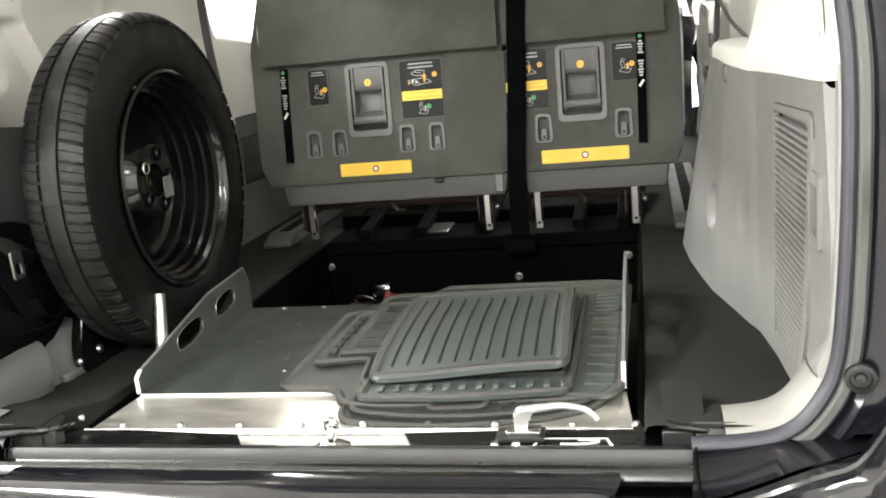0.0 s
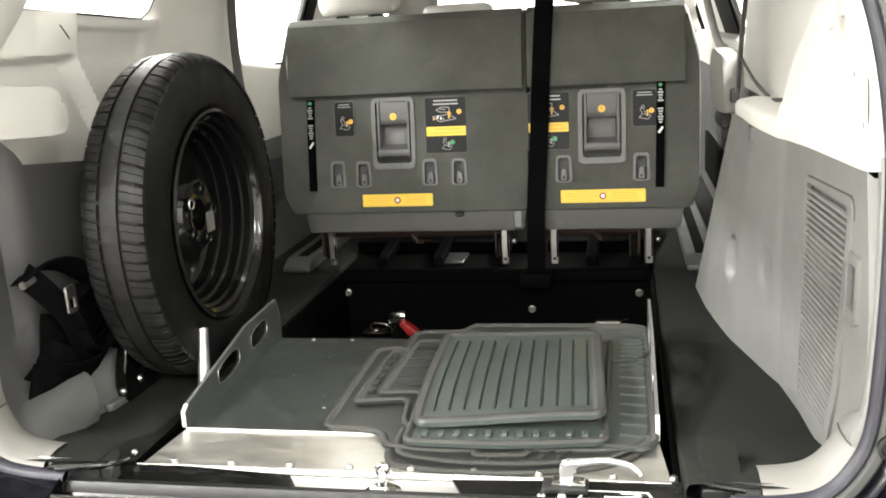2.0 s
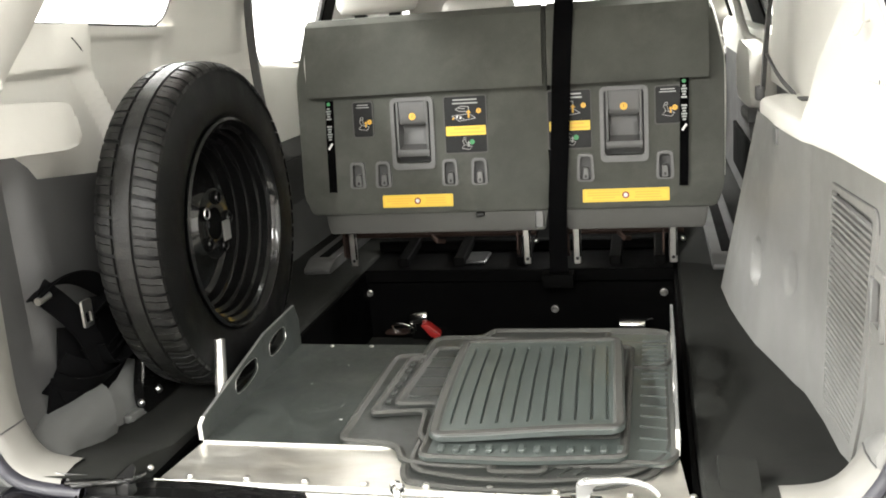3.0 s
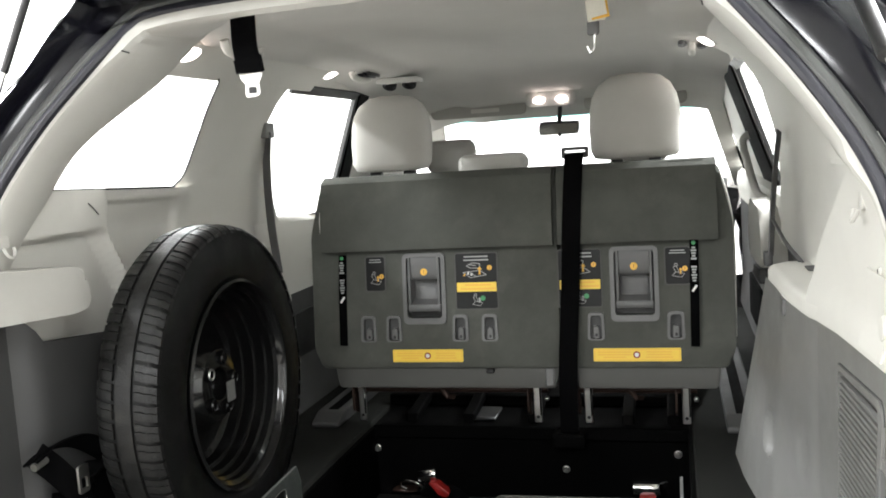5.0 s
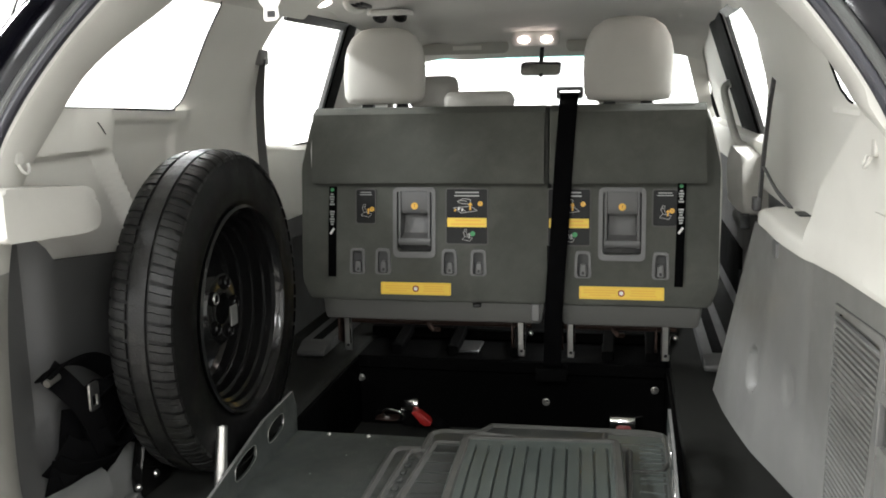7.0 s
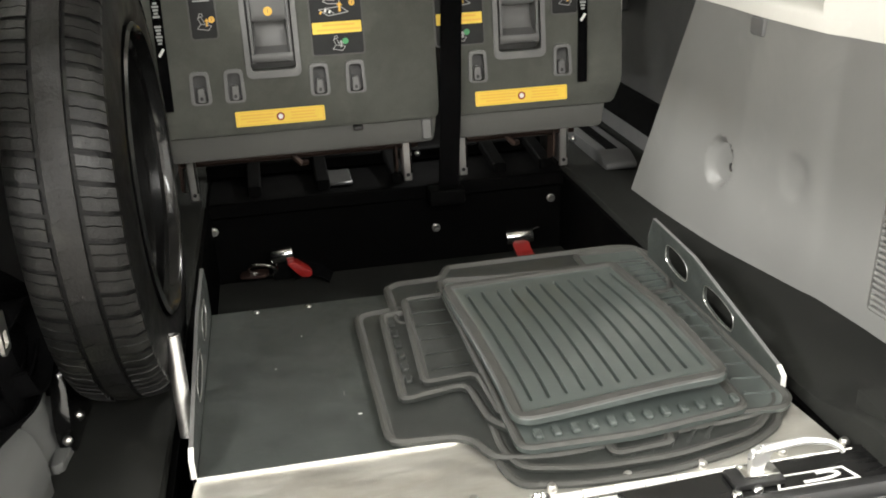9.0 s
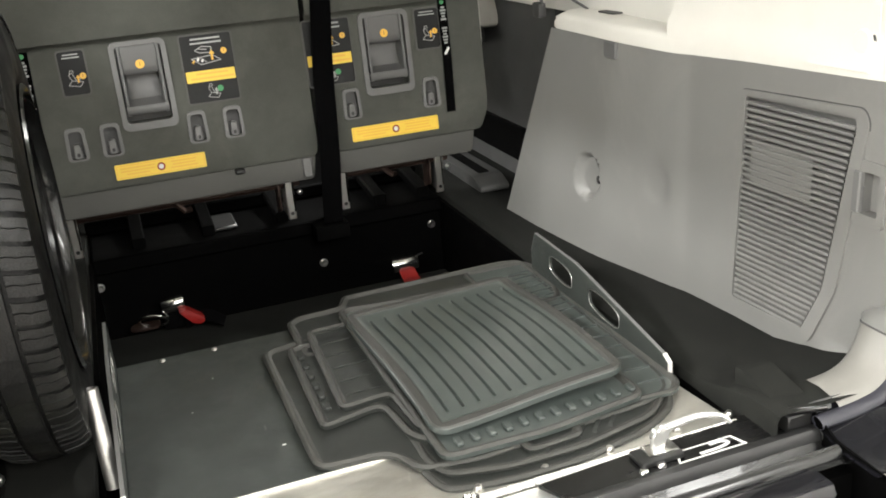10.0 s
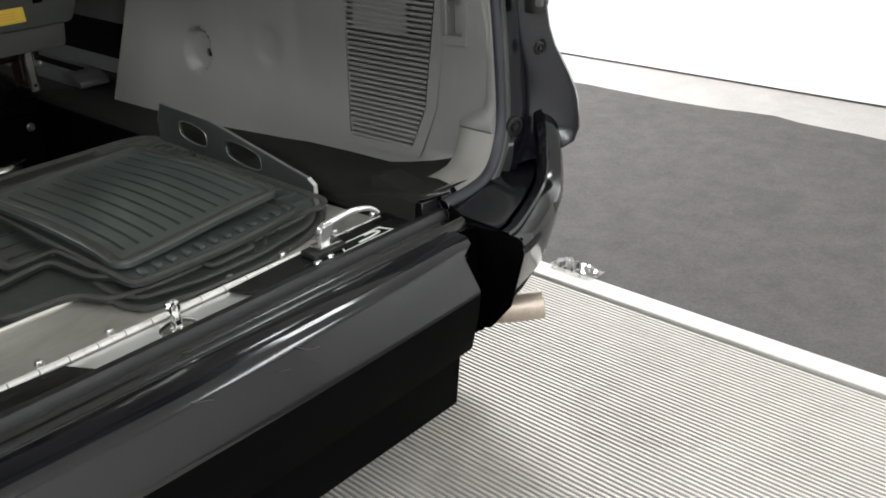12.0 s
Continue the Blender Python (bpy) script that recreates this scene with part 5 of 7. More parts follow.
# ---------------------------------------------------------------- rubber floor mats, stacked on the ramp
def floor_mat(label, outline, z, radius, group="stacked floor mats", ribs=(), pegs=(), rim=0.012, height=0.009, mat=None):
    """A moulded mat: thin tray with a raised, rounded rim; ribs: raised bars as ((x0, y0), (x1, y1))."""
    cx = sum(p[0] for p in outline) / len(outline)
    cy = sum(p[1] for p in outline) / len(outline)
    m = thing("floor_mat", label, "floor mat", (cx, cy, z), group=group)
    o = [Vector(p) for p in round_poly(outline, radius, 4)]
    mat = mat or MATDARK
    n = len(o)
    nrm = []
    for i in range(n):
        d = (o[(i + 1) % n] - o[i - 1]).normalized()
        nrm.append(Vector((d.y, -d.x)))
    area = sum(o[i].x * o[(i + 1) % n].y - o[(i + 1) % n].x * o[i].y for i in range(n))
    sgn = 1.0 if area > 0 else -1.0
    bm = bmesh.new()
    prof = ((0.0, -0.002), (0.001, height * 0.6), (-0.0035, height), (-rim + 0.004, height), (-rim, height * 0.55), (-rim - 0.003, 0.003))
    rings = []
    for off, h in prof:
        rings.append([bm.verts.new((o[i].x + nrm[i].x * sgn * off, o[i].y + nrm[i].y * sgn * off, z + h)) for i in range(n)])
    for a, b in zip(rings, rings[1:]):
        for i in range(n):
            bm.faces.new((a[i], a[(i + 1) % n], b[(i + 1) % n], b[i]))
    bm.faces.new(rings[-1])
    bm.faces.new(rings[0][::-1])
    tray = part("tray", bm, mat, m, sharp=22)
    tray.data.materials.append(MATRIM)
    for p in tray.data.polygons:
        if len(p.vertices) == 4 and p.center.z > z + height * 0.25:
            p.material_index = 1
    for (x0, y0), (x1, y1) in ribs:
        P = [(x0 + (x1 - x0) * t, y0 + (y1 - y0) * t) for t in (0.0, 0.04, 0.25, 0.5, 0.75, 0.96, 1.0)]
        part("rib", strap([(x, y, z + (0.0030 if 0 < i < 6 else 0.0010)) for i, (x, y) in enumerate(P)], (y1 - y0, x0 - x1, 0), 0.0065 if abs(y1 - y0) > abs(x1 - x0) else 0.005, 0.006), mat, m)
    for x, y in pegs:
        part("peg", prism(rrect(x - 0.0065, x + 0.0065, y - 0.012, y + 0.012, 0.005, 2), "z", z + 0.002, z + 0.0095, 0.002, 1), mat, m)
    return m


def moulded_mat(label, corners, z, radius, sag, grooves, rim=0.020, group="stacked floor mats"):
    """A thick four-sided mat with a rounded raised rim and long narrow grooves, built as one sheet with a skirt."""
    a, b, c, d = [Vector(p) for p in corners]
    m = thing("floor_mat", label, "floor mat", tuple((a + b + c + d) / 4) + (z,), group=group)
    wu, wv = (b - a).length, (d - a).length
    n_g, g0, g1, v0, v1 = grooves
    edge = [0.0, 0.0015, 0.004, 0.008, 0.012, 0.016, 0.020, 0.026]
    us = [e / wu for e in edge] + [1 - e / wu for e in edge] + line(0.1, 0.9, 9)
    cent = [g0 + (g1 - g0) * (k + 0.5) / n_g for k in range(n_g)]
    for q in cent:
        us += [q + e / wu for e in (-0.0030, -0.0021, -0.0013, 0.0013, 0.0021, 0.0030)]
    vs = [e / wv for e in edge] + [1 - e / wv for e in edge] + line(0.1, 0.9, 25) + [v0 - 0.012, v0, v0 + 0.01, v1 - 0.01, v1, v1 + 0.012]
    us, vs = sorted(set(us)), sorted(set(vs))

    def rise(e):
        return 0.0 if e > 0.022 else 0.0045 * smooth(0.0215, 0.0165, e) - 0.004 * smooth(0.004, 0.0, e)
    rows, under = [], []
    for v_ in vs:
        row, low = [], []
        for u_ in us:
            du, dv = min(u_, 1 - u_) * wu, min(v_, 1 - v_) * wv
            h = max(rise(du), rise(dv), key=abs) if min(du, dv) < 0.022 else 0.0
            if du < 0.004 or dv < 0.004:
                h = rise(min(du, dv))
            near = min(abs(u_ - q) for q in cent) * wu
            if v0 - 0.012 < v_ < v1 + 0.012:
                h -= 0.0060 * smooth(0.0030, 0.0013, near) * smooth(v0 - 0.012, v0 + 0.004, v_) * smooth(v1 + 0.012, v1 - 0.004, v_)
            # corners drawn in to a round
            pu, pv = u_, v_
            if du < radius and dv < radius:
                X, Y = 1 - du / radius, 1 - dv / radius
                X2, Y2 = X * math.sqrt(1 - Y * Y / 2), Y * math.sqrt(1 - X * X / 2)
                eu, ev = radius * (1 - X2) / wu, radius * (1 - Y2) / wv
                pu, pv = (eu if u_ < 0.5 else 1 - eu), (ev if v_ < 0.5 else 1 - ev)
            p = (a * (1 - pu) + b * pu) * (1 - pv) + (d * (1 - pu) + c * pu) * pv
            row.append((p.x, p.y, z + h + sag(p.x, p.y)))
            low.append((p.x, p.y, z - 0.0085 + sag(p.x, p.y)))
        rows.append(row)
        under.append(low)
    bm = sheet(under, bm=sheet(rows))
    rim_top = rows[0] + [r[-1] for r in rows] + rows[-1][::-1] + [r[0] for r in rows[::-1]]
    rim_low = under[0] + [r[-1] for r in under] + under[-1][::-1] + [r[0] for r in under[::-1]]
    sheet([rim_top, rim_low], bm=bm)
    tray = part("tray", bm, MAT, m, sharp=40)
    tray.data.materials.append(MATRIM)
    for p in tray.data.polygons:
        lift = p.center.z - z - sag(p.center.x, p.center.y)
        if lift > 0.0016 or lift < -0.0064:
            p.material_index = 1
    return m


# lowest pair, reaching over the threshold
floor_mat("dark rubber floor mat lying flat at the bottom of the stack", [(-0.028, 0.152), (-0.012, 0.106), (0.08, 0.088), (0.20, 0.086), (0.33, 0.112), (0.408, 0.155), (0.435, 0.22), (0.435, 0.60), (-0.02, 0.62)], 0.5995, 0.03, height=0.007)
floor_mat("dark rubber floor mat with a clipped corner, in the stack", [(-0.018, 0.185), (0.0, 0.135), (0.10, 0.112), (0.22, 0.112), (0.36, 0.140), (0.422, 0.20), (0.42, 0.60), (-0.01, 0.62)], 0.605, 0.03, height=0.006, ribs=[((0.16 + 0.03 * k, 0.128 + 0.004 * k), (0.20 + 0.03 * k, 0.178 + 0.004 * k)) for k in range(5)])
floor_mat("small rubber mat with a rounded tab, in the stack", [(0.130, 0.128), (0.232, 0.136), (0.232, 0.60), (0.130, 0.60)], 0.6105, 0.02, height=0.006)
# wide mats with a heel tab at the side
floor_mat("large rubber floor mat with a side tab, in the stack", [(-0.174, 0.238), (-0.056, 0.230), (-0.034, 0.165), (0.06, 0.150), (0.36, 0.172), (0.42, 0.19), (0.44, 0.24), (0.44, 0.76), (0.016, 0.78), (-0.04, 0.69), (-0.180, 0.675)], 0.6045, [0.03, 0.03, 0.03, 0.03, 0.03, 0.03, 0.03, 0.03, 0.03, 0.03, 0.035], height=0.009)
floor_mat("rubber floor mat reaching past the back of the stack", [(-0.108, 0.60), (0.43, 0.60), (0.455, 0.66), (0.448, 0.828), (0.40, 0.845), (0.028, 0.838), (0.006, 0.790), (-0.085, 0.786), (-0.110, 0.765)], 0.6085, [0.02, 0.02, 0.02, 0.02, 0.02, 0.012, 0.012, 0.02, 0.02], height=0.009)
floor_mat("rubber floor mat with cross ridges along its edge", [(0.30, 0.182), (0.428, 0.178), (0.450, 0.205), (0.458, 0.800), (0.440, 0.822), (0.30, 0.825)], 0.6100, 0.022, rim=0.010, height=0.008,
          mat=MAT, ribs=[((0.385, 0.232 + 0.046 * k), (0.432, 0.226 + 0.046 * k)) for k in range(7)] + [((0.385, 0.548 + 0.027 * k), (0.438, 0.552 + 0.027 * k)) for k in range(9)])
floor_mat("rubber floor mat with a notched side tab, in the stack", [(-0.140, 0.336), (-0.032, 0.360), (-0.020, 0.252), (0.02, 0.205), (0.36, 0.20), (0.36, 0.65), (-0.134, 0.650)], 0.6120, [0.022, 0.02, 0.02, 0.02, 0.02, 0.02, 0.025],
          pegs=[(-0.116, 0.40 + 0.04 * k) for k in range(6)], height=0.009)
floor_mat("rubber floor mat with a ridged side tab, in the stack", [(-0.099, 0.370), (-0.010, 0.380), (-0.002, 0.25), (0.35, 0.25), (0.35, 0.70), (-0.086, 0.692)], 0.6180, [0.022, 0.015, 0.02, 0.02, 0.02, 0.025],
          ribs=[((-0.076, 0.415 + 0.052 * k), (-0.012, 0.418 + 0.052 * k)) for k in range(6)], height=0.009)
floor_mat("ribbed rubber floor mat second from the top", [(0.003, 0.153), (0.18, 0.150), (0.366, 0.176), (0.368, 0.70), (0.012, 0.752), (-0.008, 0.735)], 0.6200, [0.026, 0.03, 0.026, 0.02, 0.03, 0.02], pegs=[(0.040 + 0.0285 * k, 0.188 + 0.0016 * k) for k in range(12)], height=0.010, mat=MAT)
wave = lambda x, y: 0.014 * (x - 0.18) + 0.0060 * (1 - math.cos(2 * math.pi * (y - 0.20) / 0.46)) * (0.55 + 1.1 * x) - 0.010 * smooth(0.30, 0.20, y) * smooth(0.30, 0.05, x)
moulded_mat("long-grooved rubber floor mat on top of the stack", [(0.010, 0.204), (0.362, 0.226), (0.343, 0.682), (-0.012, 0.672)], 0.6500, 0.032, wave, (11, 0.07, 0.95, 0.10, 0.88))

# ---------------------------------------------------------------- right side panel details
vent = [(0.420, 1.040), (0.135, 1.052), (0.122, 1.030), (0.160, 0.735), (0.212, 0.612), (0.435, 0.606)]


def on_right(y, z, lift=0.0):
    return (wall_x(y, z, 1) - lift, y, z)


lower = next(o for o in rp.children if o.name.startswith("lower_panel"))
bm = bmesh.new()
bm.from_mesh(lower.data)
hole = [f for f in bm.faces if f.calc_center_median().y < 0.410 and 0.634 < f.calc_center_median().z < 1.030 and f.calc_center_median().y > interp(f.calc_center_median().z, (0.632, 0.725, 1.02), (0.226, 0.184, 0.140))]
hole += [f for f in bm.faces if 0.090 < f.calc_center_median().y < 0.128 and 0.884 < f.calc_center_median().z < 0.954]
bmesh.ops.delete(bm, geom=hole, context="FACES")
bm.to_mesh(lower.data)
bm.free()
vo, vi = round_poly(vent, 0.018, 4), round_poly([(0.402, 1.030), (0.150, 1.038), (0.145, 1.020), (0.190, 0.725), (0.232, 0.632), (0.415, 0.628)], 0.010, 4)
bm = bmesh.new()
q = [[bm.verts.new(on_right(y, z, l)) for y, z in rr] for rr, l in ((vo, -0.002), (vo, 0.0046), (vi, 0.0046), (vi, -0.004))]
for a, b in zip(q, q[1:]):
    for i in range(len(vo)):
        bm.faces.new((a[i], a[(i + 1) % len(vo)], b[(i + 1) % len(vo)], b[i]))
vf = part("vent_frame", bm, GREY, rp, "grey vent frame")
gap = [p for p in vo if p[1] > 1.0]
part("frame_gap", tube([on_right(y, z, 0.0005) for y, z in sorted(gap)], 0.0016, 6), CHARCOAL, rp)
# Dark sheet behind the slats puts the shade between them into colour.
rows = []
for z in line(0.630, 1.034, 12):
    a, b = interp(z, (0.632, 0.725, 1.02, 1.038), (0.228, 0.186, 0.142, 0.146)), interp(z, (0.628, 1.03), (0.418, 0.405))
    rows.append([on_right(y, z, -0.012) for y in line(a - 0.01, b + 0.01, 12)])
part("vent_shadow", sheet(rows), DKGREY, vf, "dark sheet for the shade behind the louvres")
for k in range(35):
    z = 0.634 + k * (1.018 - 0.634) / 34
    a = interp(z, (0.632, 0.725, 1.02, 1.038), (0.231, 0.189, 0.145, 0.150)) + 0.004
    b = interp(z, (0.628, 1.03), (0.415, 0.402)) - 0.004
    bm = bmesh.new()
    rows = []
    for y in line(a, b, 7):
        X = wall_x(y, z, 1)
        rows.append([(X + 0.0060, y, z - 0.0020), (X - 0.0020, y, z - 0.0034), (X - 0.0042, y, z - 0.0026), (X - 0.0042, y, z + 0.0022), (X - 0.0020, y, z + 0.0030), (X + 0.0060, y, z + 0.0014)])
    part("slat", sheet(rows), GREY, vf)
rows = [[on_right(y, z, -0.0005) for y in line(0.235, 0.385, 5)] for z in line(0.870, 0.945, 3)]
part("vent_blank", sheet(rows, 0.001), GREY, vf)
lt = part("latch_frame", ring_prism(rrect(0.080, 0.150, 0.866, 0.972, 0.008), rrect(0.091, 0.127, 0.884, 0.954, 0.004), "x", 0.734, 0.7262), GREY, rp, "recessed panel latch")
bm = box(0.7275, 0.750, 0.0905, 0.1275, 0.8835, 0.9545)
bmesh.ops.delete(bm, geom=[f for f in bm.faces if f.calc_center_median().x < 0.728], context="FACES")
part("latch_recess", bm, GREY, lt)
part("latch", prism(rrect(0.126, 0.142, 0.884, 0.954, 0.003), "x", 0.734, 0.7215, 0.002, 1), HANDLE, lt)
# round cup recess, dimple, belt slot
part("cup_hole", lathe([(0, 0.004), (0.009, 0.003), (0.009, -0.004)], (wall_x(0.842, 0.765, 1) + 0.019, 0.842, 0.765), (-1, 0.2, 0), 14), BLACK, rp)
part("clip_slot", prism(rrect(0.775, 0.825, 1.050, 1.086, 0.006), "x", wall_x(0.80, 1.07, 1) - 0.004, wall_x(0.80, 1.07, 1) + 0.02, 0.002, 1), DKGREY, rp)
# socket cover above the vent
def skin_x(y, z):
    """The pillar skin's inner face."""
    xc, yc = crease(z)
    y0 = mouth(z) + 0.003
    w_ = min(1.0, max(0.0, (y - y0) / (yc - y0)))
    x0 = interp(z, (1.085, 1.15, 1.30, 1.40, 1.43), (0.744, 0.748, 0.738, 0.708, 0.694))
    bow = x0 + (xc - x0) * (0.30 * w_ + 0.70 * w_ * w_)
    flat = wall_x(y, 1.085, 1) - 0.001
    return flat + (bow - flat) * smooth(0.0, 0.22, (z - 1.085) / 0.345)


cap = part("socket_plate", sheet([[(skin_x(y, z) - 0.0025, y, z) for y in line(0.134, 0.260, 8)] for z in line(1.106, 1.225, 8)], 0.0035), BEIGE, rp, "beige socket plate")
part("socket_gap", lathe([(0.0165, 0.0035), (0.0235, 0.0035), (0.0235, 0.0)], (skin_x(0.160, 1.149) - 0.002, 0.160, 1.149), (-1, 0, 0.05), 24), CHARCOAL, cap)
part("socket_cap", lathe([(0, 0.009), (0.017, 0.009), (0.020, 0.006), (0.0205, -0.004)], (skin_x(0.160, 1.149) - 0.002, 0.1625, 1.150), (-1, 0, 0.05), 24), BEIGE, cap)
# lashing ring and small clips on the pillars
for sgn in (-1, 1):
    y, z = 0.262, 1.318
    x = skin_x(y, z) if sgn > 0 else 0.722
    y = y if sgn > 0 else 0.178
    hk = thing("pillar_hook", "small pale plastic lashing hook on the pillar trim", "hook", (sgn * x, y, z - 0.02), group="pillar hooks")
    part("hook_base", prism(rrect(y - 0.011, y + 0.011, z - 0.006, z + 0.030, 0.006), "x", sgn * (x + 0.01), sgn * (x - 0.005), 0.002, 1), TRIMBEIGE, hk)
    part("hook_loop", tube([(sgn * (x - 0.010 - 0.006 * math.sin(a)), y + 0.013 * math.cos(a), z - 0.004 - 0.018 * math.sin(a)) for a in line(0.0, math.pi, 11)], 0.0034, 8), TRIMBEIGE, hk)
for y, z in ((0.198, 1.226), (0.165, 1.185)):
    x = skin_x(y, z)
    cp = thing("trim_clip", "small round beige trim clip on the pillar skin", "clip", (x, y, z), group="trim clips")
    part("clip_head", lathe([(0, 0.004), (0.007, 0.0035), (0.009, 0.0), (0.009, -0.004)], (x, y, z), (-1, 0, 0), 14), TRIMBEIGE, cp)
    part("clip_slot", prism(rrect(y - 0.0018, y + 0.0018, z - 0.005, z + 0.005, 0.0015), "x", x - 0.0038, x - 0.0046), CHARCOAL, cp)

# ---------------------------------------------------------------- sill ends: black covers on both sides
def sill_end_cover(sgn, edge, lip):
    ce = thing("sill_end_cover", "black rubber-edged cover at the end of the sill", "cover", (sgn * 0.53, 0.04, 0.62), group="sill end covers")
    part("cover_top", prism(round_poly(edge, 0.006), "z", 0.634, 0.641, 0.002, 1), BLACK, ce)
    part("cover_lip", tube(spline(lip, 5), lambda t: 0.0045 + 0.0025 * math.sin(math.pi * t), 10), SCUFFED, ce)
    xs = [p[0] for p in lip]
    part("cover_front", box(min(xs) + 0.006, max(xs) - 0.004, 0.004, 0.03, 0.606, 0.634, 0.002, 1), BLACK, ce)
    return ce


ce = sill_end_cover(-1, [(-0.462, 0.012), (-0.56, -0.022), (-0.592, 0.018), (-0.590, 0.055), (-0.484, 0.060)], [(-0.464, 0.050, 0.630), (-0.470, 0.018, 0.634), (-0.51, 0.000, 0.637), (-0.575, -0.014, 0.640)])
part("side_bolt", ball((-0.472, 0.085, 0.622), 0.006), STEEL, ce)
ce = sill_end_cover(1, [(0.501, 0.040), (0.515, 0.016), (0.570, -0.006), (0.576, 0.070), (0.548, 0.078), (0.505, 0.076)], [(0.500, 0.060, 0.632), (0.502, 0.036, 0.636), (0.516, 0.014, 0.639), (0.540, 0.004, 0.640), (0.568, -0.004, 0.640)])
part("cover_block", prism(round_poly([(0.024, 0.606), (0.136, 0.606), (0.138, 0.659), (0.118, 0.660), (0.030, 0.641)], 0.005), "x", 0.507, 0.566, 0.004, 2), CARPET, ce, "carpeted block at the sill's end")
part("side_bolt", ball((0.505, 0.100, 0.622), 0.006), STEEL, ce)

# ---------------------------------------------------------------- left corner: grey cover, bracket, tube, straps
jc = thing("corner_cover", "smooth light grey moulded cover in the side corner", "cover", (-0.65, 0.18, 0.61))
rows = []
for y, prof in ((0.03, ((-0.640, 0.640), (-0.68, 0.648), (-0.72, 0.655), (-0.775, 0.662))), (0.07, ((-0.622, 0.636), (-0.662, 0.652), (-0.71, 0.664), (-0.775, 0.672))),
                (0.12, ((-0.634, 0.620), (-0.660, 0.656), (-0.700, 0.678), (-0.775, 0.685))), (0.19, ((-0.643, 0.607), (-0.656, 0.662), (-0.686, 0.694), (-0.775, 0.700))),
                (0.245, ((-0.638, 0.606), (-0.646, 0.662), (-0.676, 0.702), (-0.775, 0.710))), (0.272, ((-0.652, 0.606), (-0.676, 0.640), (-0.706, 0.676), (-0.775, 0.700))),
                (0.315, ((-0.648, 0.606), (-0.664, 0.654), (-0.692, 0.700), (-0.775, 0.712))), (0.350, ((-0.641, 0.606), (-0.651, 0.668), (-0.668, 0.716), (-0.775, 0.730))), (0.39, ((-0.650, 0.606), (-0.660, 0.660), (-0.678, 0.706), (-0.775, 0.72)))):
    P = spline([(x, y + 0.03 * (z - 0.61) / 0.1, z) for x, z in prof], 4)
    rows.append(P)
part("moulding", sheet(rows), COVER, jc)
part("moulding_step", prism(round_poly([(-0.650, 0.285), (-0.634, 0.290), (-0.626, 0.350), (-0.655, 0.355)], 0.006), "z", 0.606, 0.622, 0.003, 2), COVER, jc)
br = thing("wheel_bracket", "black steel bracket with two bright bolts under the spare wheel", "bracket", (-0.64, 0.39, 0.61))
part("plate", prism(round_poly([(0.33, 0.606), (0.46, 0.606), (0.47, 0.72), (0.36, 0.745), (0.330, 0.66)], 0.02), "x", -0.645, -0.622, 0.003, 1), BLACKPAINT, br)
part("bolt", ball((-0.624, 0.388, 0.640), 0.010), STEEL, br)
part("bolt", ball((-0.630, 0.330, 0.634), 0.008), STEEL, br)
tb = thing("steel_tube", "short bright steel tube standing beside the ramp", "tube", (-0.47, 0.39, 0.606))
pp = lathe([(0.0, -0.01), (0.0125, -0.01), (0.0125, 0.149), (0.0105, 0.150), (0.0105, 0.12), (0.0, 0.12)], (-0.4655, 0.360, 0.606), (-0.035, 0.25, 0.968), 24)
part("pipe", pp, STEEL, tb)
sb = thing("strap_bundle", "tangled black webbing straps with a pale metal buckle", "strap", (-0.68, 0.27, 0.62))
rnd = random.Random(4)
for P, side, w in (([(-0.705, 0.160, 0.915), (-0.695, 0.21, 0.932), (-0.685, 0.28, 0.922), (-0.672, 0.345, 0.875), (-0.664, 0.40, 0.82), (-0.662, 0.40, 0.74), (-0.665, 0.37, 0.69)], (1, 0.3, 0.5), 0.048),
                   ([(-0.698, 0.17, 0.93), (-0.682, 0.205, 0.885), (-0.664, 0.235, 0.83), (-0.660, 0.26, 0.77), (-0.668, 0.30, 0.72), (-0.675, 0.34, 0.70)], (0.2, 1, 0.3), 0.050),
                   ([(-0.672, 0.255, 0.86), (-0.656, 0.30, 0.875), (-0.650, 0.345, 0.84), (-0.652, 0.36, 0.785), (-0.656, 0.325, 0.745), (-0.660, 0.275, 0.745), (-0.664, 0.25, 0.79)], (1, 0.15, 0.1), 0.052),
                   ([(-0.700, 0.19, 0.775), (-0.680, 0.23, 0.745), (-0.662, 0.285, 0.735), (-0.658, 0.34, 0.755), (-0.664, 0.385, 0.79), (-0.676, 0.40, 0.84)], (0.3, 0.4, 1), 0.050),
                   ([(-0.712, 0.17, 0.745), (-0.690, 0.20, 0.722), (-0.668, 0.25, 0.712), (-0.664, 0.31, 0.715), (-0.672, 0.36, 0.73)], (0.8, 0.1, 0.7), 0.060),
                   ([(-0.705, 0.18, 0.72), (-0.690, 0.23, 0.735), (-0.676, 0.29, 0.76), (-0.672, 0.33, 0.81), (-0.680, 0.33, 0.86)], (0.4, 0.8, -0.5), 0.050)):
    part("webbing", strap(spline(P, 7), side, w, 0.004), WEB, sb)
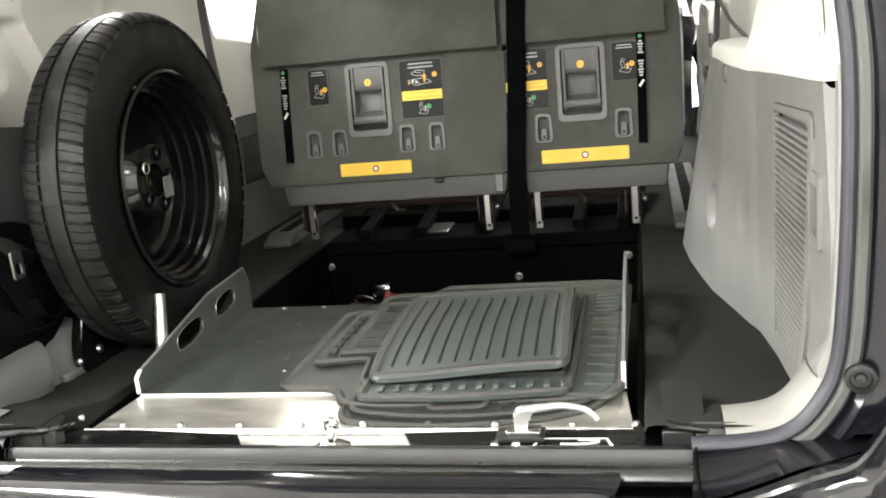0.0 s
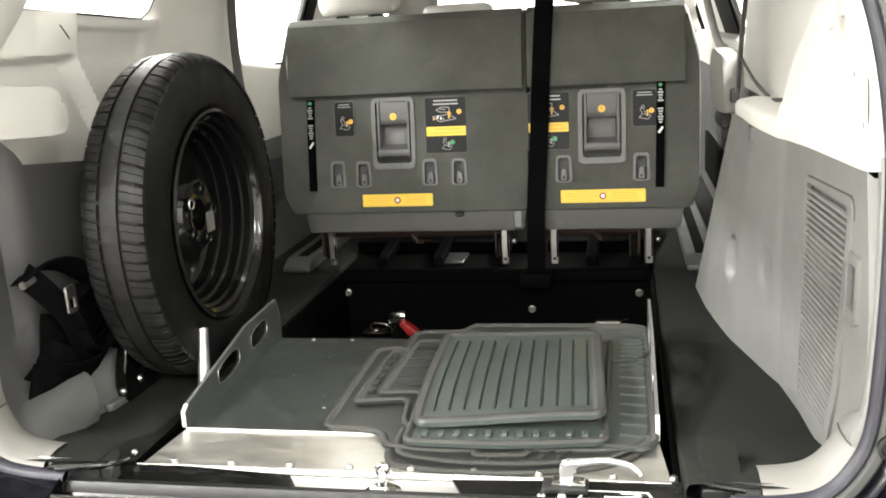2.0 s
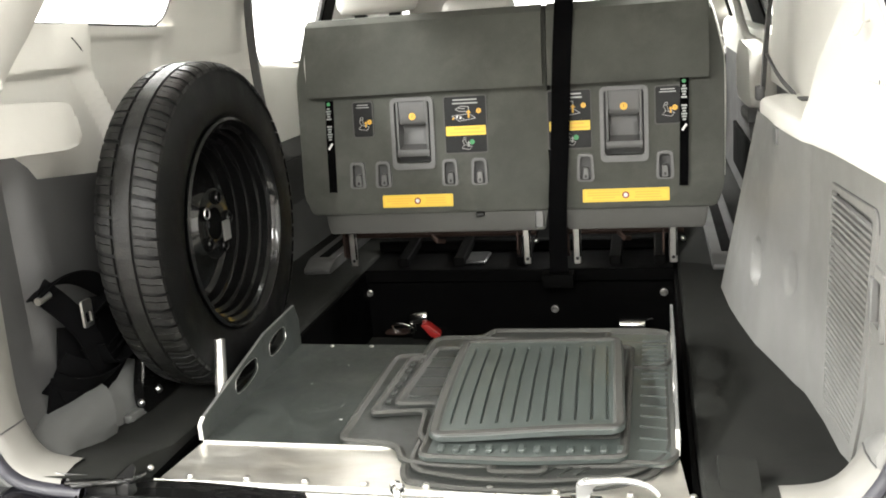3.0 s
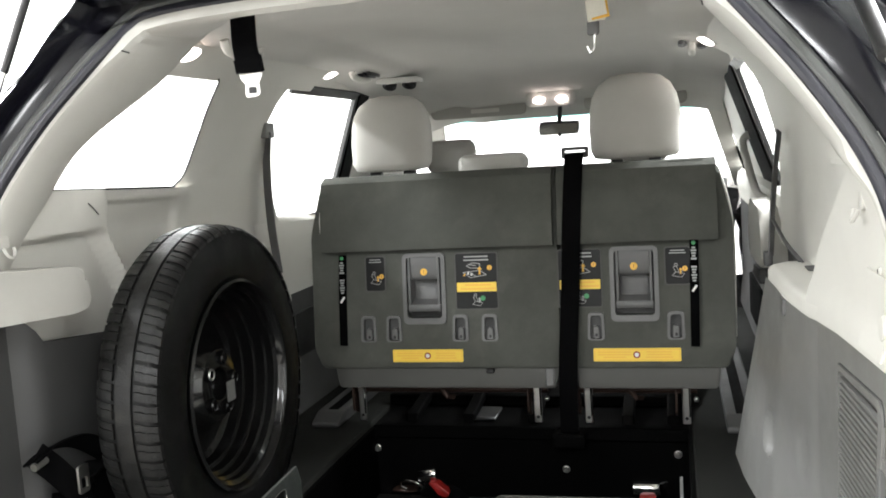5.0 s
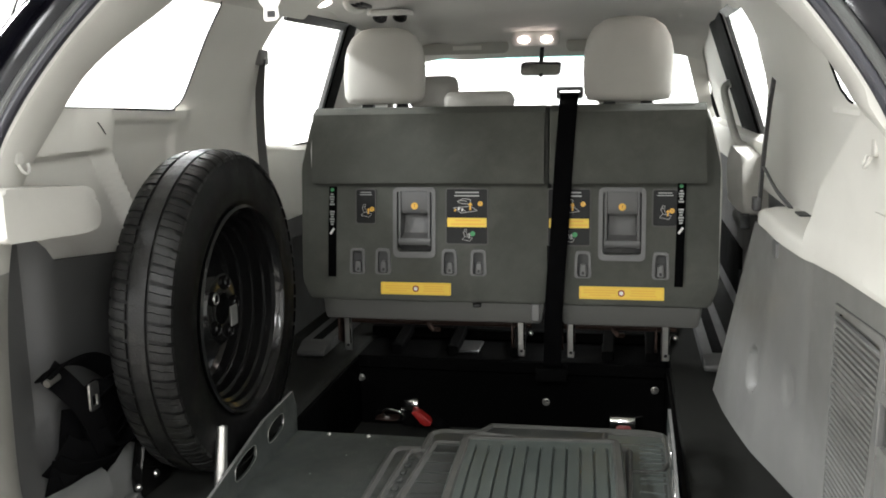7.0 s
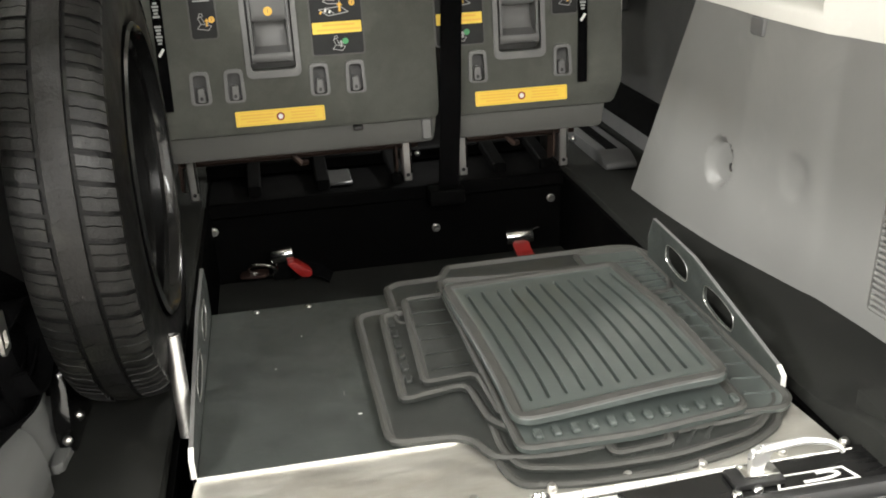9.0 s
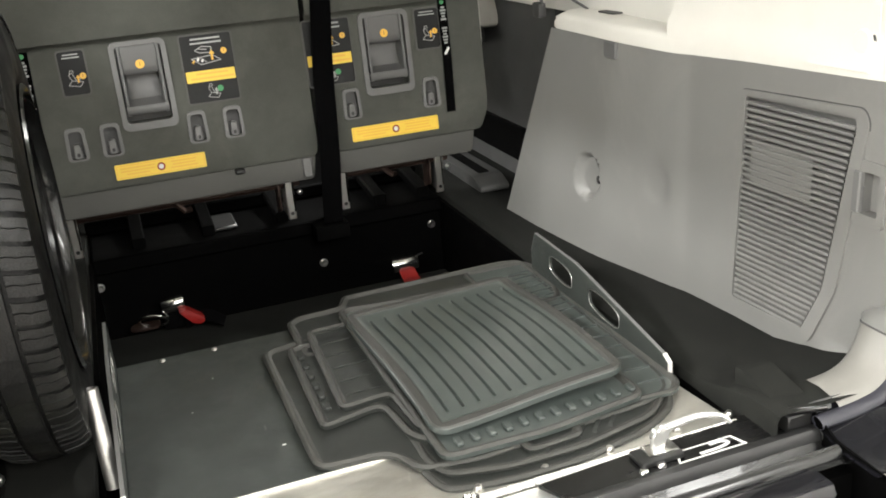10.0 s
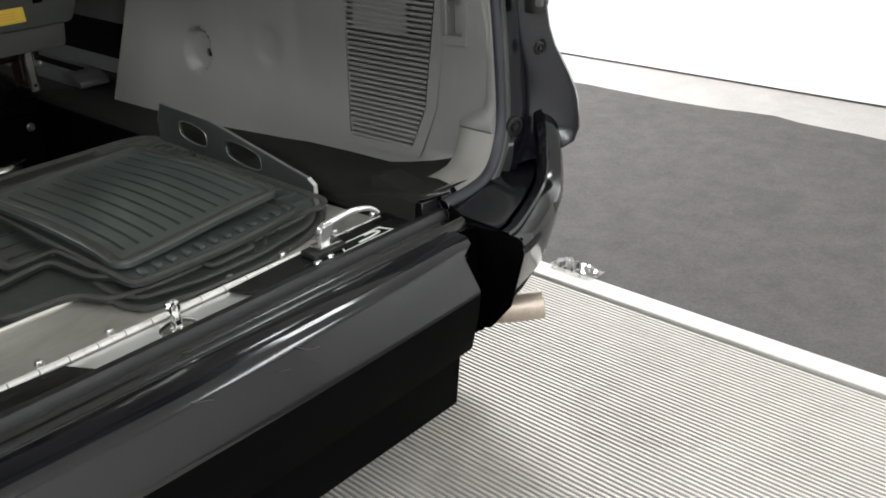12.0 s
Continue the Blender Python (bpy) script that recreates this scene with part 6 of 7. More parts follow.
for P, side, w in (([(-0.718, 0.165, 0.712), (-0.695, 0.21, 0.700), (-0.680, 0.27, 0.712), (-0.672, 0.33, 0.738), (-0.672, 0.38, 0.765)], (0.2, 0.2, 1), 0.085),
                   ([(-0.712, 0.205, 0.785), (-0.696, 0.25, 0.775), (-0.684, 0.31, 0.770), (-0.676, 0.37, 0.790), (-0.676, 0.41, 0.82)], (0, 0.1, 1), 0.110),
                   ([(-0.690, 0.335, 0.865), (-0.672, 0.375, 0.835), (-0.662, 0.405, 0.785), (-0.660, 0.405, 0.735), (-0.664, 0.375, 0.715)], (1, 0.3, 0.2), 0.050)):
    part("webbing_fold", strap(spline(P, 7), side, w, 0.005), WEB, sb)
part("metal_buckle", ring_prism(rrect(0.215, 0.245, 0.838, 0.892, 0.005), rrect(0.221, 0.239, 0.846, 0.868, 0.003), "x", -0.646, -0.651), STEEL, sb, "pale metal buckle")
part("metal_tip", tube([(-0.690, 0.150, 0.913), (-0.688, 0.182, 0.918)], 0.0075, 10), STEEL, sb)

# ---------------------------------------------------------------- buckles lying in the channel
bk = thing("belt_buckle", "chrome and red seat belt buckle on the channel floor", "buckle", (-0.27, 1.35, 0.375))
part("cover", lathe([(0, -0.030), (0.019, -0.030), (0.022, -0.026), (0.022, 0.026), (0.019, 0.030), (0, 0.030)], (-0.306, 1.392, 0.452), (1, -0.12, 0.16), 20), CHROME, bk, "chrome lever cover")
part("body", box(-0.338, -0.282, 1.392, 1.418, 0.378, 0.450, 0.006, 2), BLACKPAINT, bk, "dark glossy buckle body")
part("release", prism(round_poly([(-0.298, 0.440), (-0.276, 0.444), (-0.232, 0.410), (-0.240, 0.396), (-0.264, 0.400)], 0.007, 3), "y", 1.350, 1.384, 0.006, 3), RED, bk, "red release button")
part("chrome_loop", tube([(-0.362 + 0.036 * math.cos(a), 1.388 - 0.010 * math.sin(a), 0.416 + 0.018 * math.sin(a) - 0.006 * math.cos(a)) for a in (2 * math.pi * k / 22 for k in range(23))], 0.0042, 8), CHROME, bk, "chrome loop")
part("tongue", prism(round_poly([(-0.425, 1.375), (-0.350, 1.370), (-0.345, 1.425), (-0.42, 1.42)], 0.018), "z", 0.400, 0.405, 0.001, 1), RUST, bk, "dull steel tongue")
part("webbing", strap(spline([(-0.285, 1.375, 0.40), (-0.25, 1.375, 0.41), (-0.215, 1.365, 0.405), (-0.185, 1.36, 0.385)], 5), (0, 0.9, 0.5), 0.040, 0.004), WEB, bk)
bk = thing("belt_buckle", "chrome lift-lever buckle with a red strap end", "buckle", (0.347, 1.42, 0.40))
bar = [(1.412, 0.398), (1.402, 0.404), (1.398, 0.416), (1.402, 0.430), (1.414, 0.440), (1.430, 0.442), (1.440, 0.436), (1.442, 0.420), (1.436, 0.400)]
part("cover", prism(bar, "x", 0.307, 0.386, 0.004, 2), CHROME, bk, "chrome lever cover")
part("release", strap(spline([(0.350, 1.420, 0.405), (0.350, 1.400, 0.392), (0.352, 1.380, 0.382), (0.354, 1.350, 0.378)], 4), (1, 0, 0), 0.046, 0.007), RED, bk, "red strap end")
part("cable", tube(spline([(0.384, 1.425, 0.430), (0.402, 1.425, 0.436), (0.412, 1.432, 0.430), (0.414, 1.44, 0.41)], 5), 0.0028, 6), BLACK, bk)

# ---------------------------------------------------------------- rear bumper
bp = thing("bumper_middle", "glossy black cut-out middle of the rear bumper", "bumper", (0, -0.15, 0.42))
prof = [(-0.086, 0.596), (-0.091, 0.616), (-0.100, 0.628), (-0.115, 0.634), (-0.145, 0.634), (-0.160, 0.627), (-0.168, 0.615), (-0.190, 0.556), (-0.192, 0.548), (-0.186, 0.50), (-0.170, 0.432), (-0.160, 0.422), (-0.12, 0.418)]
for nm, pr, mt, lab in (("skin", prof[:9], PAINT, "glossy black upper bumper skin"), ("lower_skin", prof[8:], MATTBLACK, "matt black lower bumper skin")):
    rows = []
    for k in range(25):
        x = -0.45 + 0.90 * k / 24
        bulge = -0.012 * (1 - (x / 0.53) ** 2)
        rows.append([(x + (-0.034 * smooth(0.632, 0.614, z) + 0.014 * smooth(0.61, 0.56, z)) * smooth(0.36, 0.45, x), y + bulge * smooth(-0.09, -0.13, y), z) for y, z in pr])
    part(nm, sheet(rows, 0.004), mt, bp, lab)
for P in ([(0.05, -0.1795, 0.622), (0.065, -0.1845, 0.612), (0.085, -0.186, 0.608)], [(0.01, -0.187, 0.604), (0.03, -0.189, 0.600)], [(-0.12, -0.178, 0.620), (-0.10, -0.181, 0.615), (-0.09, -0.183, 0.611)], [(0.22, -0.176, 0.616), (0.226, -0.184, 0.600)]):
    part("scratch", tube(spline(P, 4), 0.0007, 5), CHARCOAL, bp)
part("pad", box(-0.44, 0.44, -0.155, -0.09, 0.44, 0.60), BLACK, bp)
lb = thing("lower_valance", "matt black boxed valance under the bumper", "valance", (0, -0.05, 0.27))
part("box", prism(round_poly([(-0.108, 0.270), (0.06, 0.255), (0.06, 0.43), (-0.125, 0.43)], 0.006, 2), "x", -0.46, 0.462, 0.003, 1), MATTBLACK, lb)
part("rail", box(-0.455, 0.457, -0.128, -0.118, 0.405, 0.428, 0.003, 1), MATTBLACK, lb)


def bumper_corner(sgn):
    c = thing("bumper_corner", "glossy black cut bumper corner with a stepped top", "bumper", (sgn * 0.75, -0.05, 0.35), group="bumper corners")
    plan = spline([(0.548, -0.196, 0), (0.60, -0.186, 0), (0.70, -0.157, 0), (0.79, -0.105, 0), (0.86, -0.035, 0), (0.91, 0.06, 0), (0.94, 0.20, 0), (0.95, 0.45, 0)], 5)
    rows = []
    for i, p in enumerate(plan):
        d = (plan[min(i + 1, len(plan) - 1)] - plan[max(i - 1, 0)]).normalized()
        nrm = Vector((d.y, -d.x, 0))
        low = interp(p.x, (0.548, 0.60, 0.64, 0.70, 0.78, 0.95), (0.388, 0.398, 0.408, 0.425, 0.448, 0.46))
        zt = 0.612 + 0.028 * smooth(0.56, 0.72, p.x) + 0.105 * smooth(0.74, 0.88, p.x)
        row = []
        for off, z in ((-0.050, min(zt, 0.640) - 0.006), (-0.044, max(min(zt, 0.640), zt - 0.012)), (-0.030, zt), (-0.027, zt - 0.005), (-0.012, zt - 0.006), (-0.002, zt - 0.014), (0.003, zt - 0.035), (0.001, 0.60 + 0.3 * (zt - 0.64)), (-0.010, 0.55), (-0.027, 0.49), (-0.052, max(0.445, low + 0.03)), (-0.085, low + 0.01), (-0.12, low)):
            row.append((sgn * (p.x + nrm.x * off), p.y + nrm.y * off, z))
        rows.append(row)
    part("skin", sheet([r[:10] for r in rows]), PAINT, c)
    part("underside", sheet([r[9:] for r in rows]), MATTBLACK, c, "matt black lower edge")
    # top of the step
    rows = []
    for i, p in enumerate(plan[:30]):
        d = (plan[min(i + 1, len(plan) - 1)] - plan[max(i - 1, 0)]).normalized()
        nrm = Vector((d.y, -d.x, 0))
        q = p + nrm * -0.053
        dip = 0.028 * smooth(0.72, 0.56, p.x)
        inner = Vector((min(max(q.x * 0.97, 0.548), 0.80), 0.012, 0.0))
        rows.append([(sgn * (q.x + (inner.x - q.x) * t), q.y + (inner.y - q.y) * t, z) for t, z in ((0.0, 0.640 - dip), (0.05, 0.634 - dip), (0.5, 0.631 - dip), (0.9, 0.634 - 0.6 * dip), (1.0, 0.645))])
    part("step_top", sheet(rows), PAINT, c)
    # cut face
    X = sgn * 0.549
    part("cut_face", prism([(0.01, 0.640), (-0.05, 0.612), (-0.14, 0.608), (-0.190, 0.604), (-0.195, 0.575), (-0.184, 0.53), (-0.166, 0.46), (-0.12, 0.400), (-0.088, 0.388), (-0.084, 0.47), (-0.07, 0.58), (0.01, 0.60)], "x", X, X + sgn * 0.003), WELL, c)
    return c


bumper_corner(1)
bumper_corner(-1)
ex = thing("exhaust_pipe", "dull brown steel exhaust tip under the bumper", "exhaust", (0.74, -0.04, 0.33))
pts = [(0.722, -0.112, 0.372), (0.660, -0.050, 0.366), (0.62, 0.05, 0.355), (0.61, 0.25, 0.345)]
part("pipe", tube(spline(pts, 4), 0.029, 18), EXHAUST, ex)
part("bore", lathe([(0.0, 0.0), (0.027, 0.0)], (0.7230, -0.1130, 0.3722), (0.72, -0.69, 0.08), 18), BLACK, ex)
# jamb details on the right: grommets, striker, stops
for y, z, r in ((-0.004, 0.715, 0.021), (-0.012, 1.12, 0.016), (-0.010, 1.06, 0.016), (-0.018, 0.86, 0.013)):
    x = interp(z, (0.70, 0.72, 0.86, 1.06, 1.12), (0.765, 0.765, 0.825, 0.835, 0.832))
    gm = thing("jamb_grommet", "round black rubber grommet in the door jamb", "grommet", (x, y, z), group="jamb grommets")
    part("rubber", lathe([(r, 0.0), (r * 0.95, 0.006), (r * 0.7, 0.007), (r * 0.62, 0.002), (r * 0.4, 0.002), (r * 0.33, 0.008), (0, 0.009)], (x, y, z), (-0.15, -1, 0), 22), BLACK, gm)
sk = thing("striker_catch", "steel door catch with a dark housing in the jamb", "catch", (0.83, -0.02, 0.96))
part("housing", box(0.790, 0.826, -0.036, -0.008, 0.93, 1.0, 0.006, 2), BLACK, sk)
part("prong", box(0.792, 0.802, -0.048, -0.030, 0.945, 0.985, 0.003, 1), DKGREY, sk)
part("prong", box(0.808, 0.818, -0.048, -0.030, 0.945, 0.985, 0.003, 1), DKGREY, sk)
# plastic film on the floor
fm = thing("plastic_film", "crumpled clear plastic film at the end of the strip", "plastic wrap", (1.5, 0.3, 0.0))
rows = []
rnd = random.Random(9)
for i in range(16):
    rows.append([(1.44 + 0.009 * j + rnd.uniform(-0.004, 0.004), 0.23 + 0.011 * i, 0.012 + rnd.uniform(0.0, 0.03) * math.sin(math.pi * i / 15) * (0.4 + math.sin(math.pi * j / 9))) for j in range(10)])
part("film", sheet(rows), PLASTICWRAP, fm, sharp=5)

# ---------------------------------------------------------------- tailgate, raised
tgate = thing("tailgate", "raised glossy black tailgate with wiring and hinges", "tailgate", (0, 0.2, 1.75))
rows = []
for y, z, w in ((0.350, 1.800, 0.49), (0.315, 1.782, 0.53), (0.285, 1.771, 0.57), (0.25, 1.786, 0.602), (0.20, 1.835, 0.632), (0.12, 1.915, 0.655), (0.0, 2.02, 0.672), (-0.3, 2.25, 0.70), (-0.6, 2.45, 0.70)):
    rows.append([((w - (0.045 if u < 0 else -0.03) * smooth(1.78, 1.90, z) * abs(u)) * u, y + 0.03 * abs(u) ** 6, z) for u in line(-1.0, 1.0, 21)])
part("inner_skin", sheet(rows, 0.03), JAMB, tgate)
part("trim_board", sheet([[(x, y, z) for x in line(-0.42, 0.42, 8)] for y, z in ((0.155, 1.86), (0.12, 1.895), (-0.25, 2.19), (-0.5, 2.36))], 0.01), DKGREY, tgate, "grey inner trim board")
for c in (-0.33, 0.433):
    hg = part("hinge", prism([(c - 0.036, 1.792), (c + 0.038, 1.788), (c + 0.026, 1.752), (c - 0.030, 1.752)], "y", 0.232, 0.262, 0.003, 1), CHARCOAL, tgate, "dark grey steel hinge plate")
    for d in (-0.044, 0.046):
        part("hinge_arm", prism(round_poly([(0.225, 1.80), (0.30, 1.735), (0.32, 1.745), (0.25, 1.815)], 0.006), "x", c + d - 0.007, c + d + 0.007, 0.002, 1), JAMB, hg)
for pts in ([(-0.150, 0.275, 1.748), (-0.135, 0.245, 1.752), (-0.108, 0.232, 1.768), (-0.090, 0.222, 1.792), (-0.085, 0.205, 1.835)], [(0.098, 0.27, 1.746), (0.075, 0.245, 1.752), (0.037, 0.235, 1.766), (0.004, 0.225, 1.790), (-0.006, 0.20, 1.835)]):
    P = spline(pts, 16)
    hs = part("wiring_hose", tube(P, lambda t, m=len(P): 0.0090 + 0.0024 * math.sin(t * m * 2.1), 10), BLACK, tgate, "ribbed black wiring hose")
    part("hose_cap", lathe([(0.0, 0.0), (0.019, 0.0), (0.021, 0.008), (0.018, 0.014), (0.010, 0.016)], P[-1], (P[-3] - P[-1]).normalized(), 18), SEAL, hs)
for x0, x1, z in ((-0.52, -0.39, 1.766), (-0.50, -0.41, 1.792), (-0.275, -0.19, 1.778), (-0.06, 0.36, 1.792), (0.12, 0.37, 1.768)):
    y = interp(z, (1.757, 1.785, 1.835), (0.282, 0.25, 0.20))
    part("pressing", prism(round_poly([(x0, z - 0.008), (x1, z - 0.008), (x1 - 0.01, z + 0.008), (x0 + 0.01, z + 0.008)], 0.005), "y", y - 0.020, y + 0.012, 0.004, 2), JAMB, tgate)
for z, x0, x1 in ((1.762, -0.52, 0.52), (1.806, -0.53, 0.55), (1.818, -0.24, 0.56)):
    y = interp(z, (1.757, 1.785, 1.835), (0.282, 0.25, 0.20))
    part("ridge", tube([(x0, y, z), (x0 + 0.02, y - 0.012, z), (x1 - 0.02, y - 0.012, z), (x1, y, z)], 0.0045, 8), PAINT, tgate)
for x0, x1 in ((-0.47, -0.255), (0.50, 0.58)):
    part("board_corner", prism(round_poly([(x0, 1.822), (x1 - 0.03, 1.832), (x1, 1.85), (x0, 1.87)], 0.008), "y", 0.165, 0.19, 0.003, 1), GREY, tgate, "grey edge of the inner trim board")
for ob in tgate.children_recursive:
    if ob.name.split(".")[0] in ("hinge", "hinge_arm", "hinge_bolt", "wiring_hose", "hose_cap", "pressing", "ridge", "board_corner"):
        ob.data.transform(Matrix.Translation((0, -0.026, -0.004)))
for sgn, lo, hi in ((-1, (-0.70, 0.196, 1.616), (-0.62, 0.223, 1.82)), (1, (0.70, -0.062, 1.516), (0.70, 0.289, 1.728))):
    lo, hi = Vector(lo), Vector(hi)
    d = hi - lo
    sg = thing("gas_strut", "black gas strut holding up the tailgate", "gas strut", tuple(lo - d * 0.5), group="gas struts")
    part("cylinder", tube([lo + d * (0.05 if sgn < 0 else 0.02), hi + d * 0.9], 0.0075 if sgn < 0 else 0.011, 14), BLACK, sg)
    part("rod", tube([lo - d * 0.55, lo + d * 0.06], 0.005, 10), CHROME, sg)

# ---------------------------------------------------------------- front half of the cabin
for sgn in (-1, 1):
    nm = "right" if sgn > 0 else "left"
    dw = thing("door_wall_" + nm, "beige and dark grey side door lining", "door lining", (sgn * 0.8, 2.2, 0.6), kind="structure")
    top = 1.0 if sgn < 0 else 1.11
    part("lower_lining", sheet([[(sgn * (0.775 + 0.02 * smooth(0.6, 0.7, z)), y, z) for y in line(1.26, 3.6, 8)] for z in line(0.59, top, 5)], 0.02), CHARCOAL, dw, "dark grey lower door lining")
    rows = [[(sgn * (0.765 + d), y, z) for y in line(1.28, 3.6, 12)] for z, d in ((top, 0.005), (top + 0.06, -0.005), (1.19, -0.008), (1.235, 0.0), (1.252, 0.02), (1.255, 0.05))]
    if sgn < 0:
        rows = [[(x, y, z + max(-0.02, 0.012 - 0.08 * (y - 1.45)) * smooth(1.20, 1.25, z)) for x, y, z in r] for r in rows]
    part("upper_lining", sheet(rows), BEIGE, dw, "beige door lining")
    if sgn < 0:
        part("door_pocket", box(-0.780, -0.772, 1.55, 2.0, 0.78, 0.93, 0.002, 1), BLACK, dw)
    else:
        part("kick_panel", box(0.762, 0.778, 1.27, 2.2, 0.600, 0.742, 0.004, 2), MATTBLACK, dw, "black kick panel")
        part("kick_panel", box(0.762, 0.778, 2.205, 3.0, 0.600, 0.815, 0.004, 2), MATTBLACK, dw, "black kick panel")
    part("cant_rail", sheet([[(sgn * x, y, z) for y in line(1.2, 3.15, 10)] for x, z in ((0.672, 1.655), (0.66, 1.652), (0.635, 1.675), (0.60, 1.70))]), BEIGE, dw)
    # middle pillar: beige face, dark rubber edge and black window frame, leaning straight inwards
    for y0, y1, m, d in ((2.00, 2.45 if sgn > 0 else 2.10, MATTBLACK, 0.0), (1.955 if sgn > 0 else 1.975, 2.00, BLACK if sgn > 0 else DKGREY, 0.008), (2.45 if sgn > 0 else 2.10, 2.95 if sgn < 0 else 3.30, BEIGE, 0.004)):
        rows = [[(sgn * (0.800 - 0.345 * (z - 1.25) + d), y + (0.10 if m is BEIGE and y == y1 else 0.0) * (1.6 - z), z) for y in line(y0, y1, 3)] for z in line(1.20, 1.69, 3)]
        part("pillar" if m is BEIGE else "window_frame", sheet(rows, 0.014), m, dw)
    if sgn > 0:
        # front door frame further on
        for y0, y1, m in ((3.42, 3.52, MATTBLACK),):
            rows = [[(0.800 - 0.345 * (z - 1.25), y, z) for y in line(y0, y1, 2)] for z in line(1.20, 1.66, 3)]
            part("window_frame", sheet(rows, 0.014), m, dw)
        part("door_armrest", prism(round_poly([(1.62, 1.02), (2.10, 1.02), (2.14, 1.16), (2.02, 1.215), (1.70, 1.20)], 0.04, 4), "x", 0.70, 0.78, 0.015, 3), FABRIC, dw, "beige padded door armrest")
        part("door_grip", prism(round_poly([(1.60, 0.985), (1.84, 0.985), (1.80, 1.02), (1.62, 1.03)], 0.012, 3), "x", 0.690, 0.72, 0.006, 2), BLACK, dw)
    rows = [[(sgn * (upper_x(0, z) + 0.03), y, z) for y in line(1.40, 3.0, 3)] for z in line(1.642, 1.668, 3)]
    part("window_frame", sheet(rows, 0.01), BLACK, dw)
    a_pillar = [[(sgn * (0.60 + 0.16 * t + w), 3.06 + 0.75 * t, 1.60 - 0.42 * t) for w in (0.0, 0.03, 0.07)] for t in line(0, 1, 6)]
    part("front_pillar", sheet(a_pillar, 0.03), BEIGE, dw)
    gp = spline([(0.74, 2.36, 1.43), (0.705, 2.35, 1.40), (0.715, 2.25, 1.31), (0.73, 2.12, 1.225), (0.76, 2.10, 1.20)], 5) if sgn > 0 else spline([(sgn * 0.69, 2.70, 1.52), (sgn * 0.665, 2.69, 1.48), (sgn * 0.675, 2.68, 1.34), (sgn * 0.705, 2.67, 1.30)], 5)
    part("grab_handle", tube(gp, 0.014, 10), BEIGE, dw)
    wn = thing("window_2" if sgn < 0 else "window_3", "sliding door window full of white glare", "window", (sgn * 0.78, 1.8, 1.25), kind="structure")
    pane = part("pane", sheet([[(sgn * (upper_x(0, z) + 0.05), y, z) for y in line(1.30, 3.3, 4)] for z in line(1.24, 1.70, 6)]), GLASS, wn)
    pane.visible_shadow = False
    sbelt = thing("seat_belt", "grey seat belt webbing hanging along the pillar", "seat belt", (sgn * 0.71, 1.32, 1.05), group="seat belts")
    if sgn < 0:
        part("webbing", strap(spline([(-0.705, 1.300, 1.525), (-0.722, 1.312, 1.40), (-0.728, 1.325, 1.25), (-0.722, 1.338, 1.10)], 6), (-1, 0.75, 0), 0.046, 0.003), GREYWEB, sbelt)
        part("guide", box(-0.718, -0.694, 1.272, 1.332, 1.505, 1.55, 0.006, 2), GREY, sbelt)
    else:
        part("webbing", strap(spline([(0.712, 1.205, 1.435), (0.708, 1.20, 1.405), (0.702, 1.195, 1.36), (0.690, 1.17, 1.25), (0.681, 1.15, 1.13)], 6), (0.35, 1, 0), 0.046, 0.003), GREYWEB, sbelt)
        part("lower_strand", strap(spline([(0.690, 1.16, 1.215), (0.712, 1.10, 1.165), (0.735, 1.02, 1.13)], 5), (0.3, 1, 0.2), 0.014, 0.003), GREYWEB, sbelt)
        part("latch_plate", box(0.664, 0.684, 1.13, 1.17, 1.105, 1.14, 0.004, 2), CHARCOAL, sbelt)
structure("dashboard", box(-0.72, 0.72, 3.78, 3.86, 0.6, 1.20), DKGREY, "dark grey dashboard block below the windscreen", "dashboard")
ws = thing("window_4", "windscreen full of white glare, tinted along its top", "window", (0, 3.4, 1.2), kind="structure")
pane = part("pane", sheet([[(x, 3.08 + 0.72 * t + 0.0, 1.615 - 0.43 * t) for x in line(-0.70, 0.70, 6)] for t in line(0, 1, 4)]), GLASS, ws)
pane.visible_shadow = False
TINT = glass("teal_tint", (0.22, 0.50, 0.48))
pane = part("tint_band", sheet([[(x, 3.08 + 0.72 * t - 0.004, 1.612 - 0.43 * t) for x in line(-0.70, 0.70, 6)] for t in line(0, 0.135, 2)]), TINT, ws, "teal tint band")
pane.visible_shadow = False
# visors, mirror, map lamp
for x0, x1 in ((-0.62, -0.18), (0.08, 0.52)):
    vs = thing("sun_visor", "light grey folded sun visor under the headliner", "sun visor", ((x0 + x1) / 2, 2.9, 1.58), group="sun visors")
    part("pad", prism(rrect(x0, x1, 1.572, 1.632, 0.022, 5), "y", 2.90, 2.925, 0.008, 2), FABRIC, vs)
    part("label", box((x0 + x1) / 2 - 0.03, (x0 + x1) / 2 + 0.10, 2.896, 2.899, 1.590, 1.608), BEIGE, vs)
ml = thing("map_lamp", "lit twin map lamp in the headliner", "lamp", (-0.03, 2.6, 1.64))
part("housing", prism(rrect(-0.13, 0.07, 1.585, 1.65, 0.02, 4), "y", 2.60, 2.66, 0.01, 2), LINER, ml)
for c in (-0.076, 0.018):
    part("lens", prism([(c + 0.024 * math.cos(a), 1.614 + 0.013 * math.sin(a)) for a in (2 * math.pi * k / 24 for k in range(24))], "y", 2.598, 2.588, 0.003, 1), LAMP, ml)
mi = thing("rear_view_mirror", "rear-view mirror hanging at the windscreen", "mirror", (-0.03, 2.87, 1.5))
TILTED = Matrix.Rotation(math.radians(-9), 3, "Z") @ Matrix.Rotation(math.radians(15), 3, "X")


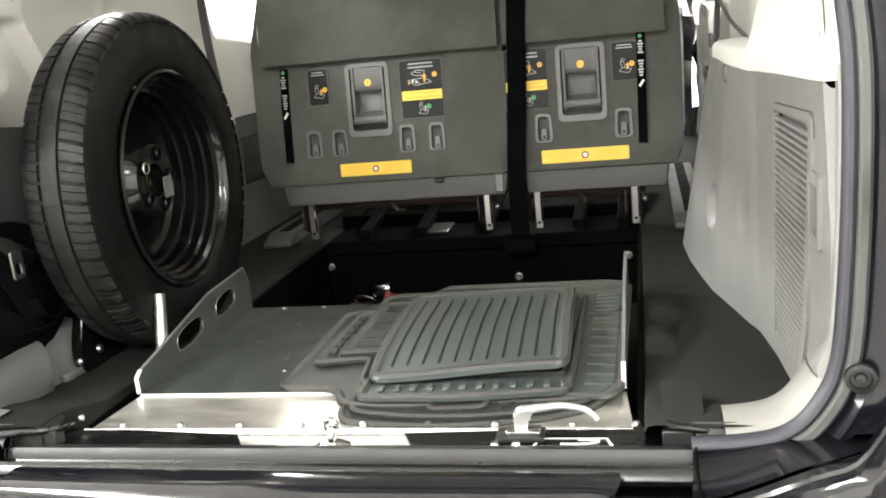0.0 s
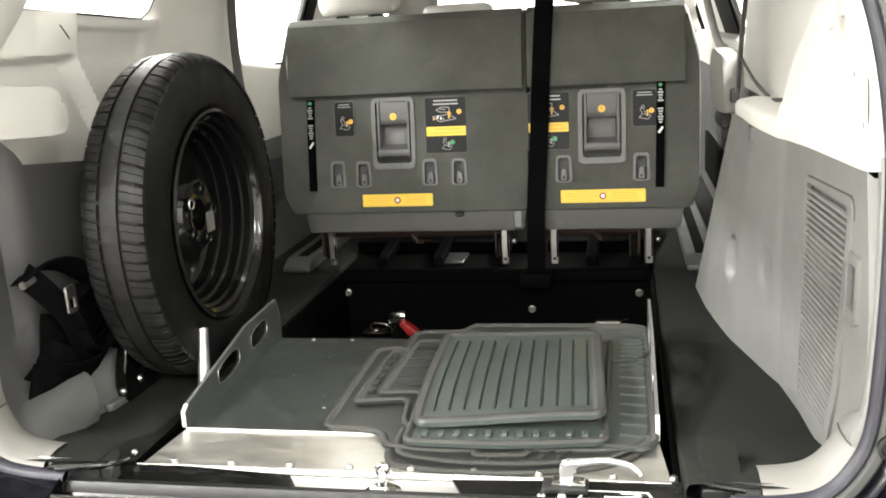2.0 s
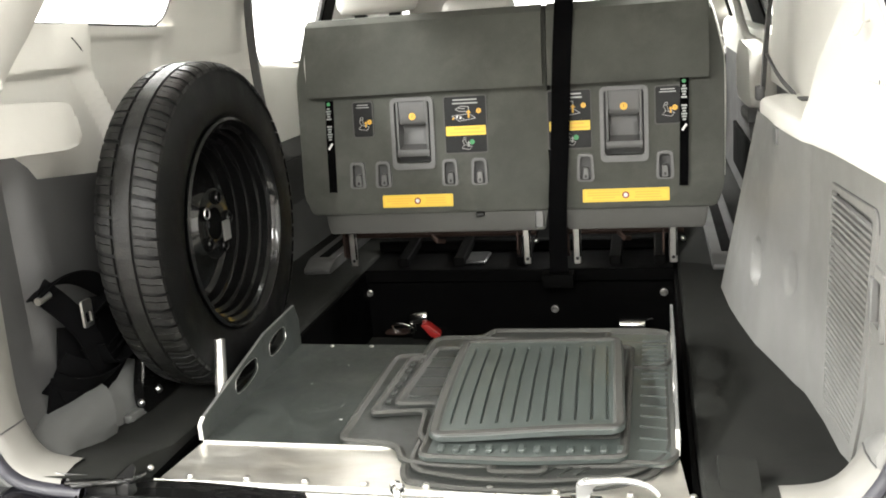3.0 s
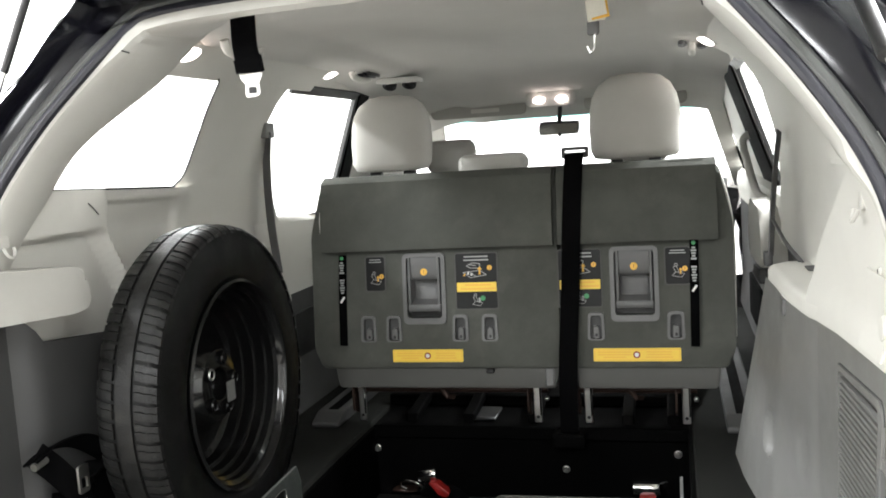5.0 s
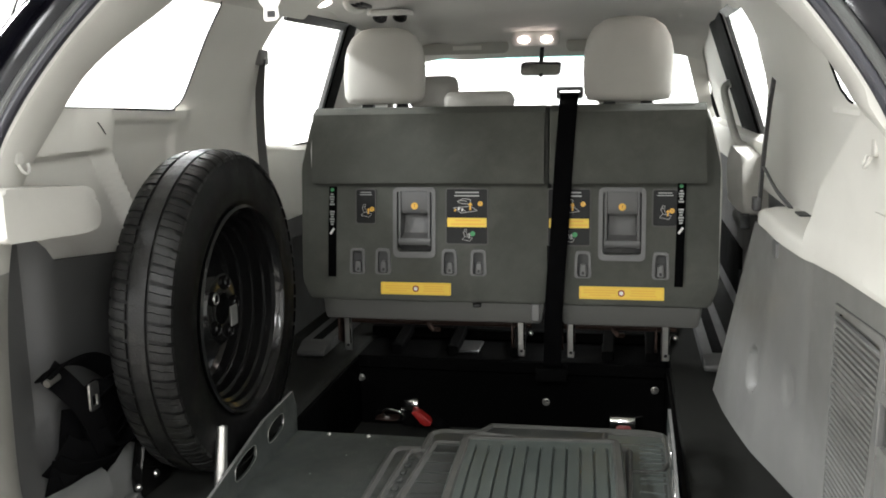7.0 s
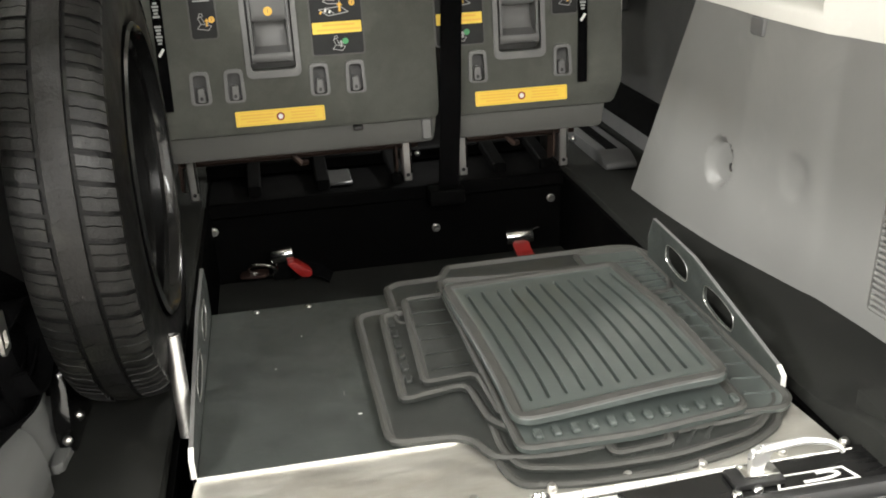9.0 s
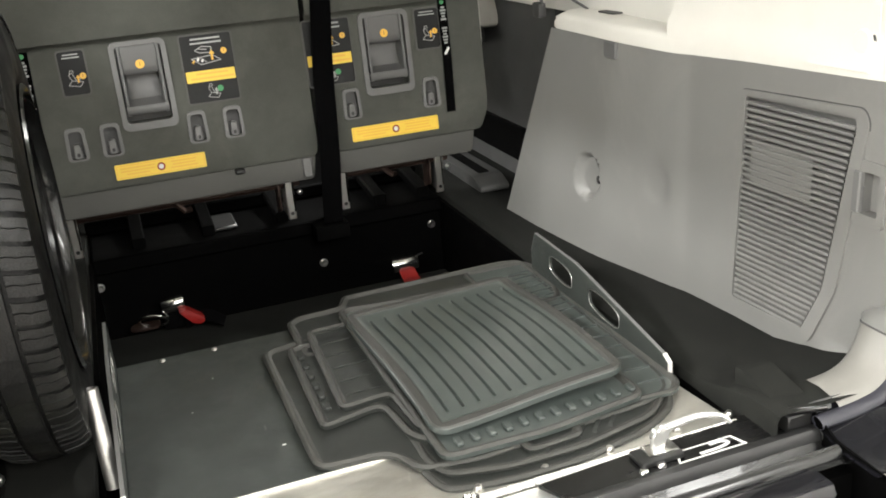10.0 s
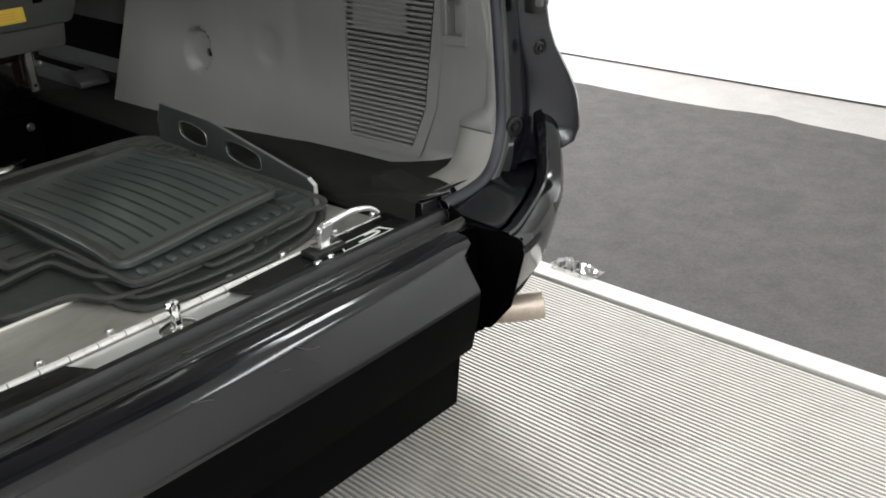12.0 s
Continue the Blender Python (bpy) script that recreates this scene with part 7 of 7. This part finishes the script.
def tipped(bm):
    """Turns a part of the mirror towards the driver and down."""
    bmesh.ops.rotate(bm, verts=bm.verts, cent=(-0.03, 2.885, 1.50), matrix=TILTED)
    return bm


part("shell", tipped(prism(round_poly([(-0.126, 1.475), (0.055, 1.472), (0.062, 1.525), (-0.118, 1.530)], 0.014, 4), "y", 2.872, 2.90, 0.006, 2)), BLACK, mi)
part("glass", tipped(prism(round_poly([(-0.121, 1.479), (0.050, 1.476), (0.057, 1.521), (-0.113, 1.526)], 0.011, 4), "y", 2.8695, 2.8715)), CHROME, mi, "mirror glass")
part("stem", tube([(-0.03, 2.885, 1.525), (-0.03, 2.95, 1.60)], 0.010, 8), BLACK, mi)
part("button", ball((-0.03, 2.872, 1.470), 0.009), BLACK, mi)


def front_seat(label, c, y, top, w, hz):
    s = thing("front_seat", label, "car seat", (c, y, 0.6), group="front seats")
    part("backrest", box(c - 0.24, c + 0.24, y - 0.05, y + 0.09, 0.70, top - hz - 0.035, 0.05, 4), FABRIC, s)
    part("headrest", box(c - w, c + w, y - 0.05, y + 0.045, top - hz, top, min(0.04, hz * 0.45), 4), FABRIC, s, "beige fabric headrest")
    for d in (-0.05, 0.05):
        part("headrest_post", tube([(c + d, y, top - hz - 0.05), (c + d, y, top - hz + 0.02)], 0.006, 8), CHROME, s)
    return s


front_seat("beige cloth front seat with a rounded headrest", -0.45, 2.55, 1.475, 0.105, 0.14)
front_seat("beige cloth front seat behind the narrow seat", 0.33, 2.55, 1.475, 0.105, 0.14)
front_seat("beige cloth middle seat with a low headrest", -0.19, 2.12, 1.412, 0.13, 0.075)

# ---------------------------------------------------------------- headliner fittings
for x, y, z, tilt in ((-0.585, 0.655, 1.690, 20), (-0.575, 1.52, 1.700, 20), (0.552, 1.50, 1.700, -20)):
    dl = thing("dome_lamp", "lit oval lamp in the headliner", "lamp", (x, y, z), group="headliner lamps")
    lens, rim = ball((x, y, z), 0.030, 1.0, 1.7, 0.35, 14), ball((x, y, z + 0.006), 0.036, 1.05, 1.65, 0.3, 16)
    for half in (lens, rim):
        bmesh.ops.rotate(half, verts=half.verts, cent=(x, y, z), matrix=Matrix.Rotation(math.radians(-1.6 * tilt), 3, "Y"))
    part("lens", lens, LAMP, dl)
    part("bezel", rim, LINER, dl)
for x, y in ((-0.50, 0.76), (-0.53, 1.68), (0.52, 1.68)):
    gh = thing("ceiling_grip", "beige folding grab handle on the headliner", "grab handle", (x, y, 1.69), group="grab handles")
    part("grip", tube(spline([(x, y - 0.09, 1.712), (x, y - 0.075, 1.690), (x, y, 1.682), (x, y + 0.075, 1.690), (x, y + 0.09, 1.712)], 5), 0.011, 10), BEIGE, gh)
def cloth_z(x, y):
    """Height of the headliner."""
    zc = interp(y, (0.34, 0.42, 0.6, 1.2, 1.75, 2.4, 2.6, 2.95), (1.737, 1.742, 1.746, 1.752, 1.748, 1.705, 1.668, 1.640))
    wid = interp(y, (0.34, 0.7, 3.5), (0.52, 0.60, 0.60))
    duct = smooth(0.40, 0.47, abs(x)) * smooth(0.55, 0.9, y) * smooth(2.5, 2.2, y)
    return zc - 0.055 * abs(x / (wid * 1.12)) ** 4 - 0.024 * duct - smooth(1.74, 1.98, y) * smooth(0.52, 0.40, abs(x)) * 0.022


vt = thing("roof_vent", "dark twin roof air vent with round knobs", "air vent", (-0.47, 1.92, 1.69))
z = cloth_z(-0.47, 1.92)
part("plate", prism(rrect(-0.545, -0.395, 1.86, 1.98, 0.03, 4), "z", z - 0.014, z + 0.004, 0.005, 2), LINER, vt)
for c in (-0.507, -0.435):
    part("knob", lathe([(0.026, -0.002), (0.025, 0.010), (0.018, 0.012), (0.016, 0.004), (0.006, 0.004), (0.005, 0.012), (0, 0.012)], (c, 1.92, z - 0.014), (0, -0.6, -0.8), 18), BLACK, vt)
vt = thing("roof_vent", "narrow dark louvred roof air vent", "air vent", (-0.52, 1.72, 1.70))
for k in range(3):
    x = -0.535 + 0.016 * k
    z = cloth_z(x, 1.73)
    part("louvre", prism(rrect(x - 0.005, x + 0.005, 1.67, 1.79, 0.004, 3), "z", z - 0.012, z + 0.002, 0.002, 1), BLACK, vt)
for x, y in ((0.492, 1.62), (0.548, 1.64)):
    sl = thing("ceiling_slot", "dark oval fitting in the headliner", "fitting", (x, y, 1.70), group="headliner fittings")
    z = cloth_z(x, y)
    part("slot", prism([(x + 0.013 * math.cos(a), y + 0.06 * math.sin(a)) for a in (2 * math.pi * k / 18 for k in range(18))], "z", z - 0.009, z + 0.004, 0.003, 1), DKGREY, sl)
    part("slot_mouth", prism([(x + 0.008 * math.cos(a), y + 0.045 * math.sin(a)) for a in (2 * math.pi * k / 18 for k in range(18))], "z", z - 0.0105, z - 0.007), BLACK, sl)

hb = thing("hanging_belt", "black belt end with a bright metal tongue, hanging from the headliner", "seat belt", (-0.333, 0.43, 1.56))
part("webbing", strap(spline([(-0.338, 0.432, 1.722), (-0.337, 0.430, 1.66), (-0.329, 0.432, 1.612)], 5), (1, 0.05, 0), 0.050, 0.004), WEB, hb)
part("webbing_fold", strap([(-0.331, 0.424, 1.640), (-0.328, 0.422, 1.625), (-0.328, 0.426, 1.612)], (1, 0.05, 0), 0.054, 0.012), WEB, hb)
o = round_poly([(-0.353, 1.618), (-0.301, 1.624), (-0.305, 1.600), (-0.311, 1.592), (-0.309, 1.570), (-0.318, 1.565), (-0.338, 1.564), (-0.342, 1.570), (-0.340, 1.590), (-0.349, 1.600)], 0.004, 2)
tn = part("metal_tongue", prism(o, "y", 0.424, 0.427), STEEL, hb, "bright metal belt tongue")
part("tongue_slot", prism(rrect(-0.333, -0.317, 1.572, 1.584, 0.002, 2), "y", 0.4232, 0.4238), BLACK, tn)
cl = thing("paper_clip_holder", "folded paper slips in a metal clip under the headliner", "clip", (0.32, 0.59, 1.61))
part("mount", ball((0.325, 0.59, 1.720), 0.045, 1.0, 0.6, 0.22, 14), DKGREY, cl)
for k, (a, m) in enumerate(((0.0, PAPER), (0.004, ORANGE), (-0.004, PAPER))):
    part("paper_slip", strap(spline([(0.322 + a, 0.585 + 0.004 * k, 1.708), (0.324 + a, 0.580 + 0.004 * k, 1.690), (0.327 + a, 0.576 + 0.004 * k, 1.675 - 0.004 * k)], 4), (1, 0.1 * k, 0), 0.034, 0.001), m, cl)
part("jaw", box(0.303, 0.326, 0.586, 0.606, 1.642, 1.672, 0.005, 2), DKGREY, cl)
part("wire_hook", tube(spline([(0.318, 0.592, 1.645), (0.316, 0.592, 1.622), (0.308, 0.592, 1.610), (0.302, 0.592, 1.622)], 5), 0.0028, 8), CHROME, cl)
